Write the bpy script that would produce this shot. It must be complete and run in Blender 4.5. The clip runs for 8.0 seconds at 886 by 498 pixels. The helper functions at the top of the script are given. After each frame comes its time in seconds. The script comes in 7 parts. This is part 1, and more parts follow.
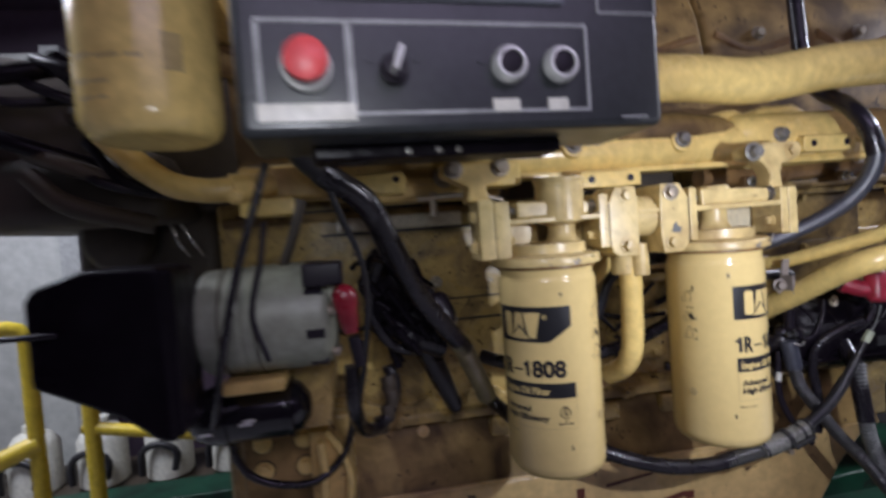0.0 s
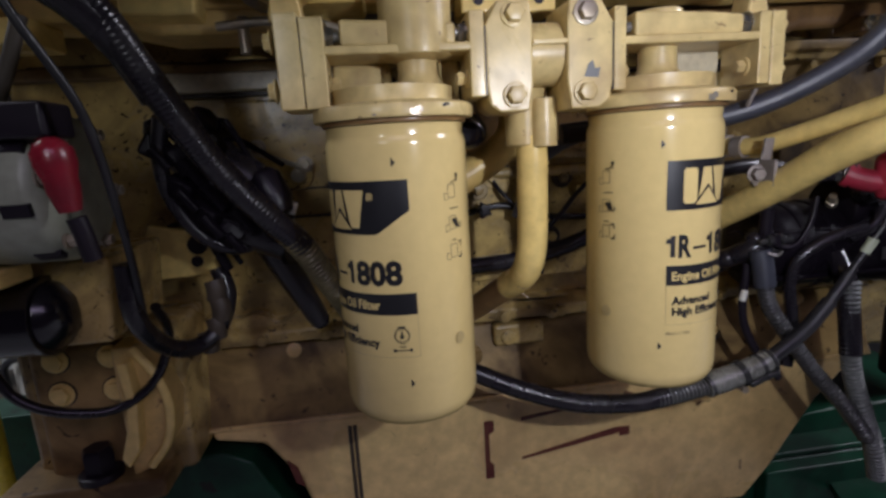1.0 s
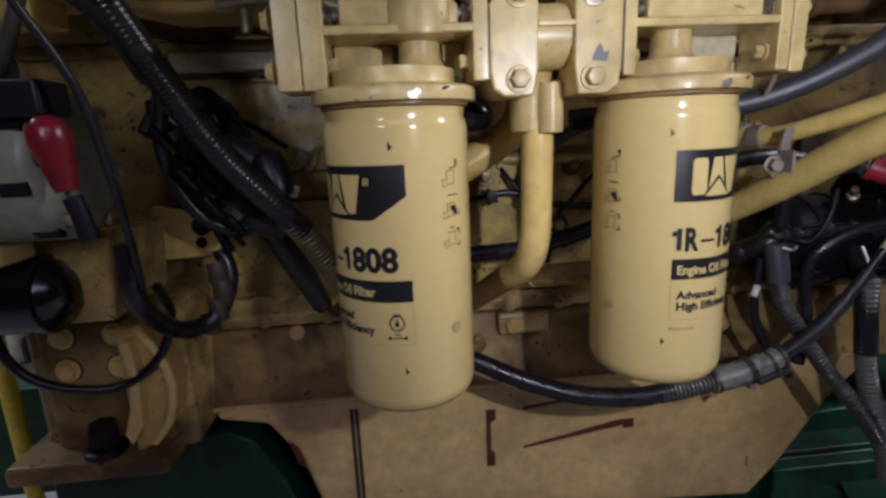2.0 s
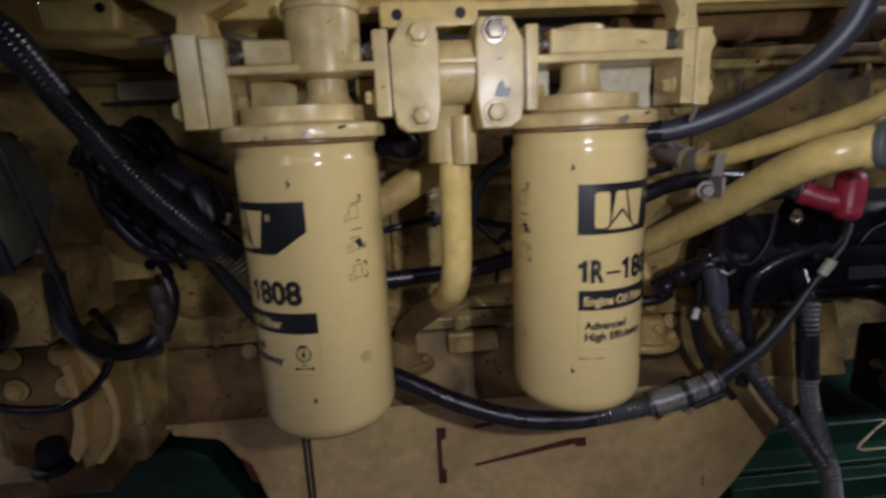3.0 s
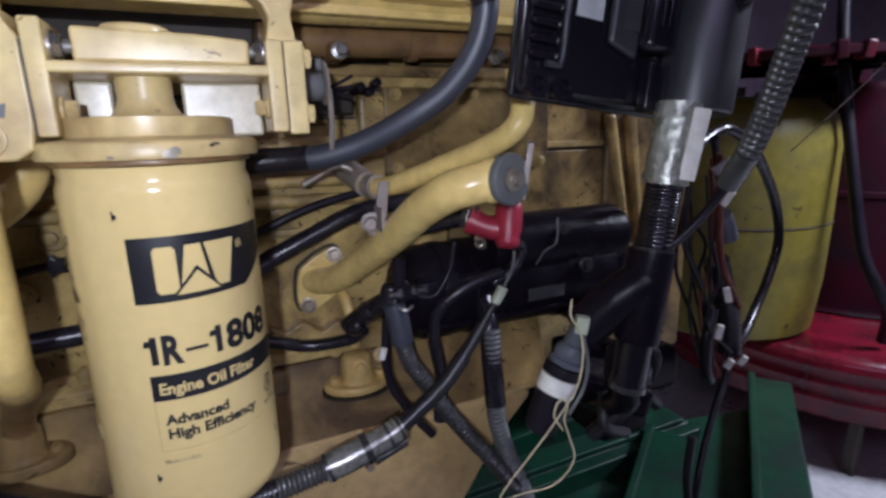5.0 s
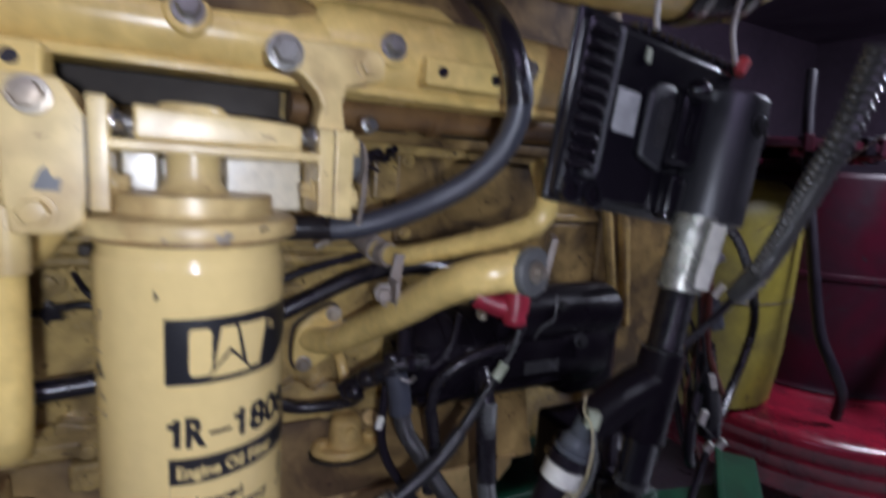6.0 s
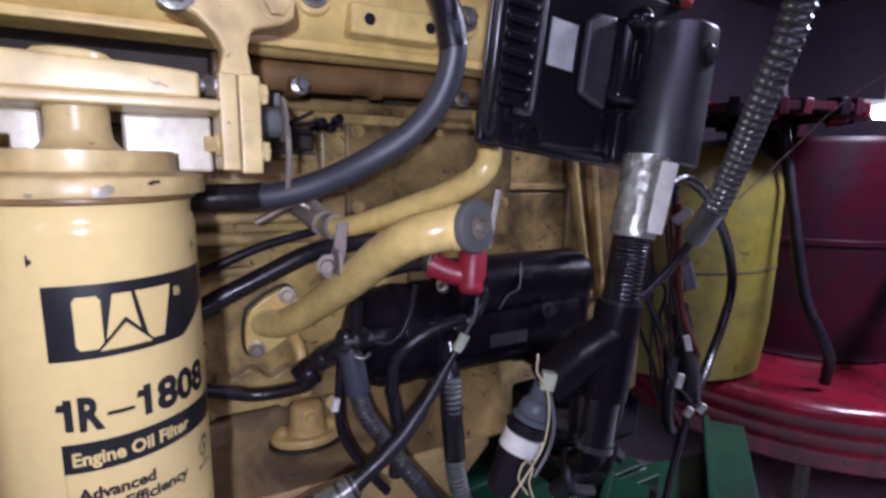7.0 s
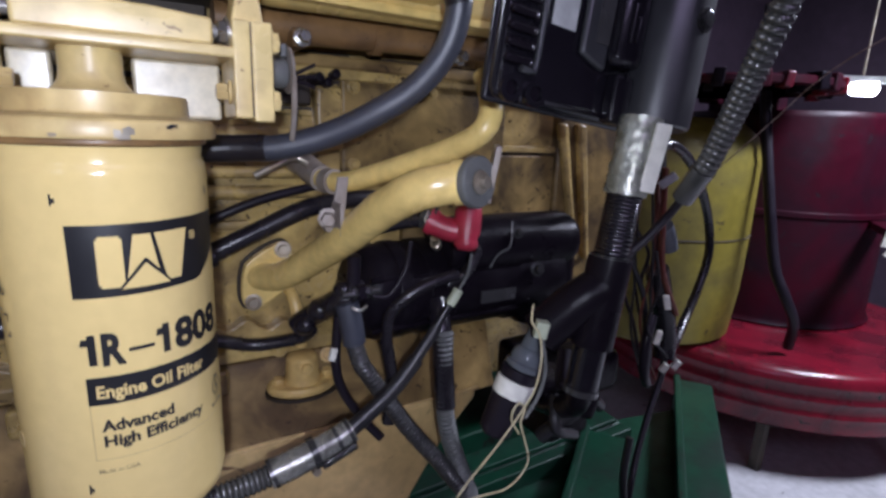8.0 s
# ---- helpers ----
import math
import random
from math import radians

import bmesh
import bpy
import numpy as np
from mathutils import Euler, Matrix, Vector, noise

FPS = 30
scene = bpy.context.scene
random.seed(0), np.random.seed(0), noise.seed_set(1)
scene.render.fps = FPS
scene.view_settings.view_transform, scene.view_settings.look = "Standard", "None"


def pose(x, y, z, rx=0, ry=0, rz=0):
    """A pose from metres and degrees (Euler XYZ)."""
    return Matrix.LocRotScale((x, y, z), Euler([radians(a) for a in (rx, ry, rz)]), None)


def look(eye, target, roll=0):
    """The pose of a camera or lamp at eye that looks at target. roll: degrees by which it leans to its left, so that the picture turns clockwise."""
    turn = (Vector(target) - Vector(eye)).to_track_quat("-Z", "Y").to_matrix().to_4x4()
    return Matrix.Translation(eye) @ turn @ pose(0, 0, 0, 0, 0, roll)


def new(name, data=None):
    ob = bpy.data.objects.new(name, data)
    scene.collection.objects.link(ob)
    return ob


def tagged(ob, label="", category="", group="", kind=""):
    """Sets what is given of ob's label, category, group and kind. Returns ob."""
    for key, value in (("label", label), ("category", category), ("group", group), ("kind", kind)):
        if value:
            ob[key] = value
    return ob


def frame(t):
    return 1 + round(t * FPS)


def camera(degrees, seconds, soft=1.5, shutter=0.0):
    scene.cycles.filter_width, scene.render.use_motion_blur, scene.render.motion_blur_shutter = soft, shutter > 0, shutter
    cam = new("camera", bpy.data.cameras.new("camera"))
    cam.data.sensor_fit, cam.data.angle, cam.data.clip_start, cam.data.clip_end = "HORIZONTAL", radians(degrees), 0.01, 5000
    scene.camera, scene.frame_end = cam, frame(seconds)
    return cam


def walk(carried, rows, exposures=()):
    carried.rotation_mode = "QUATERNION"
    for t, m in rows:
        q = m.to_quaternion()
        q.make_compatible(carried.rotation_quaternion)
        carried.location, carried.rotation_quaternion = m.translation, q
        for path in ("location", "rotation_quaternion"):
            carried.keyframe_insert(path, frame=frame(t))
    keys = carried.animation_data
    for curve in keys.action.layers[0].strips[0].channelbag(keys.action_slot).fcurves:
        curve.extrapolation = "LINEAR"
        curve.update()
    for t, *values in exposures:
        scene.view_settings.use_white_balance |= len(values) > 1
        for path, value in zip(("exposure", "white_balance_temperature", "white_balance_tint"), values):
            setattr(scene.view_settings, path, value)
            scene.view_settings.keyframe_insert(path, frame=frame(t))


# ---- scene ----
cam = camera(82.0, 8.0, soft=2.9, shutter=0.4)
PATH = [
    (0, (0.0203, -0.0350, 1.3060), (0.3389, 1.9379, 1.2260), -4.34),
    (0.5, (0.2000, 0.0980, 1.2513), (0.4884, 2.0597, 0.9901), -4.05),
    (1, (0.2579, 0.1503, 1.2192), (0.4953, 2.0965, 0.8246), -3.42),
    (2.5, (0.3041, 0.1586, 1.2199), (0.4494, 2.1012, 0.7669), -2.51),
    (3, (0.3750, 0.1466, 1.2444), (0.5019, 2.0936, 0.8049), -2.77),
    (3.5, (0.4641, 0.1294, 1.2640), (0.6109, 2.0890, 0.8922), -3.00),
    (4, (0.5529, 0.1461, 1.2663), (0.9296, 2.0776, 0.9092), -2.30),
    (4.5, (0.5853, 0.1885, 1.2616), (1.2573, 2.0274, 0.8531), -2.30),
    (4.7, (0.5919, 0.1980, 1.2592), (1.3046, 2.0142, 0.8193), -2.53),
    (5.8, (0.5706, 0.2270, 1.2662), (1.5701, 1.9137, 0.8712), 2.47),
    (6, (0.5412, 0.2309, 1.3053), (1.4668, 1.9766, 0.9957), 3.84),
    (6.2, (0.5346, 0.2204, 1.3398), (1.3703, 2.0173, 1.0701), 2.60),
    (6.5, (0.5877, 0.2345, 1.3005), (1.4437, 2.0262, 1.0619), 1.19),
    (7, (0.6005, 0.2333, 1.2681), (1.5524, 1.9616, 0.9409), 0.66),
    (7.5, (0.5782, 0.2374, 1.2678), (1.5863, 1.9206, 0.8796), 1.29),
    (8, (0.5734, 0.2258, 1.2591), (1.5857, 1.8901, 0.8063), 2.29),
]
STOPS = [(0, 0.58, 6100, 11), (0.5, 0.35, 6200, 11), (1, 0.1, 6250, 11), (2.5, 0.05, 6250, 11), (3, -0.3, 6200, 11), (3.5, -0.48, 6100, 11), (4, -0.3, 6000, 11), (4.5, 0.18, 5750, 13), (5.8, 0.35, 5700, 12), (6.0, 0.2, 5800, 12), (6.2, -0.4, 6000, 12), (6.5, -0.42, 6000, 12), (7, 0.62, 5650, 23), (7.5, 0.48, 5600, 16), (8, 0.5, 5750, 13)]
walk(cam, [(t, look(eye, target, roll)) for t, eye, target, roll in PATH], STOPS)

# ---- light: a work light held by the visitor, dim room light, added fills ----
world = bpy.data.worlds.new("world")
scene.world = world
world.use_nodes = True
# Violet ambience added for the dark tones; no such source is known.
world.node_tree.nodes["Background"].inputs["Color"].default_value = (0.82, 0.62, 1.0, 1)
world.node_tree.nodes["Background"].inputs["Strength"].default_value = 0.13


def lamp(name, kind, place, target, power, color=(1, 1, 1), size=0.1, size_y=None, angle=None, blend=0.5):
    data = bpy.data.lights.new(name, kind)
    data.energy, data.color = power, color
    if kind == "AREA":
        data.size = size
        if size_y:
            data.shape, data.size_y = "RECTANGLE", size_y
    else:
        data.shadow_soft_size = size
    if angle:
        data.spot_size, data.spot_blend = radians(angle), blend
    ob = new(name, data)
    ob.matrix_world = look(place, target)
    return ob


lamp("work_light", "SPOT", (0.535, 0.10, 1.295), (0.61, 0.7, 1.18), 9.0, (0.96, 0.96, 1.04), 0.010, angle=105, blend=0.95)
lamp("room_light_west", "AREA", (-1.3, 1.2, 2.25), (-1.0, 1.4, 0.0), 24, (0.9, 0.9, 1.0), 1.0, 0.2)
# Second still lamp added where the torch starts, to brighten the panel.
lamp("panel_fill", "SPOT", (0.0, 0.0, 1.43), (0.14, 0.6, 1.44), 2.45, (0.97, 0.97, 1.0), 0.06, angle=78, blend=0.6)
# Violet fill added to lift the blacks; no fixture hangs there.
lamp("ceiling_fill", "AREA", (0.6, -0.95, 2.38), (0.6, 0.5, 1.0), 9.0, (0.82, 0.66, 1.0), 1.6, 0.8)
lamp("room_light_east", "AREA", (3.0, 0.25, 2.34), (2.9, 0.9, 0.2), 52, (0.95, 0.93, 1.02), 0.8, 0.2)


# ---- materials ----
def material(name, color, rough=0.5, metal=0.0, dark=None, scale=6.0, amount=0.5, grain=60.0, bump=0.15, spots=0.0, spot_color=(0.03, 0.02, 0.012), coat=0.0, emit=0.0, shine=0.5, grainy=1.0, cover=0.0):
    m = bpy.data.materials.new(name)
    m.use_nodes = True
    nt = m.node_tree
    bsdf = nt.nodes["Principled BSDF"]
    link = nt.links.new
    coord = nt.nodes.new("ShaderNodeTexCoord")

    def noise_node(s, detail=6.0, distort=0.0):
        n = nt.nodes.new("ShaderNodeTexNoise")
        n.inputs["Scale"].default_value, n.inputs["Detail"].default_value = s, detail
        n.inputs["Distortion"].default_value = distort
        link(coord.outputs["Object"], n.inputs["Vector"])
        return n

    def ramp(a, b, ca=(0, 0, 0, 1), cb=(1, 1, 1, 1)):
        r = nt.nodes.new("ShaderNodeValToRGB")
        r.color_ramp.elements[0].position, r.color_ramp.elements[1].position = a, b
        r.color_ramp.elements[0].color, r.color_ramp.elements[1].color = ca, cb
        return r

    def mix(fac, a, b):
        x = nt.nodes.new("ShaderNodeMix")
        x.data_type = "RGBA"
        link(fac, x.inputs[0])
        for sock, value in ((x.inputs[6], a), (x.inputs[7], b)):
            if isinstance(value, tuple):
                sock.default_value = (*value, 1)
            else:
                link(value, sock)
        return x.outputs[2]

    dark = dark or tuple(c * 0.6 for c in color)
    big = noise_node(scale, 5.0, 0.6)
    r1 = ramp(0.42 - cover, 0.72 - 1.3 * cover)
    link(big.outputs["Fac"], r1.inputs["Fac"])
    amt = nt.nodes.new("ShaderNodeMath")
    amt.operation, amt.inputs[1].default_value = "MULTIPLY", amount
    link(r1.outputs["Color"], amt.inputs[0])
    col = mix(amt.outputs[0], color, dark)
    fine = noise_node(grain, 8.0)
    r2 = ramp(0.35, 0.75, (1 - 0.18 * grainy,) * 3 + (1,), (1 + 0.08 * grainy,) * 3 + (1,))
    link(fine.outputs["Fac"], r2.inputs["Fac"])
    mul = nt.nodes.new("ShaderNodeMix")
    mul.data_type, mul.blend_type = "RGBA", "MULTIPLY"
    mul.inputs[0].default_value = 1.0
    link(col, mul.inputs[6])
    link(r2.outputs["Color"], mul.inputs[7])
    col = mul.outputs[2]
    if spots > 0:
        sp = noise_node(scale * 5.0, 3.0, 1.2)
        r3 = ramp(0.70 - 0.16 * spots, 0.76 - 0.12 * spots)
        link(sp.outputs["Fac"], r3.inputs["Fac"])
        col = mix(r3.outputs["Color"], col, spot_color)
    link(col, bsdf.inputs["Base Color"])
    rr = ramp(0.3, 0.8, (rough * 0.75,) * 3 + (1,), (min(1, rough * 1.35),) * 3 + (1,))
    link(big.outputs["Fac"], rr.inputs["Fac"])
    link(rr.outputs["Color"], bsdf.inputs["Roughness"])
    bsdf.inputs["Metallic"].default_value = metal
    bsdf.inputs["Specular IOR Level"].default_value = shine
    bsdf.inputs["Coat Weight"].default_value = coat
    if emit:
        bsdf.inputs["Emission Color"].default_value = (*color, 1)
        bsdf.inputs["Emission Strength"].default_value = emit
    if bump:
        b = nt.nodes.new("ShaderNodeBump")
        b.inputs["Strength"].default_value, b.inputs["Distance"].default_value = bump, 0.002
        link(fine.outputs["Fac"], b.inputs["Height"])
        link(b.outputs["Normal"], bsdf.inputs["Normal"])
    return m


M = {
    "filter": material("filter_yellow_paint", (0.66, 0.51, 0.215), 0.2, 0, (0.58, 0.43, 0.165), 5, 0.35, 90, 0.02, 0.0, grainy=0.25, shine=0.4),
    "head": material("stained_yellow_casting", (0.67, 0.525, 0.23), 0.34, 0, (0.36, 0.24, 0.095), 16, 0.8, 60, 0.08, 0.10, (0.2, 0.12, 0.05), shine=0.45),
    "ink": material("label_ink", (0.012, 0.012, 0.014), 0.45, bump=0.0),
    "print": material("thin_label_print", (0.20, 0.15, 0.07), 0.5, bump=0.0),
    "faint": material("faint_print", (0.5, 0.38, 0.16), 0.5, bump=0.0),
    "yellow": material("engine_yellow_paint", (0.70, 0.50, 0.17), 0.36, 0, (0.42, 0.28, 0.10), 9, 0.7, 70, 0.12, 0.12, (0.22, 0.13, 0.05)),
    "clean": material("fresh_yellow_paint", (0.82, 0.62, 0.215), 0.24, 0, (0.60, 0.42, 0.14), 9, 0.55, 60, 0.08, 0.0),
    "block": material("oily_yellow_block_paint", (0.58, 0.42, 0.15), 0.28, 0, (0.15, 0.10, 0.043), 17, 0.8, 45, 0.5, 0.5, (0.05, 0.03, 0.015), cover=0.05),
    "pan": material("oil_pan_paint", (0.80, 0.58, 0.245), 0.28, 0, (0.46, 0.30, 0.13), 5, 0.9, 50, 0.15, 0.15, (0.15, 0.08, 0.04)),
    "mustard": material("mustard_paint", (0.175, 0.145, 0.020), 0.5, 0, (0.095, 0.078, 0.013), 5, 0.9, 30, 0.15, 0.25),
    "rail": material("handrail_yellow_paint", (0.72, 0.55, 0.05), 0.35, 0, (0.5, 0.36, 0.03), 9, 0.5),
    "black": material("black_plastic", (0.012, 0.009, 0.0145), 0.40, 0, (0.018, 0.013, 0.019), 10, 0.5, 80, 0.1, shine=0.3),
    "ecm": material("black_gloss_casting", (0.007, 0.006, 0.009), 0.19, 0, (0.011, 0.010, 0.013), 10, 0.4, 70, 0.02, shine=0.65),
    "oilblack": material("oily_black_paint", (0.007, 0.0052, 0.008), 0.32, 0, (0.011, 0.009, 0.012), 12, 0.5, 40, 0.9, shine=0.10),
    "rubber": material("black_rubber", (0.012, 0.010, 0.014), 0.28, 0, (0.02, 0.017, 0.018), 22, 0.6, 60, 0.25, shine=0.5),
    "ecmhousing": material("black_satin_housing", (0.030, 0.031, 0.034), 0.36, 0, (0.038, 0.038, 0.041), 14, 0.5, 70, 0.03, shine=1.0),
    "greyhose": material("grey_rubber_hose", (0.032, 0.036, 0.052), 0.48, 0, (0.022, 0.025, 0.036), 10, 0.5, 90, 0.05, shine=1.0),
    "conduit": material("dark_conduit", (0.014, 0.0135, 0.016), 0.4, 0, (0.024, 0.023, 0.024), 25, 0.6, 60, 0.2, shine=0.45),
    "conduitmid": material("oily_grey_conduit", (0.045, 0.044, 0.045), 0.3, 0, (0.02, 0.02, 0.02), 25, 0.7, 60, 0.15, shine=0.6),
    "coil": material("pale_coil_plastic", (0.20, 0.17, 0.085), 0.35, 0, (0.09, 0.075, 0.04), 20, 0.6, 60, 0.1),
    "ribs": material("grey_ribbed_plastic", (0.075, 0.075, 0.07), 0.24, 0, (0.04, 0.04, 0.038), 20, 0.6, 60, 0.05, shine=0.9),
    "pipeblack": material("black_painted_pipe", (0.03, 0.033, 0.038), 0.36, 0, (0.02, 0.02, 0.025), 14, 0.5, 60, 0.05, shine=0.9),
    "conduitlight": material("dusty_conduit", (0.13, 0.135, 0.13), 0.4, 0, (0.07, 0.07, 0.07), 10, 0.6),
    "steel": material("zinc_steel", (0.55, 0.54, 0.5), 0.28, 0.9, (0.3, 0.27, 0.22), 20, 0.6, 80, 0.1),
    "darksteel": material("dark_oiled_steel", (0.32, 0.31, 0.28), 0.30, 0.45, (0.12, 0.11, 0.10), 40, 0.8, 80, 0.15),
    "dull": material("dull_steel", (0.4, 0.36, 0.29), 0.36, 0.6, (0.2, 0.13, 0.07), 25, 0.8, 80, 0.2),
    "rust": material("rusty_elbow", (0.42, 0.34, 0.28), 0.65, 0.2, (0.18, 0.1, 0.06), 25, 0.8, 80, 0.3),
    "chrome": material("satin_chrome", (0.84, 0.85, 0.80), 0.22, 0.35, (0.5, 0.5, 0.48), 20, 0.4, 60, 0.0),
    "alu": material("foil_tape", (0.40, 0.41, 0.35), 0.27, 0.55, (0.16, 0.17, 0.13), 70, 0.9, 160, 0.7),
    "plate": material("torchlit_pale_plate", (0.62, 0.56, 0.40), 0.33, 0, (0.46, 0.38, 0.24), 25, 0.5, 120, 0.03, shine=0.8),
    "seam": material("oily_gasket", (0.028, 0.02, 0.014), 0.5, 0, (0.05, 0.03, 0.016), 20, 0.6, 60, 0.2),
    "rustpipe": material("oil_browned_pipe", (0.27, 0.155, 0.06), 0.38, 0, (0.1, 0.055, 0.025), 14, 0.8, 60, 0.2, 0.15),
    "clipsteel": material("grey_weathered_steel", (0.34, 0.3, 0.265), 0.5, 0.25, (0.25, 0.19, 0.14), 30, 0.7, 90, 0.25),
    "alternator": material("grey_green_casting", (0.29, 0.305, 0.235), 0.42, 0.0, (0.18, 0.18, 0.14), 9, 0.6, 70, 0.25),
    "red": material("red_plastic", (0.5, 0.03, 0.05), 0.3, 0, (0.2, 0.012, 0.02), 12, 0.5, 60, 0.05),
    "terminal_red": material("crimson_rubber", (0.32, 0.020, 0.042), 0.42, 0, (0.22, 0.012, 0.024), 30, 0.6, 60, 0.08),
    "boot": material("dark_red_rubber", (0.22, 0.012, 0.024), 0.3, 0, (0.1, 0.008, 0.014), 30, 0.7, 60, 0.1),
    "redpaint": material("glossy_red_paint", (0.17, 0.008, 0.020), 0.25, 0, (0.06, 0.005, 0.012), 7, 1.0, 40, 0.35, 0.35, (0.03, 0.008, 0.008)),
    "machine": material("grimy_shaded_red_paint", (0.036, 0.002, 0.008), 0.4, 0, (0.010, 0.003, 0.008), 4, 1.0, 25, 0.5, 0.4, (0.015, 0.01, 0.014), shine=0.25),
    "grime": material("red_black_grime", (0.020, 0.003, 0.008), 0.5, 0, (0.008, 0.004, 0.007), 6, 1.0, 40, 0.4, 0.3, (0.05, 0.004, 0.01), shine=0.3),
    # oil brown, also used to put shade into the paint
    "shoulder": material("oily_shaded_paint", (0.40, 0.27, 0.10), 0.5, 0, (0.10, 0.06, 0.025), 9, 1.0, 45, 0.3, 0.35, (0.05, 0.03, 0.015), shine=0.25, cover=0.08),
    # oily block paint, darkened for the shade around the control module
    "oilshade": material("oily_shaded_side_paint", (0.33, 0.225, 0.08), 0.4, 0, (0.075, 0.048, 0.02), 13, 1.0, 45, 0.5, 0.45, (0.04, 0.025, 0.012), shine=0.35, cover=0.06),
    "sleevesteel": material("oily_steel_sleeve", (0.36, 0.36, 0.32), 0.3, 0.55, (0.04, 0.036, 0.03), 45, 1.0, 80, 0.2),
    "gunmetal": material("oily_gunmetal", (0.09, 0.09, 0.09), 0.24, 0.6, (0.02, 0.02, 0.02), 25, 0.8, 80, 0.2),
    "button": material("red_button", (0.72, 0.09, 0.09), 0.4, 0, (0.6, 0.06, 0.07), 30, 0.5, 60, 0.02),
    "redmark": material("dark_red_marking", (0.10, 0.018, 0.012), 0.55, 0, (0.2, 0.08, 0.04), 40, 0.5, 90, 0.05),
    "green": material("green_skid_paint", (0.008, 0.050, 0.026), 0.42, 0, (0.005, 0.015, 0.010), 9, 1.0, 40, 0.3, 0.45, (0.012, 0.012, 0.009), shine=0.3),
    "panel": material("black_panel_face", (0.032, 0.036, 0.038), 0.36, 0, (0.022, 0.025, 0.027), 8, 0.5, 100, 0.05),
    "grey": material("grey_print", (0.42, 0.43, 0.42), 0.5, 0, (0.2, 0.21, 0.2), 40, 0.5, 80, 0.0),
    "white": material("white_label", (0.78, 0.77, 0.68), 0.5, 0, (0.66, 0.64, 0.52), 25, 0.5, 80, 0.02),
    "glass": material("display_window", (0.16, 0.17, 0.2), 0.15, 0, (0.22, 0.22, 0.24), 8, 0.5, 20, 0.0),
    "clearcap": material("smoked_plastic", (0.10, 0.11, 0.125), 0.14, 0, (0.055, 0.06, 0.065), 20, 0.5, 60, 0.05),
    "wire": material("cream_wire", (0.62, 0.56, 0.34), 0.5, 0, (0.5, 0.42, 0.2), 30, 0.5, 60, 0.0),
    "plug": material("pale_green_plug", (0.42, 0.46, 0.33), 0.5, 0, (0.3, 0.32, 0.22), 30, 0.5, 60, 0.0),
    "darkbrown": material("brown_machine_dark", (0.06, 0.045, 0.03), 0.6, 0, (0.025, 0.02, 0.015), 6, 0.7, 40, 0.3),
    "concrete": material("grey_floor_paint", (0.52, 0.52, 0.53), 0.6, 0, (0.38, 0.38, 0.38), 2, 0.7, 30, 0.2, 0.15),
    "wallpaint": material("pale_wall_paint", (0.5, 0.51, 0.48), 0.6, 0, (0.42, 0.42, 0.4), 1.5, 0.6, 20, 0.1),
    "darkwall": material("dark_violet_wall", (0.060, 0.040, 0.062), 0.5, 0, (0.026, 0.016, 0.03), 1.5, 0.7, 20, 0.1),
    "lampglow": material("lamp_tube", (1.0, 0.97, 0.98), 0.4, bump=0.0, emit=14.0),
}


# ---- mesh helpers ----
ORIGIN = {}


def thing(name, base, label, category, group="", kind=""):
    ob = new(name)
    ob.location = base
    ob.empty_display_size = 0.02
    ORIGIN[ob.name] = Vector(base)
    return tagged(ob, label, category, group, kind)


def part(name, bm, mat, parent=None, label="", smooth=48):
    """One mesh from a bmesh in world coordinates, under its thing or part."""
    me = bpy.data.meshes.new(name)
    bmesh.ops.recalc_face_normals(bm, faces=bm.faces)
    if parent is not None:
        bmesh.ops.translate(bm, verts=bm.verts, vec=-ORIGIN[parent.name])
    if smooth:
        for f in bm.faces:
            f.smooth = True
        for e in bm.edges:
            if len(e.link_faces) == 2 and e.calc_face_angle(0) > radians(smooth):
                e.smooth = False
    bm.to_mesh(me)
    bm.free()
    me.materials.append(M[mat])
    ob = new(name, me)
    if smooth == 48:
        ob.modifiers.new("flat_faces", "WEIGHTED_NORMAL").keep_sharp = True
    if parent is not None:
        ob.parent = parent
        ORIGIN[ob.name] = ORIGIN[parent.name]
    else:
        ORIGIN[ob.name] = Vector((0, 0, 0))
    return tagged(ob, label)


def solid(name, bm, mat, label, category="", kind="structure"):
    ob = part(name, bm, mat)
    return tagged(ob, label, category, kind=kind)


def bevelled(bm, width, segments=2, limit=30):
    edges = [e for e in bm.edges if len(e.link_faces) == 2 and e.calc_face_angle(0) > radians(limit)]
    if width > 0 and edges:
        bmesh.ops.bevel(bm, geom=edges, offset=width, segments=segments, profile=0.5, affect="EDGES", clamp_overlap=True)
    return bm


def add_to(bm, other):
    me = bpy.data.meshes.new("tmp")
    other.to_mesh(me)
    other.free()
    bm.from_mesh(me)
    bpy.data.meshes.remove(me)
    return bm


def box(x0, x1, y0, y1, z0, z1, bevel=0.0, turn=None, bm=None):
    """A box between coordinates; turn: a matrix applied afterwards."""
    b = bmesh.new()
    m = Matrix.Translation(((x0 + x1) / 2, (y0 + y1) / 2, (z0 + z1) / 2)) @ Matrix.Diagonal((x1 - x0, y1 - y0, z1 - z0, 1))
    bmesh.ops.create_cube(b, size=1, matrix=m)
    bevelled(b, bevel)
    if turn is not None:
        b.transform(turn)
    return b if bm is None else add_to(bm, b)


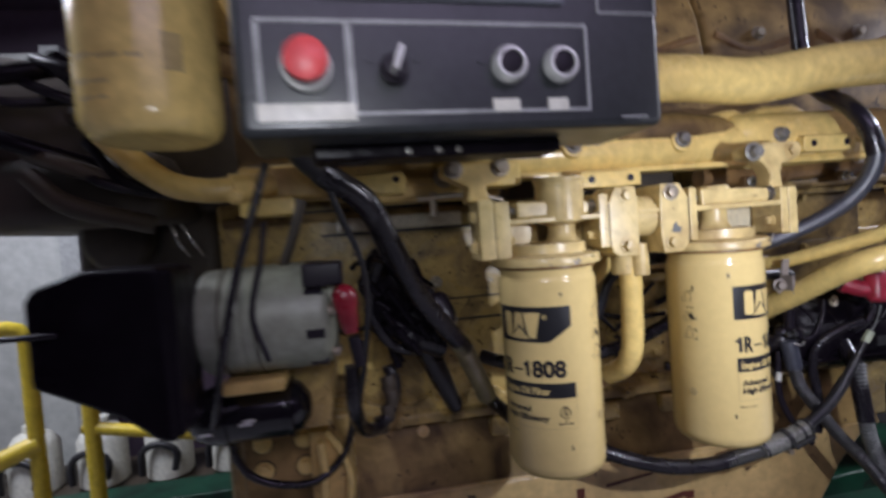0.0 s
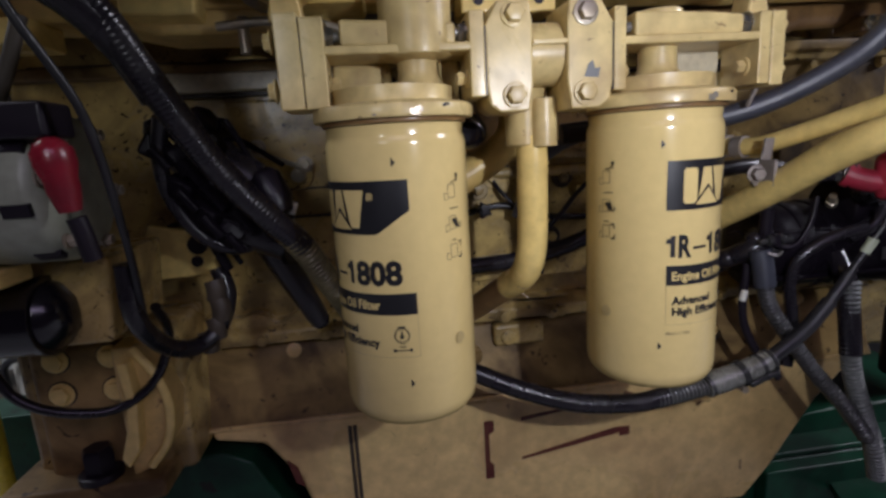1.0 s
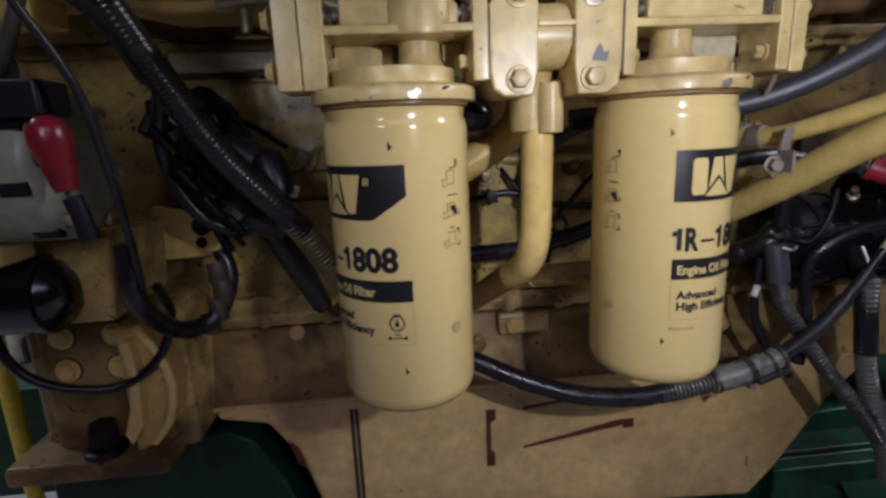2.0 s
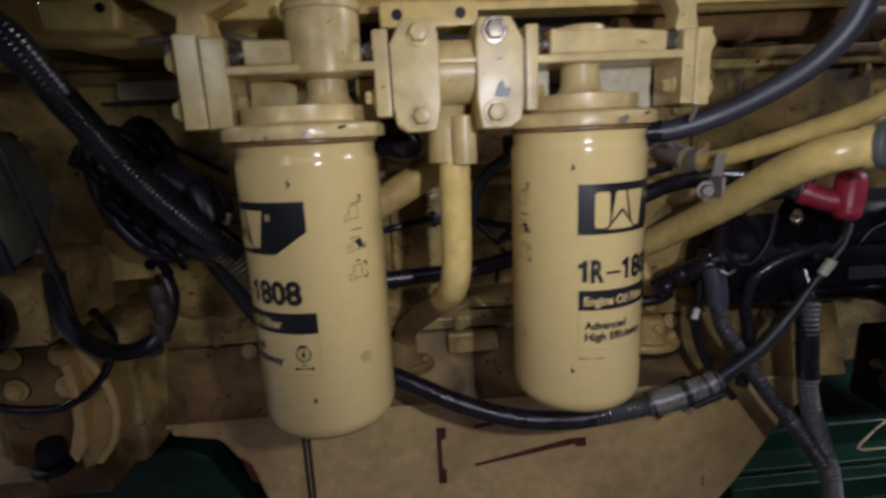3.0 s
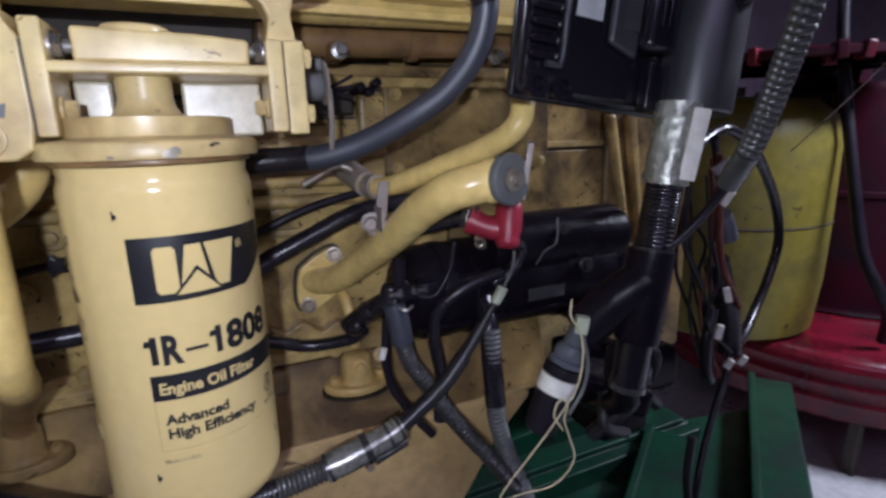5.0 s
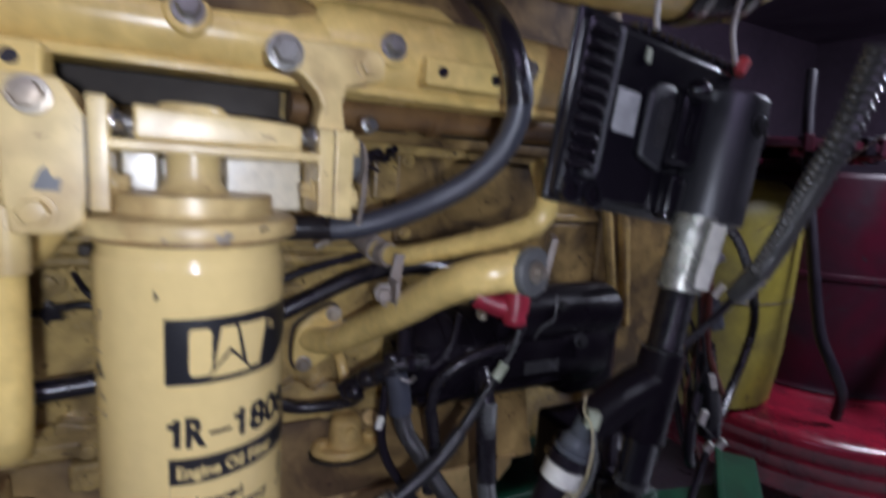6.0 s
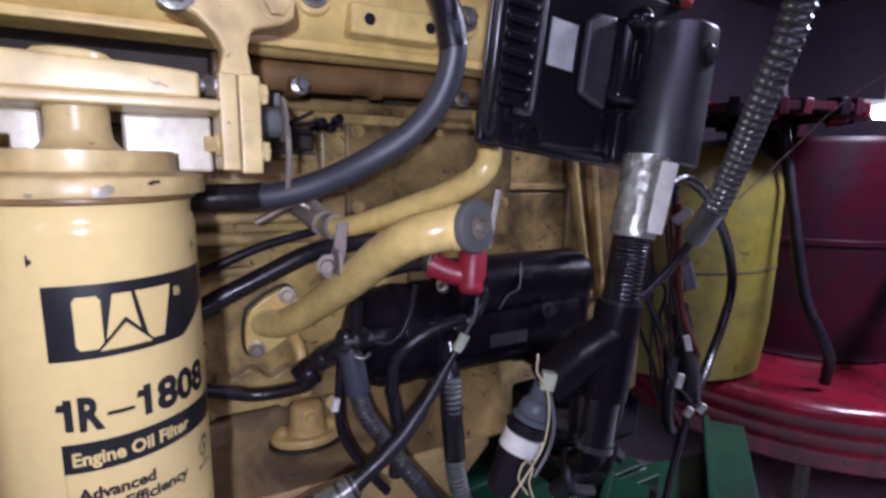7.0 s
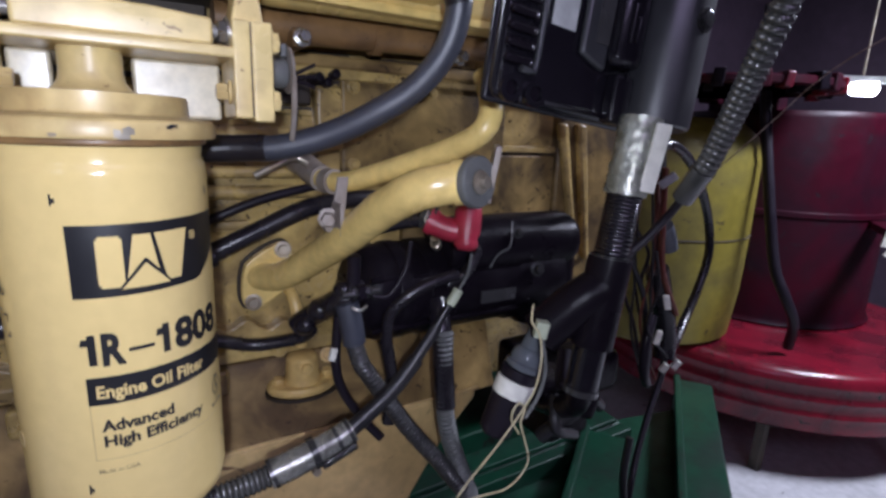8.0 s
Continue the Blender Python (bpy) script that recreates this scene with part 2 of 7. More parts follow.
def extrude_poly(points, axis, a, b, bevel=0.0, bm=None):
    """A prism: a polygon of (u, v) in the plane across axis ('x': y, z; 'y': x, z; 'z': x, y) from a to b."""
    out = bmesh.new()

    def at(u, v, w):
        return {"x": (w, u, v), "y": (u, w, v), "z": (u, v, w)}[axis]

    lower = [out.verts.new(at(u, v, a)) for u, v in points]
    upper = [out.verts.new(at(u, v, b)) for u, v in points]
    out.faces.new(lower)
    out.faces.new(upper[::-1])
    for i in range(len(points)):
        j = (i + 1) % len(points)
        out.faces.new((lower[i], lower[j], upper[j], upper[i]))
    bmesh.ops.recalc_face_normals(out, faces=out.faces)
    bevelled(out, bevel)
    return out if bm is None else add_to(bm, out)


def basis(axis):
    return Vector(axis).normalized().to_track_quat("Z", "Y").to_matrix().to_4x4()


def lathe(profile, place, axis=(0, 0, 1), seg=40, bm=None):
    """A turned body: profile of (radius, height) along axis from place."""
    out = bmesh.new()
    rings = []
    for r, h in profile:
        if r < 1e-6:
            rings.append([out.verts.new((0, 0, h))])
        else:
            rings.append([out.verts.new((r * math.cos(2 * math.pi * i / seg), r * math.sin(2 * math.pi * i / seg), h)) for i in range(seg)])
    for p, q in zip(rings, rings[1:]):
        for i in range(seg):
            j = (i + 1) % seg
            if len(p) == 1 and len(q) == 1:
                continue
            if len(p) == 1:
                out.faces.new((p[0], q[i], q[j]))
            elif len(q) == 1:
                out.faces.new((p[i], p[j], q[0]))
            else:
                out.faces.new((p[i], p[j], q[j], q[i]))
    for ring in (rings[0], rings[-1]):
        if len(ring) > 1:
            out.faces.new(ring)
    out.transform(Matrix.Translation(place) @ basis(axis))
    return out if bm is None else add_to(bm, out)


def rod(p, q, r, seg=20, bevel=0.0, bm=None):
    p, q = Vector(p), Vector(q)
    h = (q - p).length
    prof = [(r, 0), (r, h)] if not bevel else [(r - bevel, 0), (r, bevel), (r, h - bevel), (r - bevel, h)]
    return lathe(prof, p, q - p, seg, bm)


def glide(points, step):
    """A smooth line through the points, in even steps."""
    pts = [Vector(p) for p in points]
    pts = [2 * pts[0] - pts[1]] + pts + [2 * pts[-1] - pts[-2]]
    fine = []
    for a, b, c, d in zip(pts, pts[1:], pts[2:], pts[3:]):
        n = max(2, int((c - b).length / (step * 0.25)))
        for i in range(n):
            t = i / n
            fine.append(0.5 * (2 * b + (c - a) * t + (2 * a - 5 * b + 4 * c - d) * t * t + (3 * b - a - 3 * c + d) * t ** 3))
    fine.append(pts[-2])
    out, left = [fine[0]], step
    for p, q in zip(fine, fine[1:]):
        seg = (q - p).length
        if seg >= left:
            out.append(q)
            left = step
        else:
            left -= seg
    if (out[-1] - fine[-1]).length > 0.3 * step:
        out.append(fine[-1])
    return out


def tube(points, r, step=0.008, seg=14, ribs=None, flat=1.0, bm=None):
    """A swept tube. ribs: (pitch, depth) of a corrugation."""
    out = bmesh.new()
    if ribs:
        step = ribs[0] / 6
    line = glide(points, step)
    up = Vector((0, 0, 1))
    d = (line[1] - line[0]).normalized()
    side = d.cross(up if abs(d.z) < 0.9 else Vector((1, 0, 0))).normalized()
    rings = []
    for i, p in enumerate(line):
        d = (line[min(i + 1, len(line) - 1)] - line[max(i - 1, 0)]).normalized()
        side = (side - d * side.dot(d)).normalized()
        other = d.cross(side)
        rad = r - (ribs[1] * (1 - math.sin(math.pi * (i % 6) / 6)) if ribs else 0)
        rings.append([out.verts.new(p + (side * math.cos(2 * math.pi * k / seg) + other * flat * math.sin(2 * math.pi * k / seg)) * rad) for k in range(seg)])
    for a, b in zip(rings, rings[1:]):
        for k in range(seg):
            m = (k + 1) % seg
            out.faces.new((a[k], a[m], b[m], b[k]))
    out.faces.new(rings[0][::-1])
    out.faces.new(rings[-1])
    return out if bm is None else add_to(bm, out)


def bolt(place, axis, r=0.008, h=0.007, washer=True, bm=None):
    """A hexagon head with its washer, sitting on place and standing out along axis."""
    out = bmesh.new() if bm is None else bm
    if washer:
        lathe([(r * 1.35, 0), (r * 1.35, h * 0.2), (r * 1.2, h * 0.25)], place, axis, 20, out)
    b = lathe([(r, h * 0.2), (r, h * 0.85), (r * 0.82, h)], place, axis, 6)
    return add_to(out, b)


def patch(center, radius, a0, a1, z0, z1, cuts=()):
    """A thin printed patch on an upright can: angles in degrees from the -y side towards +x. cuts: corners (angle, z) in order instead."""
    out = bmesh.new()
    n = max(2, int(abs(a1 - a0) / 3))

    def at(a, z, r):
        return (center[0] + r * math.sin(radians(a)), center[1] - r * math.cos(radians(a)), z)

    for i in range(n):
        u, v = a0 + (a1 - a0) * i / n, a0 + (a1 - a0) * (i + 1) / n
        zz = []
        for a in (u, v):
            lo = z0
            for ca, cz in cuts:
                # the lower edge rises to cz past the angle ca
                if a > ca:
                    lo = z0 + (cz - z0) * (a - ca) / max(1e-6, a1 - ca)
            zz.append(lo)
        out.faces.new([out.verts.new(at(*c)) for c in ((u, zz[0], radius), (v, zz[1], radius), (v, z1, radius), (u, z1, radius))])
    bmesh.ops.remove_doubles(out, verts=out.verts, dist=1e-6)
    return out


def taper_patch(center, radius, mid, top, bottom, z0, z1, rows=8):
    """A printed trapezium on an upright can: half widths in degrees at its top and bottom."""
    out = bmesh.new()
    for i in range(rows):
        u, v = i / rows, (i + 1) / rows
        w0, w1 = bottom + (top - bottom) * u, bottom + (top - bottom) * v
        ring = []
        for a, z in ((mid - w0, u), (mid, u), (mid + w0, u), (mid + w1, v), (mid, v), (mid - w1, v)):
            ring.append(out.verts.new((center[0] + radius * math.sin(radians(a)), center[1] - radius * math.cos(radians(a)), z0 + (z1 - z0) * z)))
        out.faces.new((ring[0], ring[1], ring[4], ring[5]))
        out.faces.new((ring[1], ring[2], ring[3], ring[4]))
    bmesh.ops.remove_doubles(out, verts=out.verts, dist=1e-6)
    return out


def lettering(body, height, center, radius, angle, end, z, bm=None, bold=0.0):
    """Words wrapped on an upright can: angles of the left and right ends, z of the base line."""
    cu = bpy.data.curves.new("letters", "FONT")
    cu.body, cu.size, cu.resolution_u, cu.offset = body, 1.0, 3, bold
    ob = bpy.data.objects.new("letters", cu)
    scene.collection.objects.link(ob)
    dg = bpy.context.evaluated_depsgraph_get()
    me = bpy.data.meshes.new_from_object(ob.evaluated_get(dg))
    bpy.data.objects.remove(ob)
    out = bmesh.new()
    out.from_mesh(me)
    bpy.data.meshes.remove(me)
    xs = [v.co.x for v in out.verts]
    x0, wide, s = min(xs), max(xs) - min(xs), height / 0.70
    for v in out.verts:
        a = radians(angle + (end - angle) * (v.co.x - x0) / wide)
        v.co = Vector((center[0] + radius * math.sin(a), center[1] - radius * math.cos(a), z + v.co.y * s))
    return out if bm is None else add_to(bm, out)


# ---- the room ----
def room():
    solid("floor", box(-3.2, 5.2, -2.0, 3.0, -0.12, 0.0), "concrete", "grey painted floor, scuffed")
    solid("ceiling", box(-3.2, 5.2, -2.0, 3.0, 2.45, 2.57), "darkwall", "dark violet ceiling of the machine room")
    # North wall is dark here; a pale panel covers its left end.
    solid("wall_north", box(-3.2, 5.2, 2.62, 2.74, 0.0, 2.45), "darkwall", "dark violet wall behind the engine")
    solid("wall_south", box(-3.2, 5.2, -1.72, -1.6, 0.0, 2.45), "darkwall", "dark violet wall")
    solid("wall_west", box(-3.2, -3.08, -1.6, 2.62, 0.0, 2.45), "wallpaint", "pale painted wall")
    solid("wall_east", box(4.98, 5.1, -1.6, 2.62, 0.0, 2.45), "darkwall", "dark violet wall")


room()


# ---- the engine ----
def engine_block():
    e = thing("engine_block", (0.4, 1.2, 0.62), "oil-stained yellow engine block with bolted covers and a deep pan", "engine")
    part("crankcase", box(-0.235, 1.32, 0.95, 1.62, 0.80, 1.43, 0.012), "block", e)
    # cover plates with their bolts; the last is oily, darkened for shade
    for x0, x1, z0, z1 in ((0.05, 0.33, 1.03, 1.30), (0.345, 0.625, 1.00, 1.30), (0.83, 1.12, 1.19, 1.33)):
        c = part("side_cover", box(x0, x1, 0.937, 0.951, z0, z1, 0.005), "oilshade" if x0 > 0.8 else "block", e)
        for x in (x0 + 0.018, (x0 + x1) / 2, x1 - 0.018):
            for z in (z0 + 0.016, z1 - 0.016):
                part("bolt", bolt((x, 0.937, z), (0, -1, 0), 0.007, 0.008), "block", c)
    # Ledge paint carries oil and the shade below the header.
    for z0, z1, y in ((1.335, 1.352, 0.925), (1.40, 1.43, 0.90)):
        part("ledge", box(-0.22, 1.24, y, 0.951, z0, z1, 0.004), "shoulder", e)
    part("rail", extrude_poly([(0.918, 0.938), (0.952, 0.932), (0.952, 0.972), (0.938, 0.972), (0.918, 0.955)], "x", -0.08, 1.16, 0.003), "block", e)
    for i in range(13):
        part("bolt", bolt((-0.03 + i * 0.095, 0.918, 0.946), (0, -1, 0), 0.008, 0.008), "block", e)
    # deep pan: a stepped box whose ends run in towards the bottom
    # Shoulder colour is darkened for the filters' shade.
    part("pan_shoulder", extrude_poly([(0.951, 0.931), (0.932, 0.931), (0.924, 0.912), (0.900, 0.832), (0.890, 0.815), (0.951, 0.815)], "x", -0.10, 1.10, 0.004), "shoulder", e)
    part("shoulder_edge", rod((-0.09, 0.8915, 0.8195), (1.06, 0.8915, 0.8195), 0.0035, 10), "pan", e)
    pan = part("oil_pan", extrude_poly([(-0.02, 0.80), (0.055, 0.785), (0.10, 0.72), (0.135, 0.60), (0.87, 0.56), (0.92, 0.62), (1.00, 0.74), (1.06, 0.80), (1.06, 0.818), (-0.02, 0.818)], "y", 0.893, 1.5, 0.010), "pan", e)
    for x in (0.185, 0.193):
        part("weld_seam", rod((x, 0.892, 0.60), (x, 0.892, 0.80), 0.003, 8), "darkbrown", pan)
    # stencilled strokes on the pan
    for pts in ([(0.398, 0.675), (0.412, 0.675), (0.412, 0.70), (0.406, 0.705), (0.406, 0.755), (0.414, 0.76), (0.414, 0.778), (0.398, 0.778)],
                [(0.46, 0.772), (0.56, 0.784), (0.56, 0.788), (0.46, 0.778)],
                [(0.46, 0.702), (0.63, 0.728), (0.63, 0.722), (0.648, 0.722), (0.648, 0.738), (0.62, 0.738), (0.46, 0.706)],
                [(0.085, 0.755), (0.10, 0.74), (0.108, 0.705), (0.095, 0.715)]):
        part("marking", extrude_poly(pts, "y", 0.8915, 0.8935), "redmark", pan, "dark red stencilled stroke")
    # boss with a plug on the step beside the tube flange
    oval = [(0.757 + 0.050 * math.cos(a), 0.905 + (0.030 + 0.006 * abs(math.sin(a))) * math.sin(a)) for a in (2 * math.pi * k / 32 for k in range(32))]
    part("boss_gasket", extrude_poly([(0.757 + (u - 0.757) * 1.06, 0.905 + (v - 0.905) * 1.06) for u, v in oval], "z", 0.884, 0.8885, 0.0), "seam", e)
    part("boss_plate", extrude_poly(oval, "z", 0.888, 0.901, 0.004), "yellow", e)
    for x in (0.722, 0.792):
        part("bolt", bolt((x, 0.902, 0.901), (0, -0.1, 1), 0.0085, 0.010), "yellow", e)
    b = part("boss", lathe([(0.027, 0), (0.026, 0.006), (0.024, 0.010), (0.0225, 0.036), (0.018, 0.041), (0.0, 0.042)], (0.757, 0.905, 0.899)), "yellow", e)
    part("bolt", bolt((0.757, 0.881, 0.930), (-0.2, -1, 0), 0.008, 0.010), "yellow", b)
    part("stand_pipe", tube([(0.757, 0.908, 0.95), (0.756, 0.912, 0.985), (0.752, 0.925, 1.02), (0.748, 0.945, 1.03)], 0.0085, 0.008, 12), "yellow", b)
    # front timing end: a broad yellow casting past the starter, shade in its paint
    part("rear_housing", extrude_poly([(1.24, 0.80), (1.46, 0.80), (1.46, 1.46), (1.30, 1.46), (1.24, 1.38)], "y", 0.93, 1.6, 0.01), "oilshade", e)
    # raked ribs on the flywheel side, over a plain oily panel with painted shade
    for x0, x1, r in ((1.240, 1.300, 0.010), (1.285, 1.330, 0.012)):
        part("rib", extrude_poly([(x0 - r, 1.28), (x0 + r, 1.28), (x1 + 0.6 * r, 1.02), (x1 - 0.6 * r, 1.02)], "y", 0.918, 0.936, 0.006), "block", e)
    part("oily_shaded_panel", box(0.93, 1.238, 0.9365, 0.952, 1.06, 1.2215, 0.003), "oilshade", e)
    part("panel_joint", box(0.90, 1.24, 0.9425, 0.952, 1.222, 1.226, 0.0), "seam", e)
    part("panel_lip", box(0.90, 1.24, 0.938, 0.952, 1.226, 1.238, 0.003), "block", e)
    # upper deck with the rocker side, its oily brown deepened for shade
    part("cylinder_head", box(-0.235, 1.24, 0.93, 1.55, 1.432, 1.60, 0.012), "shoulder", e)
    for i in range(6):
        x0 = -0.225 + i * 0.243
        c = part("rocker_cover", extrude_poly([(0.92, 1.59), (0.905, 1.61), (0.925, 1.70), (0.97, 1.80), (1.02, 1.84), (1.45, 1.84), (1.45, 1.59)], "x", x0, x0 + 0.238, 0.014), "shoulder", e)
        part("rib", tube([(x0 + 0.02, 0.918, 1.66), (x0 + 0.10, 0.916, 1.625), (x0 + 0.22, 0.918, 1.65)], 0.010, 0.02, 10), "rustpipe", c)
        part("bolt", bolt((x0 + 0.12, 0.915, 1.66), (0, -1, 0), 0.01, 0.014), "dull", c)
    # oily gasket lines, a browned pipe under the header and small castings
    for x0, x1, z0, z1, y in ((-0.35, 1.24, 1.353, 1.357, 0.946), (0.64, 1.24, 1.3165, 1.3215, 0.946), (0.64, 0.80, 1.279, 1.283, 0.947), (-0.05, 0.64, 1.306, 1.311, 0.933), (-0.05, 0.34, 1.126, 1.130, 0.933), (0.05, 0.34, 1.168, 1.171, 0.933)):
        part("gasket_line", box(max(x0, -0.2), x1, y, 0.953, z0, z1, 0.0), "seam", e)
    part("browned_pipe", tube([(0.655, 0.835, 1.364), (0.70, 0.835, 1.364), (1.0, 0.838, 1.372), (1.2, 0.845, 1.378)], 0.0185, 0.02, 16), "rustpipe", e)
    for x in (0.665, 0.83, 1.04):
        part("pipe_clip", rod((x, 0.837, 1.365), (x + 0.012, 0.837, 1.3655), 0.0205, 18), "rustpipe", e)
    for x in (0.737, 0.935):
        g = part("stud_lug", box(x - 0.009, x + 0.009, 0.804, 0.85, 1.340, 1.360, 0.004), "rustpipe", e)
        part("stud", bolt((x, 0.800, 1.349), (0, -1, 0), 0.0070, 0.016), "steel", g)
    # Dark plate puts the gap's shade and its oil into colour.
    part("recess_shade_plate", box(0.23, 0.66, 0.918, 0.95, 1.353, 1.399, 0.003), "darkbrown", e, "oil-dark plate carrying the recess's shade")
    part("step_bar", box(0.64, 1.24, 0.930, 0.951, 1.3215, 1.347, 0.004), "block", e)
    part("dark_box", box(0.725, 0.778, 0.905, 0.951, 1.284, 1.312, 0.004), "seam", e)
    part("pad_block", box(0.790, 0.828, 0.925, 0.951, 1.255, 1.312, 0.006), "block", e)
    part("low_bar", box(0.64, 0.79, 0.932, 0.951, 1.236, 1.256, 0.004), "block", e)
    part("raised_pad", extrude_poly([(0.70, 1.275), (0.80, 1.272), (0.815, 1.245), (0.79, 1.215), (0.72, 1.22)], "y", 0.940, 0.952, 0.004), "block", e)
    part("raised_pad", lathe([(0.0, 0), (0.045, 0), (0.045, 0.006), (0.040, 0.010), (0.03, 0.011), (0.0, 0.009)], (0.948, 0.948, 1.257), (0, -1, 0), 28), "block", e)
    for x, z in ((0.788, 1.316), (0.811, 1.322), (0.800, 1.310)):
        part("black_plug", rod((x, 0.951, z), (x + 0.006, 0.915, z + 0.006), 0.0065, 10, 0.002), "black", e)
    # cast bosses, ribs and bolt heads scattered over the right half of the block
    rng = random.Random(8)
    for i in range(16):
        x, z = rng.uniform(0.64, 1.22), rng.uniform(1.20, 1.345)
        part("small_bolt", bolt((x, 0.950, z), (0, -1, 0), rng.uniform(0.005, 0.008), 0.012), rng.choice(("block", "block", "dull", "seam")), e)
    for x0, x1, z in ((0.64, 0.70, 1.125), (0.64, 0.69, 1.155), (0.80, 0.93, 1.232), (0.34, 0.64, 1.255)):
        part("cast_step", box(x0, x1, 0.938, 0.951, z - 0.006, z + 0.006, 0.003), "block", e)
    for x0, x1, z in ((0.20, 0.34, 0.978), (0.41, 0.56, 0.972), (0.645, 0.765, 0.984), (-0.02, 0.14, 0.980)):
        n = 24
        top = [(x0 + (x1 - x0) * k / n, z + 0.006 * math.sin(5 * math.pi * k / n + 3 * x0) + 0.005 * math.sin(2.1 * math.pi * k / n)) for k in range(n + 1)]
        part("scalloped_edge", extrude_poly([(x0, 0.962), *top, (x1, 0.962)], "y", 0.928, 0.953, 0.003), "block", e)
    for x0, x1 in ((0.425, 0.507), (0.24, 0.33), (0.60, 0.66)):
        part("pad", box(x0, x1, 0.906, 0.93, 0.898, 0.934, 0.006), "block", e)
    part("drain_plug", lathe([(0.0, 0), (0.011, 0), (0.012, 0.002), (0.011, 0.006), (0.0, 0.007)], (0.447, 0.9065, 0.913), (0, -1, 0.2), 18), "block", e)
    for x in (0.444, 0.525):
        part("rail_bolt", bolt((x, 0.916, 0.947), (0, -1, 0), 0.0095, 0.010), "block", e)
    for x in (-0.06, 0.11, 0.30, 0.475, 0.65, 0.80, 0.97):
        part("pan_bolt", bolt((x, 0.922, 0.923), (0, -1, 0.3), 0.0085, 0.009), "pan", e)
    # Strip is coloured pale for the light that falls on it.
    part("plate_strip", box(-0.02, 0.215, 0.922, 0.937, 1.312, 1.338, 0.003), "plate", e, "oily metal strip with its lit look in the colour")
    ring = part("ring_plug", lathe([(0.012, 0), (0.021, 0), (0.022, 0.003), (0.021, 0.010), (0.015, 0.011), (0.012, 0.006), (0.0, 0.006)], (0.145, 0.937, 1.190), (0, -1, 0), 26), "block", e)
    part("bolt", bolt((0.145, 0.931, 1.190), (0, -1, 0), 0.008, 0.009), "dull", ring)
    # small plugs and studs along the block
    for x, z, m in ((0.157, 1.205, "dull"), (0.093, 1.232, "dull"), (0.60, 1.10, "block"), (0.52, 1.04, "block"), (0.57, 1.14, "block")):
        part("stud", bolt((x, 0.925, z), (0, -1, 0), 0.009, 0.014), m, e)
    for i in range(9):
        part("core_plug", lathe([(0.0, 0), (0.022, 0), (0.024, 0.004), (0.02, 0.007), (0.0, 0.004)], (0.02 + i * 0.14, 0.951, 1.372), (0, -1, 0), 24), "block", e)
    return e


engine_block()


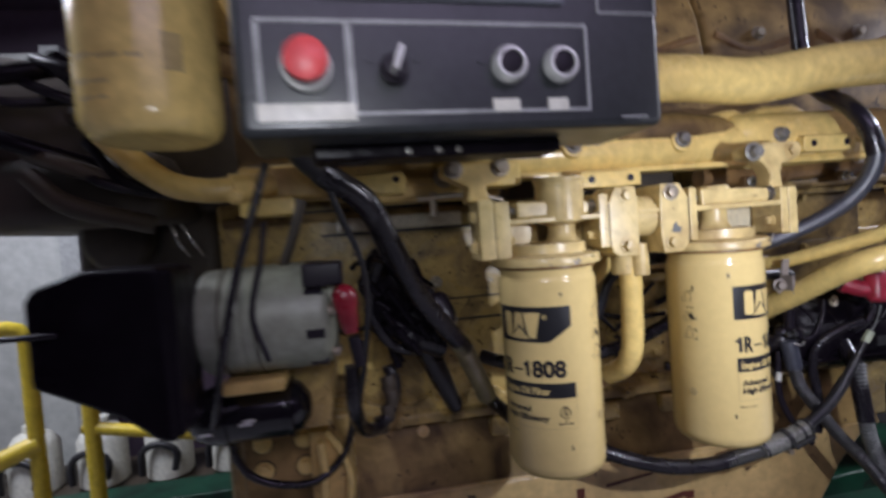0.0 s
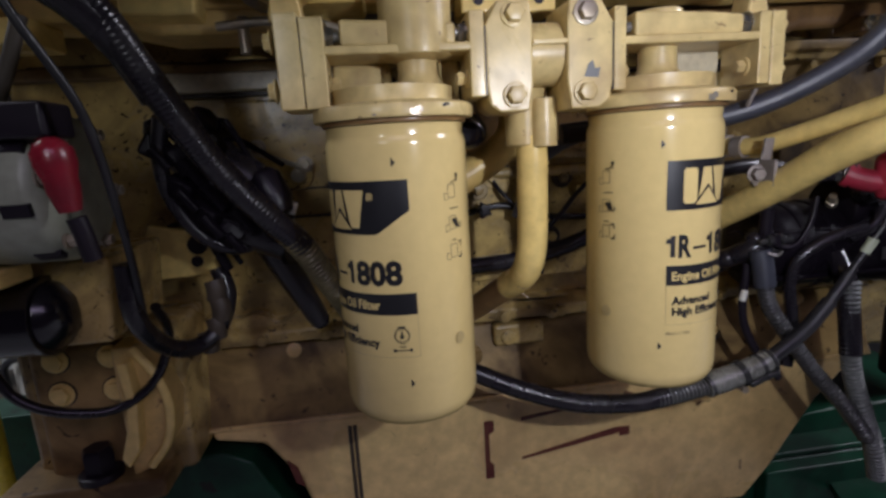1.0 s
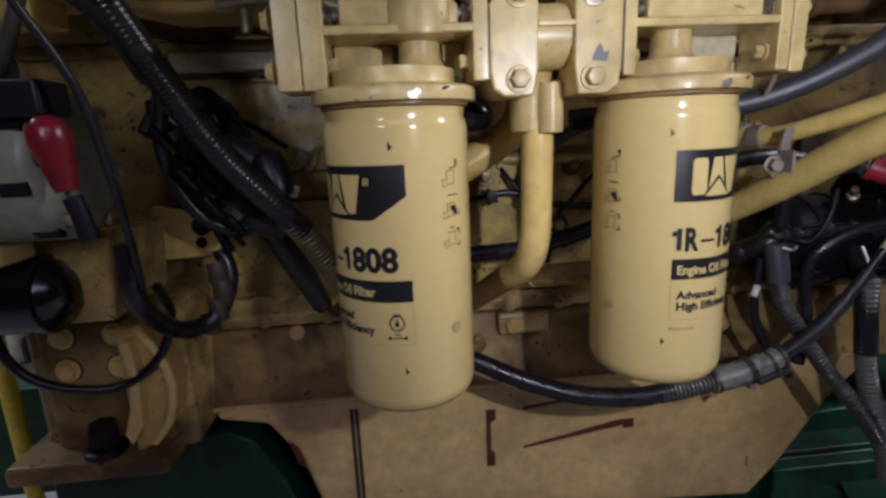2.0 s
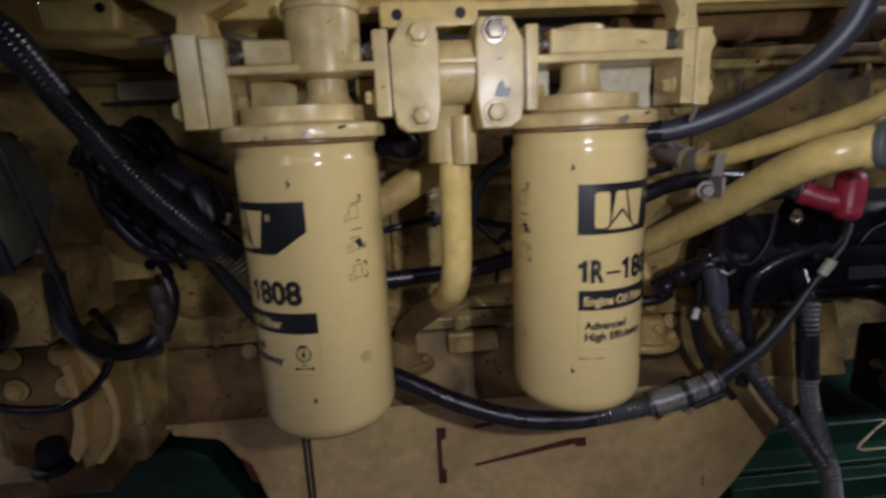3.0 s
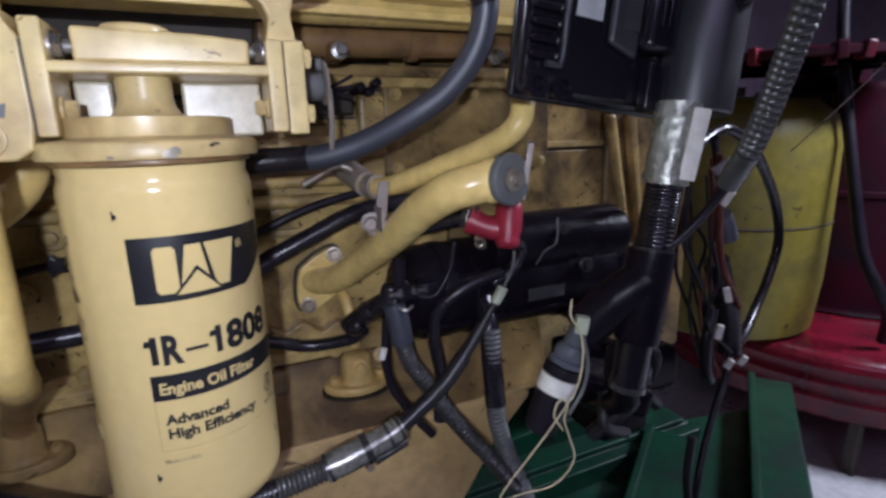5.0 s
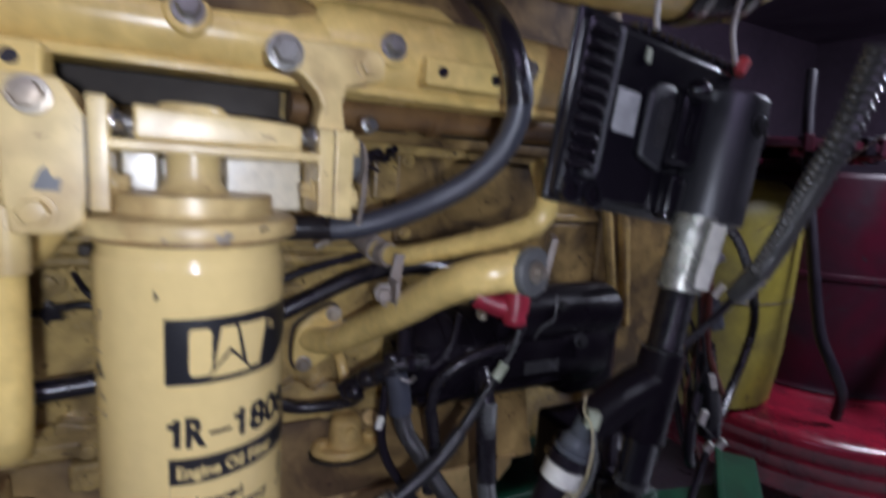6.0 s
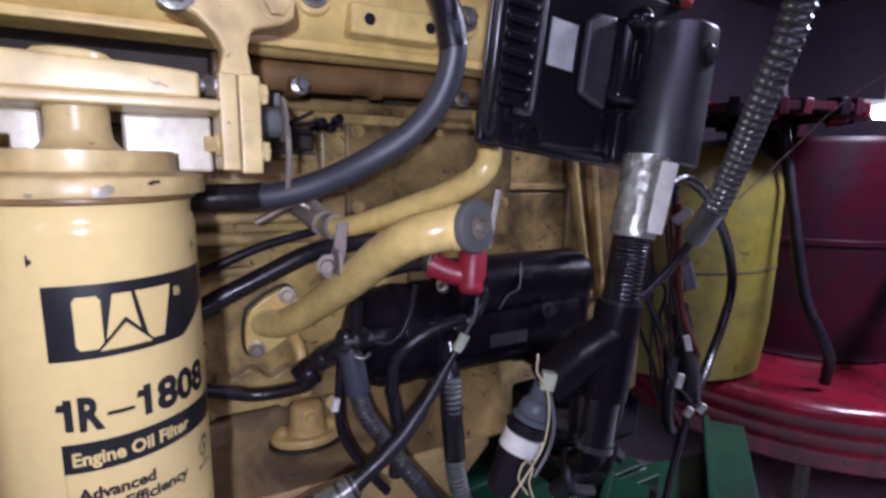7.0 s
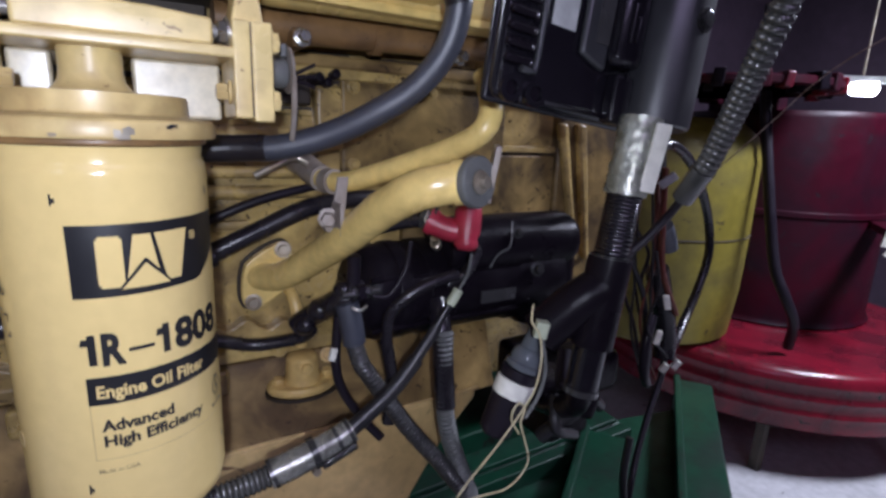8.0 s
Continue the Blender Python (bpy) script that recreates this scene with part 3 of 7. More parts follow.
def header():
    h = thing("coolant_header", (0.4, 0.765, 1.37), "long yellow cast header tube with bolted bosses", "manifold")
    part("tube", tube([(0.245, 0.768, 1.412), (0.5, 0.765, 1.414), (0.95, 0.765, 1.414), (1.02, 0.768, 1.415)], 0.0345, 0.05, 28), "clean", h)
    part("flange", box(0.24, 1.02, 0.742, 0.79, 1.3745, 1.3835, 0.002), "clean", h)
    # Web is dark brown to give the shade under the tube.
    part("web", box(-0.14, 1.02, 0.79, 0.925, 1.388, 1.425, 0.004), "darkbrown", h)
    part("swelling", lathe([(0.036, 0), (0.046, 0.02), (0.048, 0.05), (0.047, 0.30), (0.042, 0.36)], (0.655, 0.775, 1.418), (1, 0, 0.01), 28), "clean", h)
    part("saddle", extrude_poly([(0.585, 1.44), (0.63, 1.468), (0.68, 1.476), (0.70, 1.468), (0.74, 1.478), (0.80, 1.48), (0.84, 1.46)], "y", 0.765, 0.82, 0.006), "yellow", h)
    # Cone added to give the brown shading above the tube a shape.
    part("brown_shade_cone", lathe([(0.0, 0), (0.012, 0.004), (0.022, 0.03), (0.028, 0.10), (0.028, 0.22), (0.015, 0.26), (0.0, 0.262)], (0.665, 0.755, 1.440), (-1, 0, 0.02), 24), "shoulder", h, "brown cone added for the shading over the header")
    for x in (0.363, 0.552, 0.734, 0.897):
        b = part("boss", lathe([(0.019, 0), (0.019, 0.012), (0.016, 0.015)], (x, 0.742, 1.418), (0, -1, 0.2), 24), "clean", h)
        part("bolt", bolt((x, 0.727, 1.421), (0, -1, 0.2), 0.010, 0.012), "darksteel", b)
        part("ear", extrude_poly([(x - 0.035, 1.44), (x + 0.045, 1.44), (x + 0.03, 1.462), (x - 0.02, 1.466)], "y", 0.755, 0.80, 0.004), "clean", h)
    # drilled tabs
    for x0, x1, y, z0, z1 in ((0.358, 0.458, 0.698, 1.35, 1.376), (0.765, 0.865, 0.712, 1.388, 1.416)):
        t = part("mounting_tab", box(x0, x1, y, y + 0.045, z0, z1, 0.003), "clean", h)
        for x in (x0 + 0.018, x1 - 0.018):
            part("hole", lathe([(0.0, 0), (0.0055, 0), (0.0055, 0.002), (0.0, 0.002)], (x, y - 0.001, (z0 + z1) / 2), (0, 1, 0), 16), "black", t)
    # stepped casting at the near end, with its tab, plugs and bracket block
    e = part("end_casting", extrude_poly([(-0.15, 1.372), (-0.02, 1.366), (0.04, 1.352), (0.25, 1.352), (0.25, 1.446), (0.11, 1.446), (0.095, 1.43), (-0.03, 1.43), (-0.05, 1.42), (-0.15, 1.418)], "y", 0.76, 0.84, 0.006), "yellow", h)
    part("step", box(0.035, 0.20, 0.748, 0.765, 1.376, 1.388, 0.003), "yellow", e)
    part("step", box(0.095, 0.255, 0.738, 0.77, 1.402, 1.44, 0.008), "clean", e)
    t = part("end_tab", extrude_poly([(0.022, 1.364), (0.092, 1.362), (0.095, 1.385), (0.09, 1.395), (0.02, 1.392)], "y", 0.722, 0.765, 0.003), "clean", h)
    part("hole", lathe([(0.0, 0), (0.0048, 0), (0.0048, 0.002), (0.0, 0.002)], (0.080, 0.721, 1.384), (0, 1, 0), 16), "black", t)
    for x, z, r in ((0.150, 1.384, 0.015), (0.168, 1.386, 0.012), (0.205, 1.392, 0.013)):
        part("round_plug", lathe([(0.0, 0), (r * 0.8, 0), (r, 0.004), (r, 0.03), (0.0, 0.03)], (x, 0.722, z), (0.25, 1, 0), 20), "yellow" if r < 0.014 else "dull", h)
    part("bracket_block", box(0.168, 0.262, 0.690, 0.765, 1.362, 1.395, 0.004), "clean", h)
    part("link_bar", tube([(0.11, 0.73, 1.352), (0.16, 0.725, 1.355), (0.205, 0.72, 1.352), (0.24, 0.72, 1.342)], 0.0045, 0.01, 10), "dull", h)
    part("clamp_screw", rod((0.135, 0.735, 1.362), (0.135, 0.735, 1.325), 0.006, 12, 0.001), "dull", h)
    part("yellow_tab", box(-0.146, -0.070, 0.735, 0.80, 1.343, 1.369, 0.003), "clean", h)
    return h


header()


def top_pipe():
    p = thing("coolant_pipe", (0.8, 0.70, 1.47), "thick yellow pipe with a clamped black rubber coupling", "pipe")
    part("pipe", tube([(-0.1, 0.72, 1.55), (0.30, 0.70, 1.51), (0.52, 0.70, 1.513), (0.66, 0.70, 1.505), (0.80, 0.695, 1.522), (0.95, 0.685, 1.528), (1.07, 0.68, 1.535)], 0.036, 0.02, 28), "clean", p)
    c = part("coupling", tube([(1.06, 0.68, 1.534), (1.12, 0.68, 1.545), (1.18, 0.685, 1.565)], 0.042, 0.02, 28), "rubber", p)
    for x, z in ((1.075, 1.537), (1.155, 1.556)):
        k = part("hose_clamp", lathe([(0.0435, 0), (0.0445, 0.001), (0.0445, 0.011), (0.0435, 0.012)], (x, 0.68, z), (1, 0, 0.22), 32), "steel", c)
        part("screw", rod((x, 0.64, z + 0.03), (x + 0.02, 0.635, z + 0.03), 0.005, 10), "steel", k)
    part("pipe_end", tube([(1.17, 0.684, 1.562), (1.25, 0.69, 1.60), (1.33, 0.72, 1.68), (1.38, 0.78, 1.80)], 0.036, 0.02, 24), "clean", p)
    for x in (1.0, 1.13):
        part("cable_tie", tube([(x, 0.64, 1.53), (x, 0.645, 1.49), (x - 0.02, 0.62, 1.44)], 0.003, 0.01, 8), "white", p)
    return p


top_pipe()


# ---- the two filters and their head ----
def oil_filter(center, turned):
    x, y = center
    f = thing("oil_filter", (x, y, 0.955), "cream-yellow spin-on oil filter with black printed label", "oil filter", "oil filters on the head")
    r = 0.0682
    can = part("can", lathe([(0.0, 0.006), (0.048, 0.004), (0.054, 0.0), (0.061, 0.002), (0.0665, 0.009), (r, 0.018), (r, 0.268), (r - 0.0015, 0.274), (r - 0.003, 0.277), (r - 0.002, 0.286), (0.0, 0.288)], (x, y, 0.955), seg=72), "filter", f)
    c = (x, y)
    ra = r + 0.0004
    ang = lambda a: a + turned
    part("brand_panel", patch(c, ra, ang(-15), ang(80), 1.1455, 1.193, [(54 + turned, 1.166)]), "ink", can, "black brand panel with a cut corner")
    # the brand mark as plain blocks
    rb = ra + 0.0004
    block = patch(c, rb, ang(-2.2), ang(10.0), 1.1535, 1.1835)
    for z0, z1 in ((1.1830, 1.1855), (1.1515, 1.1540)):
        add_to(block, patch(c, rb, ang(-1.0), ang(8.8), z0, z1))
    part("brand_block", block, "filter", can)
    part("brand_block", taper_patch(c, rb, ang(19.6), 4.4, 9.2, 1.1515, 1.1855), "filter", can)
    part("brand_block", taper_patch(c, rb, ang(36), 10.0, 4.2, 1.1515, 1.1855), "filter", can)
    part("brand_triangle_edge", taper_patch(c, rb + 0.0003, ang(20.5), 0.4, 15.0, 1.1490, 1.1695), "ink", can)
    part("brand_triangle", taper_patch(c, rb + 0.0006, ang(20.5), 0.3, 12.6, 1.1500, 1.1660), "filter", can)
    ring = patch(c, rb, ang(48.6), ang(52.6), 1.1815, 1.1823)
    for a0, a1, z0, z1 in ((48.6, 52.6, 1.1765, 1.1773), (48.4, 49.2, 1.1770, 1.1818), (52.0, 52.8, 1.1770, 1.1818), (50.0, 51.2, 1.1780, 1.1808)):
        add_to(ring, patch(c, rb, ang(a0), ang(a1), z0, z1))
    part("brand_ring", ring, "filter", can)
    number = lettering("R", 0.0213, c, ra, ang(-4.6), ang(6.8), 1.0993, bold=0.040)
    for a in (-11.1, 26.0):
        add_to(number, patch(c, ra, ang(a), ang(a + 3.9), 1.0993, 1.1206))
        add_to(number, taper_patch(c, ra, ang(a - 1.4), 1.5, 2.3, 1.1130, 1.1178, 3))
    part("number", number, "ink", can, "printed part number")
    part("number_dash", patch(c, ra, ang(8.2), ang(21.2), 1.1062, 1.1088), "ink", can)
    part("number", lettering("808", 0.0213, c, ra, ang(33.0), ang(71.5), 1.0993, bold=0.040), "ink", can, "printed part number")
    part("title_bar", patch(c, ra, ang(-13.8), ang(81), 1.0705, 1.0906), "ink", can)
    part("title", lettering("Engine Oil Filter", 0.0088, c, rb, ang(-9.4), ang(52.3), 1.0757, bold=0.030), "filter", can)
    words = lettering("Advanced", 0.0080, c, ra, ang(-9.0), ang(28.8), 1.0508, bold=0.038)
    lettering("High Efficiency", 0.0080, c, ra, ang(-8.4), ang(49.5), 1.0392, bm=words, bold=0.038)
    part("subtitle", words, "ink", can)
    edge = patch(c, ra, ang(-13.8), ang(-13.1), 1.0292, 1.0705)
    for q in ((-13.8, 81, 1.0290, 1.0297), (80.4, 81, 1.029, 1.0705)):
        add_to(edge, patch(c, ra, ang(q[0]), ang(q[1]), q[2], q[3]))
    part("label_border", edge, "faint", can)
    part("small_print", lettering("Made in USA", 0.0032, c, ra, ang(-12.8), ang(8.0), 1.0188, bold=0.01), "print", can)
    drop = bmesh.new()
    for k in range(16):
        u, v = 2 * math.pi * k / 16, 2 * math.pi * (k + 1) / 16
        mid, wide = (u + v) / 2, 0.55
        add_to(drop, patch(c, ra, ang(67.5 + 5.6 * math.cos(mid) - wide), ang(67.5 + 5.6 * math.cos(mid) + wide), 1.0505 + 0.0068 * math.sin(mid) - 0.0014, 1.0505 + 0.0068 * math.sin(mid) + 0.0014))
    for a0, a1, z0, z1 in ((64.5, 70.5, 1.0575, 1.0595), (66, 69, 1.0475, 1.0515), (66.8, 68.2, 1.0515, 1.0545), (60, 75, 1.0355, 1.0367), (60, 62, 1.0345, 1.0377), (73, 75, 1.0345, 1.0377), (65, 70, 1.0392, 1.0402)):
        add_to(drop, patch(c, ra, ang(a0), ang(a1), z0, z1))
    part("oil_symbol", drop, "ink", can)
    # fitting pictograms on both sides
    for base in (-64.5, 118):
        for k, z in enumerate((1.181, 1.152, 1.1255)):
            g = bmesh.new()
            for a0, a1, z0, z1 in ((-5, 3.4, -0.0085, -0.0077), (-5, 3.4, 0.0035, 0.0043), (-5, -4.3, -0.0085, 0.0043), (2.7, 3.4, -0.0085, 0.0043), (-9, -5, -0.004, -0.0033), (-9, -8.3, -0.010, -0.0033), (-9, -4, -0.010, -0.0094)):
                add_to(g, patch(c, ra, ang(base + a0), ang(base + a1), z + z0, z + z1))
            part("pictogram_outline", g, "print", can)
            s = bmesh.new()
            marks = ((2.5, 6.5, 0.0065, 0.0078), (5.3, 6.6, 0.0065, 0.0125), (-2, 2, 0.0055, 0.0066), (4.4, 7.2, 0.0105, 0.0135)) if k == 0 else ((-1.5, 4.5, -0.003, 0.0015), (1.0, 5.5, -0.0065, -0.002), (-4, 6, 0.0105, 0.0116), (4.5, 8.2, -0.0075, -0.0064), (7.3, 8.3, -0.0075, -0.0025)) if k == 1 else ((4.2, 8.0, 0.005, 0.0064), (7.0, 8.2, 0.001, 0.0064), (4.5, 8.6, -0.010, -0.0086), (7.6, 8.6, -0.010, -0.005), (-3, 2, 0.0075, 0.0086))
            for a0, a1, z0, z1 in marks:
                add_to(s, patch(c, ra + 0.0002, ang(base + a0), ang(base + a1), z + z0, z + z1))
            part("pictogram", s, "ink", can)
        part("stamp", lathe([(0.0, 0), (0.006, 0), (0.006, 0.0006), (0, 0.0006)], (x + ra * math.sin(radians(ang(base))), y - ra * math.cos(radians(ang(base))), 1.037), (math.sin(radians(ang(base))), -math.cos(radians(ang(base))), 0), 14), "faint", can)
    for a, z in ((-20, 1.209), (69, 1.2085), (-19, 1.007), (72, 1.003)):
        s = patch(c, ra, ang(a), ang(a + 1.1), z - 0.0035, z + 0.0035)
        add_to(s, patch(c, ra, ang(a + 1.1), ang(a + 2.6), z - 0.002, z + 0.001))
        part("tick_mark", s, "ink", can)
    return f


F1, F2 = (0.2800, 0.6645), (0.5535, 0.6725)
oil_filter(F1, -76.1)
oil_filter(F2, -2.7)


def filter_head():
    h = thing("filter_head", (0.42, 0.67, 1.24), "yellow cast filter head with bolted flanges and two open cages", "filter head")
    for (x, y) in (F1, F2):
        b = part("filter_base", lathe([(0.062, 0.0055), (0.0760, 0.0055), (0.0768, 0.0075), (0.0768, 0.0155), (0.074, 0.0185), (0.060, 0.0195), (0.0578, 0.022), (0.0578, 0.034), (0.055, 0.0345), (0.0, 0.0345)], (x, y, 1.2405), seg=64), "head", h)
        sx = 0.306 if x < 0.4 else x
        part("stem", lathe([(0.0, 0), (0.027, 0.0), (0.0235, 0.0030), (0.0200, 0.0080), (0.0190, 0.014), (0.0190, 0.040), (0.0, 0.040)], (sx, y - 0.006, 1.2748), seg=36), "head", b)
        # Gasket brown carries both the rim's stain and the groove's shadow.
        part("gasket", lathe([(0.0, 0), (0.0685, 0), (0.0695, 0.001), (0.0695, 0.0035), (0.0685, 0.0048), (0.0, 0.0048)], (x, y, 1.2415), seg=56), "rustpipe", b)
        for a0, a1, z0, z1 in ((8, 11, 1.2435, 1.2485), (9.5, 14.5, 1.2425, 1.2465), (11.5, 16.5, 1.2455, 1.2495), (13, 15, 1.2485, 1.2505), (31, 34, 1.2495, 1.2515), (32.5, 37, 1.2505, 1.2525), (-16, -13, 1.2435, 1.2455)):
            part("paint_chip", patch((x, y), 0.0771, a0, a1, z0 + 0.0035, z1 + 0.0035), "dull" if a0 < 30 else "ink", b)
    # cage 2: flanges, rails and the plates behind, paled for the torch's reflection
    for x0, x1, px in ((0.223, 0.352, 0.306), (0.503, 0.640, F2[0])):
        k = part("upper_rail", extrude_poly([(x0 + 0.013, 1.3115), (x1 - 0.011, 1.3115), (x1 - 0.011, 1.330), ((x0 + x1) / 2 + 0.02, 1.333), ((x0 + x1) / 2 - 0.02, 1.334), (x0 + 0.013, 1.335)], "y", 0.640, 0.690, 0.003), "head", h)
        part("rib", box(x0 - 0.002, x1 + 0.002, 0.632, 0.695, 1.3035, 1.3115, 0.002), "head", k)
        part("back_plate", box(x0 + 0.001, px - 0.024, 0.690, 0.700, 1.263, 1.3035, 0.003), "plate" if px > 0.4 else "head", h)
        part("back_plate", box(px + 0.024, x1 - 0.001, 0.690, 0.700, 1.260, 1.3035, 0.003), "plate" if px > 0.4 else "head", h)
        for x, d in ((x0, 1), (x1, -1)):
            part("bolt", bolt((x, 0.652, 1.281), (d, 0, 0), 0.0065, 0.010), "head", h)
            part("stud", rod((x, 0.652, 1.3225), (x + d * 0.014, 0.652, 1.3225), 0.0048, 14), "darksteel", h)
            part("bolt", bolt((x, 0.652, 1.3225), (d, 0, 0), 0.0082, 0.0075), "steel", h)
    # end and middle flanges, in pairs with a joint between
    for x0, x1, z0, z1 in ((0.180, 0.2012, 1.258, 1.340), (0.2018, 0.223, 1.258, 1.336), (0.352, 0.3662, 1.262, 1.338), (0.4908, 0.503, 1.262, 1.338), (0.640, 0.6525, 1.262, 1.330), (0.6531, 0.668, 1.260, 1.330)):
        part("flange", box(x0, x1, 0.632, 0.690, z0, z1, 0.0018), "head", h)
    for x, z1 in ((0.2015, 1.335), (0.3665, 1.324), (0.4906, 1.324), (0.6528, 1.329)):
        part("joint_gasket", box(x - 0.0012, x + 0.0012, 0.6335, 0.689, 1.2635, z1, 0.0), "seam", h)
    for x, d in ((0.668, 1), (0.176, -1)):
        for z in (1.276, 1.318):
            part("bolt", bolt((x, 0.645, z), (d, 0, 0), 0.008, 0.007), "head", h)
    # the middle block with its four face bolts
    for x0, x1, bx in ((0.3668, 0.412, 0.3935), (0.445, 0.4904, 0.4625)):
        pl = part("clamp_plate", extrude_poly([(x0 + 0.003, 1.254), (bx - 0.014, 1.247), (bx + 0.014, 1.247), (x1 - 0.003, 1.254), (x1, 1.272), (x1, 1.325), (bx + 0.015, 1.346), (bx - 0.015, 1.346), (x0, 1.325), (x0, 1.272)], "y", 0.633, 0.700, 0.0025), "head", h)
        for z in (1.262, 1.3335):
            part("bolt", bolt((bx, 0.633, z), (0, -1, 0), 0.0088, 0.010), "dull" if bx > 0.45 and z > 1.3 else "head", pl)
        if bx > 0.45:
            part("worn_patch", extrude_poly([(0.461, 1.276), (0.475, 1.275), (0.477, 1.284), (0.472, 1.283), (0.469, 1.291), (0.465, 1.287)], "y", 0.6322, 0.634), "conduitlight", pl)
    part("cross_tube", rod((0.412, 0.668, 1.302), (0.446, 0.668, 1.302), 0.030, 28), "head", h)
    part("cross_rib", box(0.412, 0.446, 0.634, 0.70, 1.307, 1.312, 0.001), "head", h)
    s = part("drain_socket", lathe([(0.0150, 0), (0.0185, 0.001), (0.0195, 0.003), (0.0195, 0.035), (0.022, 0.045), (0.026, 0.06)], (0.4195, 0.697, 1.214), seg=28), "head", h)
    part("socket_lug", rod((0.4365, 0.680, 1.213), (0.4365, 0.680, 1.262), 0.0135, 20, 0.001), "head", s)
    part("drain_tube", tube([(0.4275, 0.693, 1.225), (0.4268, 0.694, 1.16), (0.4262, 0.696, 1.115), (0.4245, 0.700, 1.090), (0.4215, 0.711, 1.071), (0.418, 0.729, 1.057), (0.411, 0.754, 1.043)], 0.0168, 0.008, 20), "clean", h)
    elbow = part("drain_elbow", tube([(0.4205, 0.716, 1.065), (0.416, 0.738, 1.052), (0.404, 0.775, 1.030), (0.386, 0.825, 0.998), (0.369, 0.866, 0.970), (0.359, 0.886, 0.945), (0.356, 0.892, 0.915)], 0.0162, 0.008, 20), "rustpipe", h, "oil-browned elbow running down to the engine")
    part("elbow_boss", lathe([(0.026, 0), (0.025, 0.006), (0.0215, 0.010), (0.0205, 0.034), (0.0185, 0.038), (0.0, 0.038)], (0.355, 0.893, 0.900), seg=26), "shoulder", elbow)
    seat = [(0.355 + 0.046 * math.cos(a), 0.895 + 0.031 * math.sin(a)) for a in (2 * math.pi * k / 28 for k in range(28))]
    part("elbow_flange", extrude_poly(seat, "z", 0.885, 0.901, 0.004), "shoulder", elbow)
    for x in (0.322, 0.388):
        part("bolt", bolt((x, 0.890, 0.901), (0, -0.1, 1), 0.0075, 0.009), "shoulder", elbow)
    part("rubber_plug", lathe([(0.0, 0), (0.012, 0.002), (0.021, 0.010), (0.0245, 0.024), (0.023, 0.042), (0.016, 0.056), (0.007, 0.062), (0.0, 0.063)], (0.338, 0.775, 1.252), (0.88, 0.05, -0.42), 26), "ecm", h, "glossy black rubber plug")
    part("oil_gallery", tube([(0.27, 0.80, 1.133), (0.334, 0.80, 1.160), (0.372, 0.80, 1.180), (0.412, 0.80, 1.205), (0.436, 0.80, 1.236), (0.44, 0.80, 1.30)], 0.0200, 0.012, 20), "yellow", h)
    # tall boss over the first filter, low cap over the second
    part("valve_boss", lathe([(0.019, 0), (0.033, 0.005), (0.034, 0.010), (0.034, 0.058), (0.031, 0.062), (0.0, 0.063)], (0.306, 0.660, 1.298), seg=36), "head", h)
    part("valve_boss_lip", lathe([(0.0, 0), (0.0355, 0), (0.0365, 0.003), (0.0355, 0.007), (0.0, 0.008)], (0.306, 0.660, 1.358), seg=36), "head", h)
    part("cap", lathe([(0.023, 0), (0.023, 0.007), (0.021, 0.009), (0.0, 0.010)], (0.553, 0.665, 1.330), seg=30), "head", h)
    # the arm that carries the head from the header tube
    part("arm", extrude_poly([(0.642, 1.328), (0.668, 1.328), (0.664, 1.352), (0.668, 1.366), (0.690, 1.372), (0.700, 1.378), (0.700, 1.394), (0.690, 1.400), (0.612, 1.398), (0.604, 1.390), (0.606, 1.378), (0.630, 1.372), (0.642, 1.360), (0.647, 1.350)], "y", 0.655, 0.685, 0.003), "head", h)
    part("bolt", bolt((0.617, 0.655, 1.386), (0, -1, 0), 0.0105, 0.014), "darksteel", h)
    part("bolt", bolt((0.686, 0.655, 1.386), (0, -1, 0), 0.0095, 0.008), "head", h)
    part("arm", extrude_poly([(0.172, 1.338), (0.205, 1.338), (0.20, 1.36), (0.235, 1.375), (0.235, 1.395), (0.14, 1.395), (0.14, 1.378), (0.175, 1.36)], "y", 0.66, 0.70, 0.003), "yellow", h)
    part("bolt", bolt((0.155, 0.66, 1.386), (0, -1, 0), 0.010, 0.012), "dull", h)
    part("bolt", bolt((0.222, 0.66, 1.386), (0, -1, 0), 0.010, 0.012), "dull", h)
    return h


filter_head()


def pressure_switch():
    s = thing("pressure_switch", (0.70, 0.715, 1.30), "small black plug-in sensor with a wire clip", "sensor")
    part("body", lathe([(0.007, 0), (0.007, 0.004), (0.0125, 0.005), (0.0135, 0.008), (0.0135, 0.022), (0.011, 0.025), (0.0, 0.025)], (0.672, 0.712, 1.303), (1, 0, 0.02), 24), "conduitlight", s, "grey sensor barrel")
    part("clip_disc", lathe([(0.0, 0), (0.0195, 0), (0.0205, 0.001), (0.0195, 0.003), (0.0, 0.003)], (0.6975, 0.712, 1.306), (1, 0, 0.02), 28), "clipsteel", s, "thin grey washer")
    part("clip_tab", box(0.690, 0.697, 0.704, 0.720, 1.316, 1.328, 0.002), "conduitlight", s)
    part("clip", tube([(0.7005, 0.700, 1.300), (0.7025, 0.706, 1.280), (0.704, 0.716, 1.262), (0.705, 0.728, 1.245)], 0.0028, 0.005, 8), "clipsteel", s, "grey wire clip")
    for q in (-0.006, 0.0, 0.006):
        part("loose_end", tube([(0.722, 0.80, 1.306 + q * 0.5), (0.735, 0.795, 1.309 + q), (0.748, 0.79, 1.310 + 2 * q)], 0.0022, 0.005, 6), "black", s)
    return s


pressure_switch()


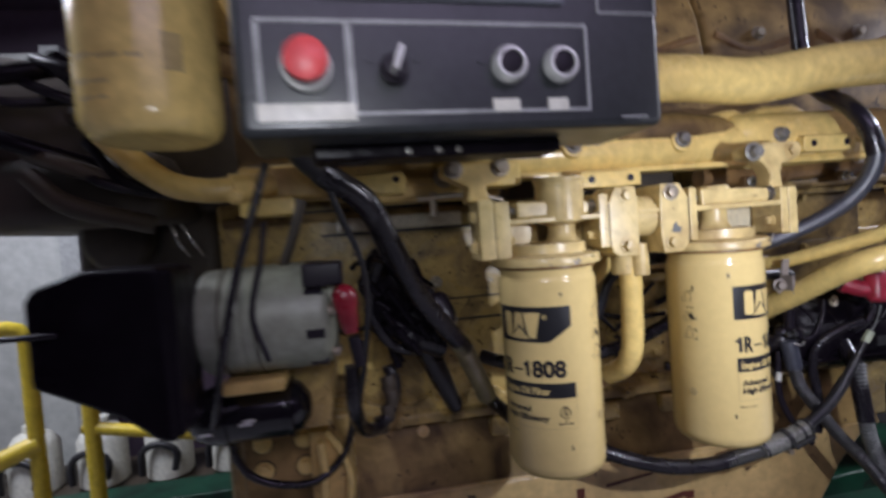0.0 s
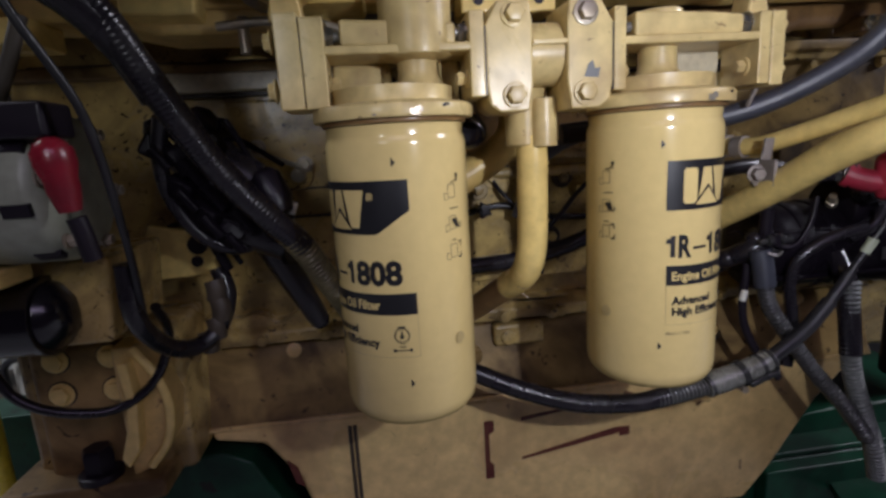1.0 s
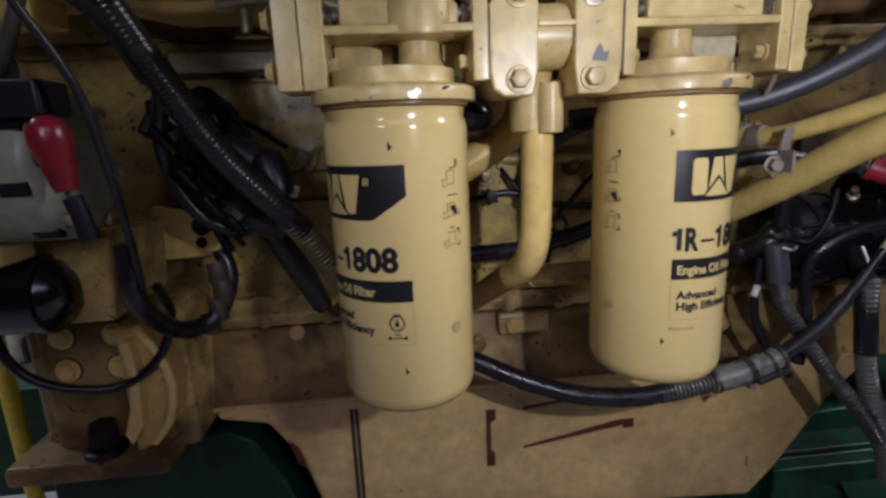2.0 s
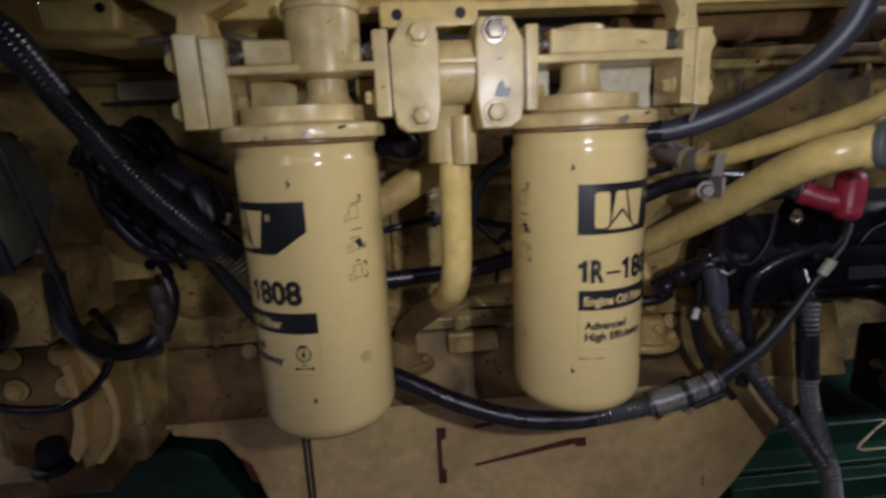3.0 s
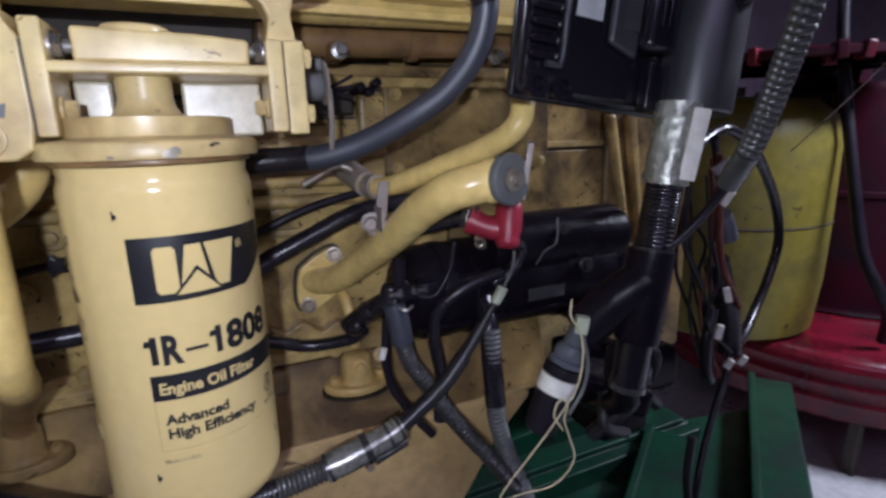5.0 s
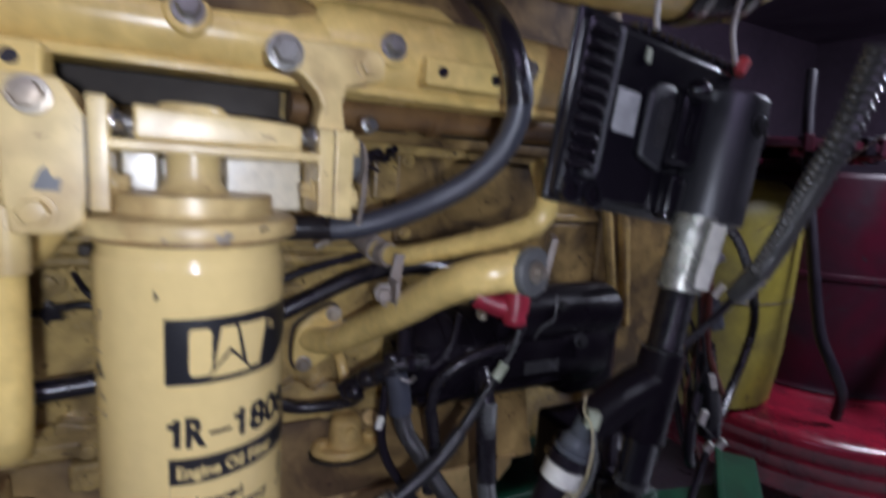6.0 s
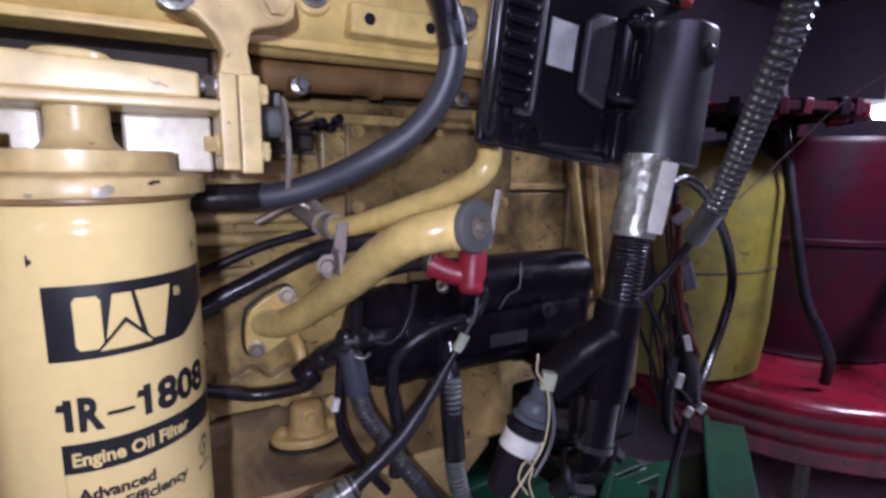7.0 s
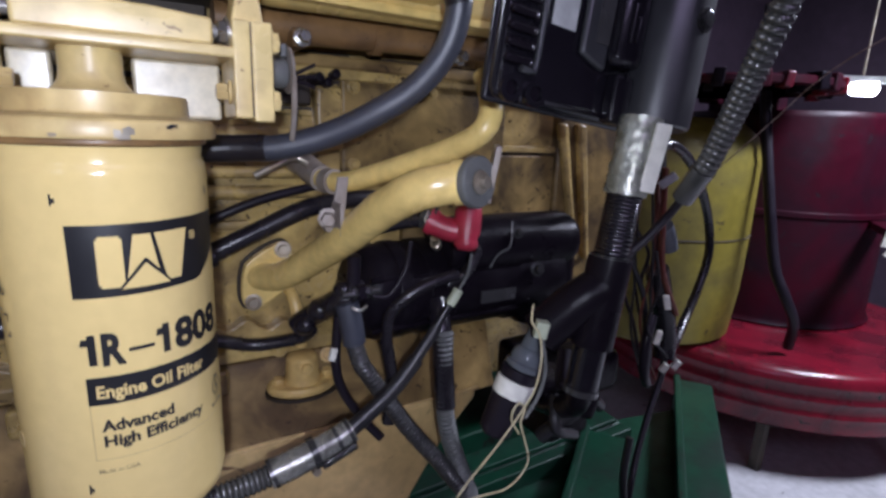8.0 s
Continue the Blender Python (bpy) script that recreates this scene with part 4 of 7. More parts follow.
# ---- pipes and hoses right of the filters ----
def simple_tube(name, points, r, mat, label, category, **more):
    ob = part(name, tube(points, r, **more), mat)
    return tagged(ob, label, category)


def grey_hose():
    h = thing("rubber_hose", (0.70, 0.757, 1.236), "smooth grey-black rubber hose bending upwards", "hose")
    part("hose", tube([(0.50, 0.80, 1.225), (0.60, 0.785, 1.232), (0.655, 0.775, 1.2335), (0.70, 0.757, 1.236), (0.745, 0.735, 1.251), (0.785, 0.708, 1.2745), (0.818, 0.69, 1.30), (0.839, 0.672, 1.334), (0.845, 0.661, 1.375), (0.836, 0.665, 1.415), (0.828, 0.688, 1.455), (0.826, 0.738, 1.495), (0.83, 0.77, 1.54), (0.835, 0.785, 1.62), (0.84, 0.80, 1.75)], 0.0128, seg=20), "greyhose", h)
    part("black_sleeve", tube([(0.50, 0.80, 1.225), (0.60, 0.785, 1.232), (0.655, 0.775, 1.2335), (0.688, 0.762, 1.2353)], 0.0134, seg=20), "rubber", h)
    part("black_sleeve", tube([(0.8452, 0.661, 1.373), (0.836, 0.665, 1.415), (0.828, 0.688, 1.455), (0.826, 0.738, 1.495), (0.83, 0.77, 1.54), (0.835, 0.785, 1.62), (0.84, 0.80, 1.75)], 0.0136, seg=20), "rubber", h)
    return h


grey_hose()


def fuel_tube():
    t = thing("return_tube", (0.82, 0.78, 1.19), "bent yellow steel tube with a weathered elbow and clamp", "pipe")
    part("tube", tube([(0.772, 0.865, 1.196), (0.776, 0.835, 1.1935), (0.790, 0.80, 1.1965), (0.812, 0.755, 1.211), (0.832, 0.712, 1.2265), (0.852, 0.668, 1.243), (0.866, 0.64, 1.261), (0.877, 0.645, 1.285), (0.885, 0.67, 1.315)], 0.0120, 0.008, 18), "clean", t)
    e = part("elbow", tube([(0.762, 0.94, 1.212), (0.765, 0.905, 1.209), (0.771, 0.875, 1.199), (0.774, 0.852, 1.1945)], 0.0165, 0.008, 16), "clipsteel", t, "weathered grey elbow")
    part("lever", tube([(0.758, 0.87, 1.212), (0.741, 0.86, 1.219), (0.731, 0.86, 1.216), (0.694, 0.86, 1.198)], 0.0045, 0.008, 8), "dull", e)
    c = part("clamp", rod((0.774, 0.838, 1.1935), (0.779, 0.823, 1.1935), 0.0155, 20), "clipsteel", t, "grey steel clip")
    part("strap", extrude_poly([(0.764, 1.205), (0.776, 1.205), (0.772, 1.170), (0.768, 1.148), (0.752, 1.143), (0.744, 1.152), (0.746, 1.166), (0.758, 1.172)], "y", 0.765, 0.770, 0.001), "clipsteel", c)
    part("strap", box(0.757, 0.7615, 0.740, 0.768, 1.144, 1.178, 0.001), "clipsteel", c)
    part("bolt", bolt((0.752, 0.765, 1.160), (-0.35, -1, 0), 0.0085, 0.014), "clipsteel", c)
    return t


fuel_tube()


def oil_tube():
    t = thing("oil_transfer_tube", (0.75, 0.78, 1.0), "thick yellow tube on an oval flange, ending in a rubber mount", "pipe")
    part("tube", tube([(0.706, 0.945, 1.052), (0.730, 0.90, 1.060), (0.758, 0.83, 1.100), (0.774, 0.755, 1.142), (0.784, 0.69, 1.180), (0.796, 0.645, 1.203), (0.815, 0.630, 1.210), (0.832, 0.626, 1.213)], 0.0192, 0.007, 22), "clean", t)
    oval = []
    for i in range(36):
        a = 2 * math.pi * i / 36
        u, v = 0.052 * math.cos(a), 0.034 * math.sin(a) * (1 - 0.35 * abs(math.cos(a)))
        oval.append((0.7195 + u * 0.53 - v * 0.85, 1.053 + u * 0.85 + v * 0.53))
    f = part("flange", extrude_poly(oval, "y", 0.930, 0.944, 0.003), "clean", t)
    part("gasket", extrude_poly([(0.7195 + (u - 0.7195) * 1.07 - 0.001, 1.053 + (v - 1.053) * 1.06) for u, v in oval], "y", 0.943, 0.953, 0.0), "seam", f)
    for x, z in ((0.741, 1.089), (0.699, 1.018)):
        part("bolt", bolt((x, 0.930, z), (-0.15, -1, 0.1), 0.0085, 0.011), "dull", f)
    m = part("rubber_mount", lathe([(0.0, 0.002), (0.023, 0.002), (0.0245, 0.004), (0.0245, 0.010), (0.023, 0.012), (0.014, 0.012), (0.012, 0.0105), (0.0, 0.0105)], (0.8395, 0.6195, 1.2138), (0.30, -0.95, 0.06), 32), "conduitlight", t, "round grey rubber mount")
    part("washer", lathe([(0.0, 0), (0.011, 0), (0.011, 0.002), (0.006, 0.003), (0.006, 0.009), (0.0, 0.009)], (0.8425, 0.608, 1.2145), (0.30, -0.95, 0.06), 20), "dull", m)
    part("joint_ring", rod((0.826, 0.630, 1.2115), (0.837, 0.622, 1.2135), 0.0215, 24, 0.002), "clean", t)
    part("support_tab", box(-0.003, 0.003, -0.011, 0.011, -0.027, 0.027, 0.001, pose(0.866, 0.622, 1.221, 6, 8, -28)), "clipsteel", t, "bare steel tab")
    return t


oil_tube()

simple_tube("fuel_line", [(0.60, 0.90, 1.075), (0.64, 0.90, 1.095), (0.705, 0.90, 1.124), (0.774, 0.90, 1.152), (0.85, 0.905, 1.16), (0.92, 0.92, 1.15)], 0.0125, "rubber", "black rubber line running along the block", "hose")
simple_tube("sensor_cable", [(0.61, 0.925, 1.12), (0.646, 0.92, 1.136), (0.712, 0.92, 1.161), (0.79, 0.925, 1.178)], 0.006, "black", "thin black cable along the block", "cable")
for z, y, r in ((1.196, 0.935, 0.008), (1.170, 0.932, 0.009)):
    simple_tube("fuel_pipe", [(0.35, y, z + 0.004), (0.56, y, z + 0.002), (0.70, y, z), (0.80, y, z - 0.002)], r, "block", "thin oil-stained yellow pipe along the block", "pipe")
simple_tube("fuel_line", [(0.23, 0.90, 1.060), (0.26, 0.875, 1.052), (0.29, 0.862, 1.047), (0.33, 0.86, 1.043), (0.40, 0.87, 1.044), (0.47, 0.88, 1.046), (0.54, 0.885, 1.060), (0.60, 0.89, 1.080), (0.65, 0.895, 1.096)], 0.0125, "rubber", "black rubber line running along the block", "hose")
simple_tube("fuel_line", [(0.466, 0.90, 1.11), (0.470, 0.885, 1.135), (0.475, 0.88, 1.158), (0.489, 0.88, 1.183), (0.511, 0.88, 1.200), (0.540, 0.878, 1.216), (0.58, 0.87, 1.226), (0.62, 0.86, 1.228)], 0.0085, "greyhose", "thin grey hose behind the filters", "hose")


def block_clutter():
    c = thing("sensor_leads", (0.45, 0.92, 1.14), "thin dark sensor leads with a star knob on the block", "wiring")
    part("cable", tube([(0.30, 0.918, 1.100), (0.345, 0.915, 1.107), (0.375, 0.918, 1.113), (0.417, 0.918, 1.120), (0.45, 0.918, 1.124), (0.508, 0.915, 1.105), (0.57, 0.912, 1.099), (0.62, 0.915, 1.10)], 0.0052, 0.008, 10), "rubber", c)
    star = [(0.417 + (0.015 if k % 2 else 0.0085) * math.cos(math.pi * k / 5), 1.120 + (0.015 if k % 2 else 0.0085) * math.sin(math.pi * k / 5)) for k in range(10)]
    part("star_knob", extrude_poly(star, "y", 0.903, 0.918, 0.002), "rubber", c, "black star knob")
    for pts, r in (([(0.435, 0.926, 1.164), (0.443, 0.918, 1.150), (0.452, 0.912, 1.138), (0.482, 0.908, 1.104), (0.511, 0.914, 1.074)], 0.0034), ([(0.60, 0.915, 1.165), (0.566, 0.912, 1.136), (0.540, 0.908, 1.108), (0.511, 0.912, 1.078)], 0.0042), ([(0.523, 0.92, 1.040), (0.514, 0.912, 1.036), (0.508, 0.912, 1.026), (0.507, 0.915, 1.010)], 0.0032), ([(0.515, 0.918, 1.035), (0.527, 0.914, 1.042), (0.537, 0.916, 1.036)], 0.0036)):
        part("lead", tube(pts, r, 0.006, 8), "black", c)
    for x, z, m in ((0.435, 1.164, "block"), (0.511, 1.074, "block")):
        part("eyelet", lathe([(0.006, 0), (0.0125, 0), (0.0125, 0.004), (0.006, 0.004), (0.006, 0)], (x, 0.932, z), (0, -1, 0), 18), m, c)
        part("stud", bolt((x, 0.934, z), (0, -1, 0), 0.0055, 0.012, False), m, c)
    for x, z in ((0.413, 1.149), (0.550, 1.160), (0.529, 1.068), (0.372, 1.085), (0.585, 1.205)):
        b = part("cover_boss", lathe([(0.0, 0), (0.0165, 0), (0.0165, 0.005), (0.0150, 0.007), (0.0, 0.007)], (x, 0.938, z), (0, -1, 0), 22), "seam" if x in (0.529, 0.550) else "block", c)
        part("bolt", bolt((x, 0.931, z), (0, -1, 0), 0.0085, 0.009, False), "block", b)
    for x in (0.395, 0.45, 0.505):
        part("clip", box(x - 0.006, x + 0.006, 0.905, 0.95, 1.183, 1.196, 0.002), "darkbrown", c)
    return c


block_clutter()


# ---- starter, cables ----
def starter_motor():
    s = thing("starter_motor", (1.0, 0.87, 0.97), "black starter motor with solenoid on top", "starter motor")
    part("motor_body", lathe([(0.0, 0), (0.045, 0.0), (0.058, 0.008), (0.068, 0.03), (0.068, 0.25), (0.072, 0.255), (0.072, 0.34), (0.05, 0.36), (0.0, 0.36)], (0.81, 0.862, 1.035), (1, 0, 0), 36), "oilblack", s)
    part("solenoid", lathe([(0.0, 0), (0.04, 0.0), (0.046, 0.006), (0.046, 0.23), (0.04, 0.245), (0.0, 0.245)], (0.935, 0.838, 1.093), (1, 0, 0), 28), "oilblack", s)
    part("drive_end", box(1.08, 1.195, 0.81, 0.92, 0.955, 1.12, 0.02), "oilblack", s)
    part("name_plate", box(0.985, 1.048, 0.7915, 0.7935, 1.018, 1.036, 0.0), "conduitmid", s, "worn grey name plate")
    for x in (0.93, 0.96):
        part("terminal", lathe([(0.008, 0), (0.008, 0.012), (0.005, 0.013), (0.005, 0.03), (0.0, 0.03)], (x, 0.83, 1.10), (-0.5, -0.6, 0.5), 12), "dull", s)
    for z in (1.01, 1.065):
        part("through_bolt", bolt((0.8095, 0.83, z), (-1, 0, 0), 0.0065, 0.008), "gunmetal", s)
    part("end_cap", lathe([(0.0, 0), (0.028, 0), (0.030, 0.004), (0.030, 0.012), (0.0, 0.012)], (0.802, 0.862, 1.035), (1, 0, 0), 24), "oilblack", s)
    part("terminal_nut", bolt((0.955, 0.795, 1.115), (-0.2, -1, 0.3), 0.009, 0.014), "gunmetal", s)
    for z, y in ((1.068, 0.806), (1.0, 0.802)):
        part("tie_rod", rod((0.82, y, z), (1.06, y, z), 0.0045, 10), "oilblack", s)
    part("brush_cover", lathe([(0.0690, 0), (0.0705, 0.002), (0.0705, 0.040), (0.0690, 0.042)], (0.905, 0.862, 1.035), (1, 0, 0), 36), "oilblack", s)
    for x, y, z, r in ((0.940, 0.792, 1.118, 0.007), (0.972, 0.791, 1.100, 0.006), (1.046, 0.790, 1.118, 0.006), (0.898, 0.794, 1.058, 0.006), (1.085, 0.786, 1.060, 0.008)):
        part("terminal_nut", bolt((x, y + 0.004, z), (-0.35, -1, 0.2), r, r * 1.8), "gunmetal", s)
    for i in range(5):
        part("seam_bolt", bolt((1.076, 0.862 - 0.069 * math.cos(0.5 * i - 0.9), 1.035 + 0.069 * math.sin(0.5 * i - 0.9)), (-1, 0, 0), 0.0055, 0.007), "oilblack", s)
    part("link_strap", tube([(0.972, 0.789, 1.098), (0.960, 0.783, 1.082), (0.945, 0.784, 1.066), (0.925, 0.790, 1.055)], 0.0075, 0.006, 12), "rubber", s)
    part("band", lathe([(0.0685, 0), (0.070, 0.002), (0.070, 0.018), (0.0685, 0.02)], (0.86, 0.862, 1.035), (1, 0, 0), 36), "oilblack", s)
    return s


starter_motor()


def terminal_boot():
    b = thing("terminal_boot", (0.905, 0.73, 1.12), "red rubber tee-shaped terminal boot", "cable boot")
    bm = lathe([(0.0, 0), (0.011, 0.001), (0.0155, 0.006), (0.0168, 0.014), (0.0168, 0.038), (0.0135, 0.046), (0.0148, 0.050), (0.0148, 0.055), (0.011, 0.060), (0.0, 0.061)], (0.919, 0.736, 1.177), (-0.012, -0.013, -0.056), 22)
    tube([(0.912, 0.73, 1.140), (0.893, 0.742, 1.143), (0.878, 0.752, 1.150)], 0.0145, 0.006, 16, bm=bm)
    tube([(0.880, 0.751, 1.149), (0.873, 0.756, 1.153)], 0.0165, 0.003, 16, bm=bm)
    part("boot", bm, "terminal_red", b)
    part("nut", bolt((0.882, 0.753, 1.151), (-0.75, 0.55, 0.2), 0.013, 0.02), "gunmetal", b)
    part("clip_ring", tube([(0.869, 0.748, 1.166), (0.864, 0.746, 1.154), (0.868, 0.748, 1.142)], 0.0015, 0.003, 8), "steel", b)
    part("black_sleeve", tube([(0.868, 0.764, 1.154), (0.85, 0.78, 1.150), (0.82, 0.80, 1.14)], 0.011, 0.006, 14), "rubber", b)
    return b


terminal_boot()


def battery_cable():
    c = thing("battery_cable", (0.69, 0.735, 0.87), "black battery cable with ribbed sleeve and clamped joint", "cable")
    part("cable", tube([(0.232, 0.91, 0.985), (0.250, 0.86, 0.970), (0.283, 0.80, 0.951), (0.36, 0.772, 0.926), (0.425, 0.752, 0.900), (0.496, 0.74, 0.879), (0.57, 0.735, 0.872), (0.62, 0.735, 0.876)], 0.0125, seg=16, ribs=(0.0050, 0.0003)), "rubber", c, "", 80)
    part("ribbed_sleeve", tube([(0.60, 0.735, 0.873), (0.645, 0.735, 0.879), (0.69, 0.735, 0.8865)], 0.0130, seg=18, ribs=(0.0056, 0.0026)), "ribs", c, "", 80)
    j = part("joint_sleeve", tube([(0.672, 0.735, 0.884), (0.695, 0.735, 0.8885), (0.718, 0.735, 0.8945)], 0.0160, 0.006, 20), "sleevesteel", c, "oily steel cable sleeve")
    part("clamp", tube([(0.718, 0.735, 0.8945), (0.727, 0.735, 0.897)], 0.0185, 0.004, 18), "gunmetal", j)
    part("clamp_screw", rod((0.722, 0.722, 0.878), (0.722, 0.742, 0.876), 0.005, 10), "dull", j)
    part("taped_sleeve", tube([(0.724, 0.735, 0.896), (0.745, 0.736, 0.902), (0.768, 0.737, 0.911)], 0.0150, 0.006, 20), "sleevesteel", c)
    part("sleeve_lug", box(-0.022, 0.022, -0.004, 0.004, -0.004, 0.004, 0.002, pose(0.748, 0.722, 0.892, 0, -20, 0)), "gunmetal", c)
    for x, z in ((0.676, 0.8848), (0.750, 0.9040), (0.764, 0.9095)):
        part("sleeve_ring", tube([(x - 0.002, 0.735, z - 0.0007), (x + 0.002, 0.735, z + 0.0007)], 0.0168, 0.002, 20), "gunmetal", c)
    part("upper_cable", tube([(0.765, 0.737, 0.910), (0.795, 0.739, 0.928), (0.826, 0.741, 0.950), (0.846, 0.7425, 0.970), (0.856, 0.743, 0.981)], 0.0098, 0.007, 14), "conduit", c)
    part("cable_taper", tube([(0.850, 0.743, 0.974), (0.862, 0.7435, 0.989), (0.874, 0.744, 1.004), (0.884, 0.744, 1.019)], 0.0075, 0.006, 12), "conduit", c)
    part("cable_tip", tube([(0.880, 0.744, 1.013), (0.892, 0.744, 1.031), (0.902, 0.743, 1.046)], 0.0050, 0.006, 10), "conduit", c)
    part("crimp", tube([(0.901, 0.743, 1.045), (0.908, 0.742, 1.056), (0.912, 0.741, 1.064)], 0.0065, 0.004, 12), "plug", c)
    part("lead", tube([(0.911, 0.741, 1.062), (0.921, 0.736, 1.085), (0.920, 0.728, 1.112)], 0.0020, 0.006, 8), "conduitlight", c)
    return c


battery_cable()


def starter_wiring():
    w = thing("starter_wiring", (0.80, 0.78, 0.95), "black starter wiring with plugs and ribbed sleeves", "wiring")
    part("plug_boot", tube([(0.735, 0.85, 1.005), (0.757, 0.835, 1.025), (0.776, 0.80, 1.050), (0.79, 0.795, 1.055)], 0.014, 0.006, 14), "rubber", w)
    part("wing_nut", bolt((0.792, 0.785, 1.065), (0.3, -1, 0.1), 0.010, 0.016), "black", w)
    part("plug", tube([(0.780, 0.785, 1.052), (0.784, 0.782, 1.03), (0.788, 0.78, 1.0)], 0.0145, 0.006, 16), "greyhose", w)
    part("ribbed_sleeve", tube([(0.788, 0.78, 1.0), (0.797, 0.78, 0.97), (0.812, 0.778, 0.945), (0.855, 0.76, 0.875), (0.896, 0.742, 0.82), (0.93, 0.735, 0.77)], 0.0115, seg=16, ribs=(0.0055, 0.0024)), "conduitmid", w, "", 80)
    part("ribbed_sleeve", tube([(0.909, 0.765, 1.0), (0.907, 0.76, 0.951), (0.909, 0.75, 0.871), (0.929, 0.742, 0.80), (0.946, 0.74, 0.755), (0.96, 0.74, 0.70)], 0.0130, seg=16, ribs=(0.0058, 0.0026)), "conduitlight", w, "", 80)
    part("sleeve_top", tube([(0.915, 0.80, 1.03), (0.909, 0.772, 0.995), (0.907, 0.760, 0.945), (0.908, 0.753, 0.893)], 0.0140, 0.007, 14), "rubber", w)
    part("loop_cable", tube([(0.60, 0.89, 1.0), (0.645, 0.88, 0.990), (0.689, 0.878, 0.977), (0.742, 0.86, 0.984), (0.755, 0.845, 1.0)], 0.0085, 0.007, 12), "rubber", w)
    part("wire", tube([(0.775, 0.80, 1.03), (0.771, 0.80, 0.969), (0.779, 0.80, 0.929), (0.806, 0.80, 0.881), (0.83, 0.79, 0.85)], 0.006, 0.007, 10), "black", w)
    part("wire", tube([(0.80, 0.80, 1.06), (0.835, 0.79, 1.05), (0.86, 0.79, 1.08), (0.868, 0.79, 1.12)], 0.0035, 0.007, 8), "black", w)
    part("wire", tube([(0.835, 0.79, 0.99), (0.84, 0.785, 1.03), (0.875, 0.775, 1.06), (0.93, 0.77, 1.075)], 0.008, 0.007, 10), "rubber", w)
    part("wire", tube([(0.835, 0.79, 0.99), (0.845, 0.79, 0.93), (0.84, 0.79, 0.87)], 0.009, 0.007, 10), "rubber", w)
    part("wire", tube([(1.0, 0.795, 1.07), (1.01, 0.79, 1.09), (1.03, 0.79, 1.10), (1.035, 0.795, 1.135)], 0.0010, 0.007, 6), "conduitlight", w)
    for x, y, z, s in ((0.752, 0.832, 1.03, 0.014), (0.775, 0.805, 1.062, 0.012), (0.738, 0.845, 1.008, 0.013)):
        part("boot_lump", lathe([(0.0, 0), (s * 0.7, 0.001), (s, s * 0.5), (s * 0.9, s * 1.3), (s * 0.5, s * 1.7), (0.0, s * 1.75)], (x, y, z), (0.4, -0.7, 0.2), 14), "rubber", w)
    part("stud_post", rod((0.790, 0.790, 1.062), (0.790, 0.786, 1.110), 0.0085, 14, 0.002), "black", w)
    part("cross_stud", rod((0.772, 0.778, 1.064), (0.818, 0.772, 1.067), 0.0045, 10, 0.001), "gunmetal", w)
    for x in (0.782, 0.800):
        part("stud_nut", bolt((x, 0.776, 1.0655), (1, -0.12, 0.05), 0.0085, 0.008, False), "gunmetal", w)
    part("clip_ring", tube([(0.781, 0.770, 1.050), (0.790, 0.764, 1.047), (0.799, 0.767, 1.051)], 0.0022, 0.003, 8), "steel", w)
    part("white_clip", box(-0.004, 0.004, -0.003, 0.003, -0.008, 0.008, 0.001, pose(0.764, 0.79, 0.985, 0, 15, 0)), "white", w)
    return w


starter_wiring()


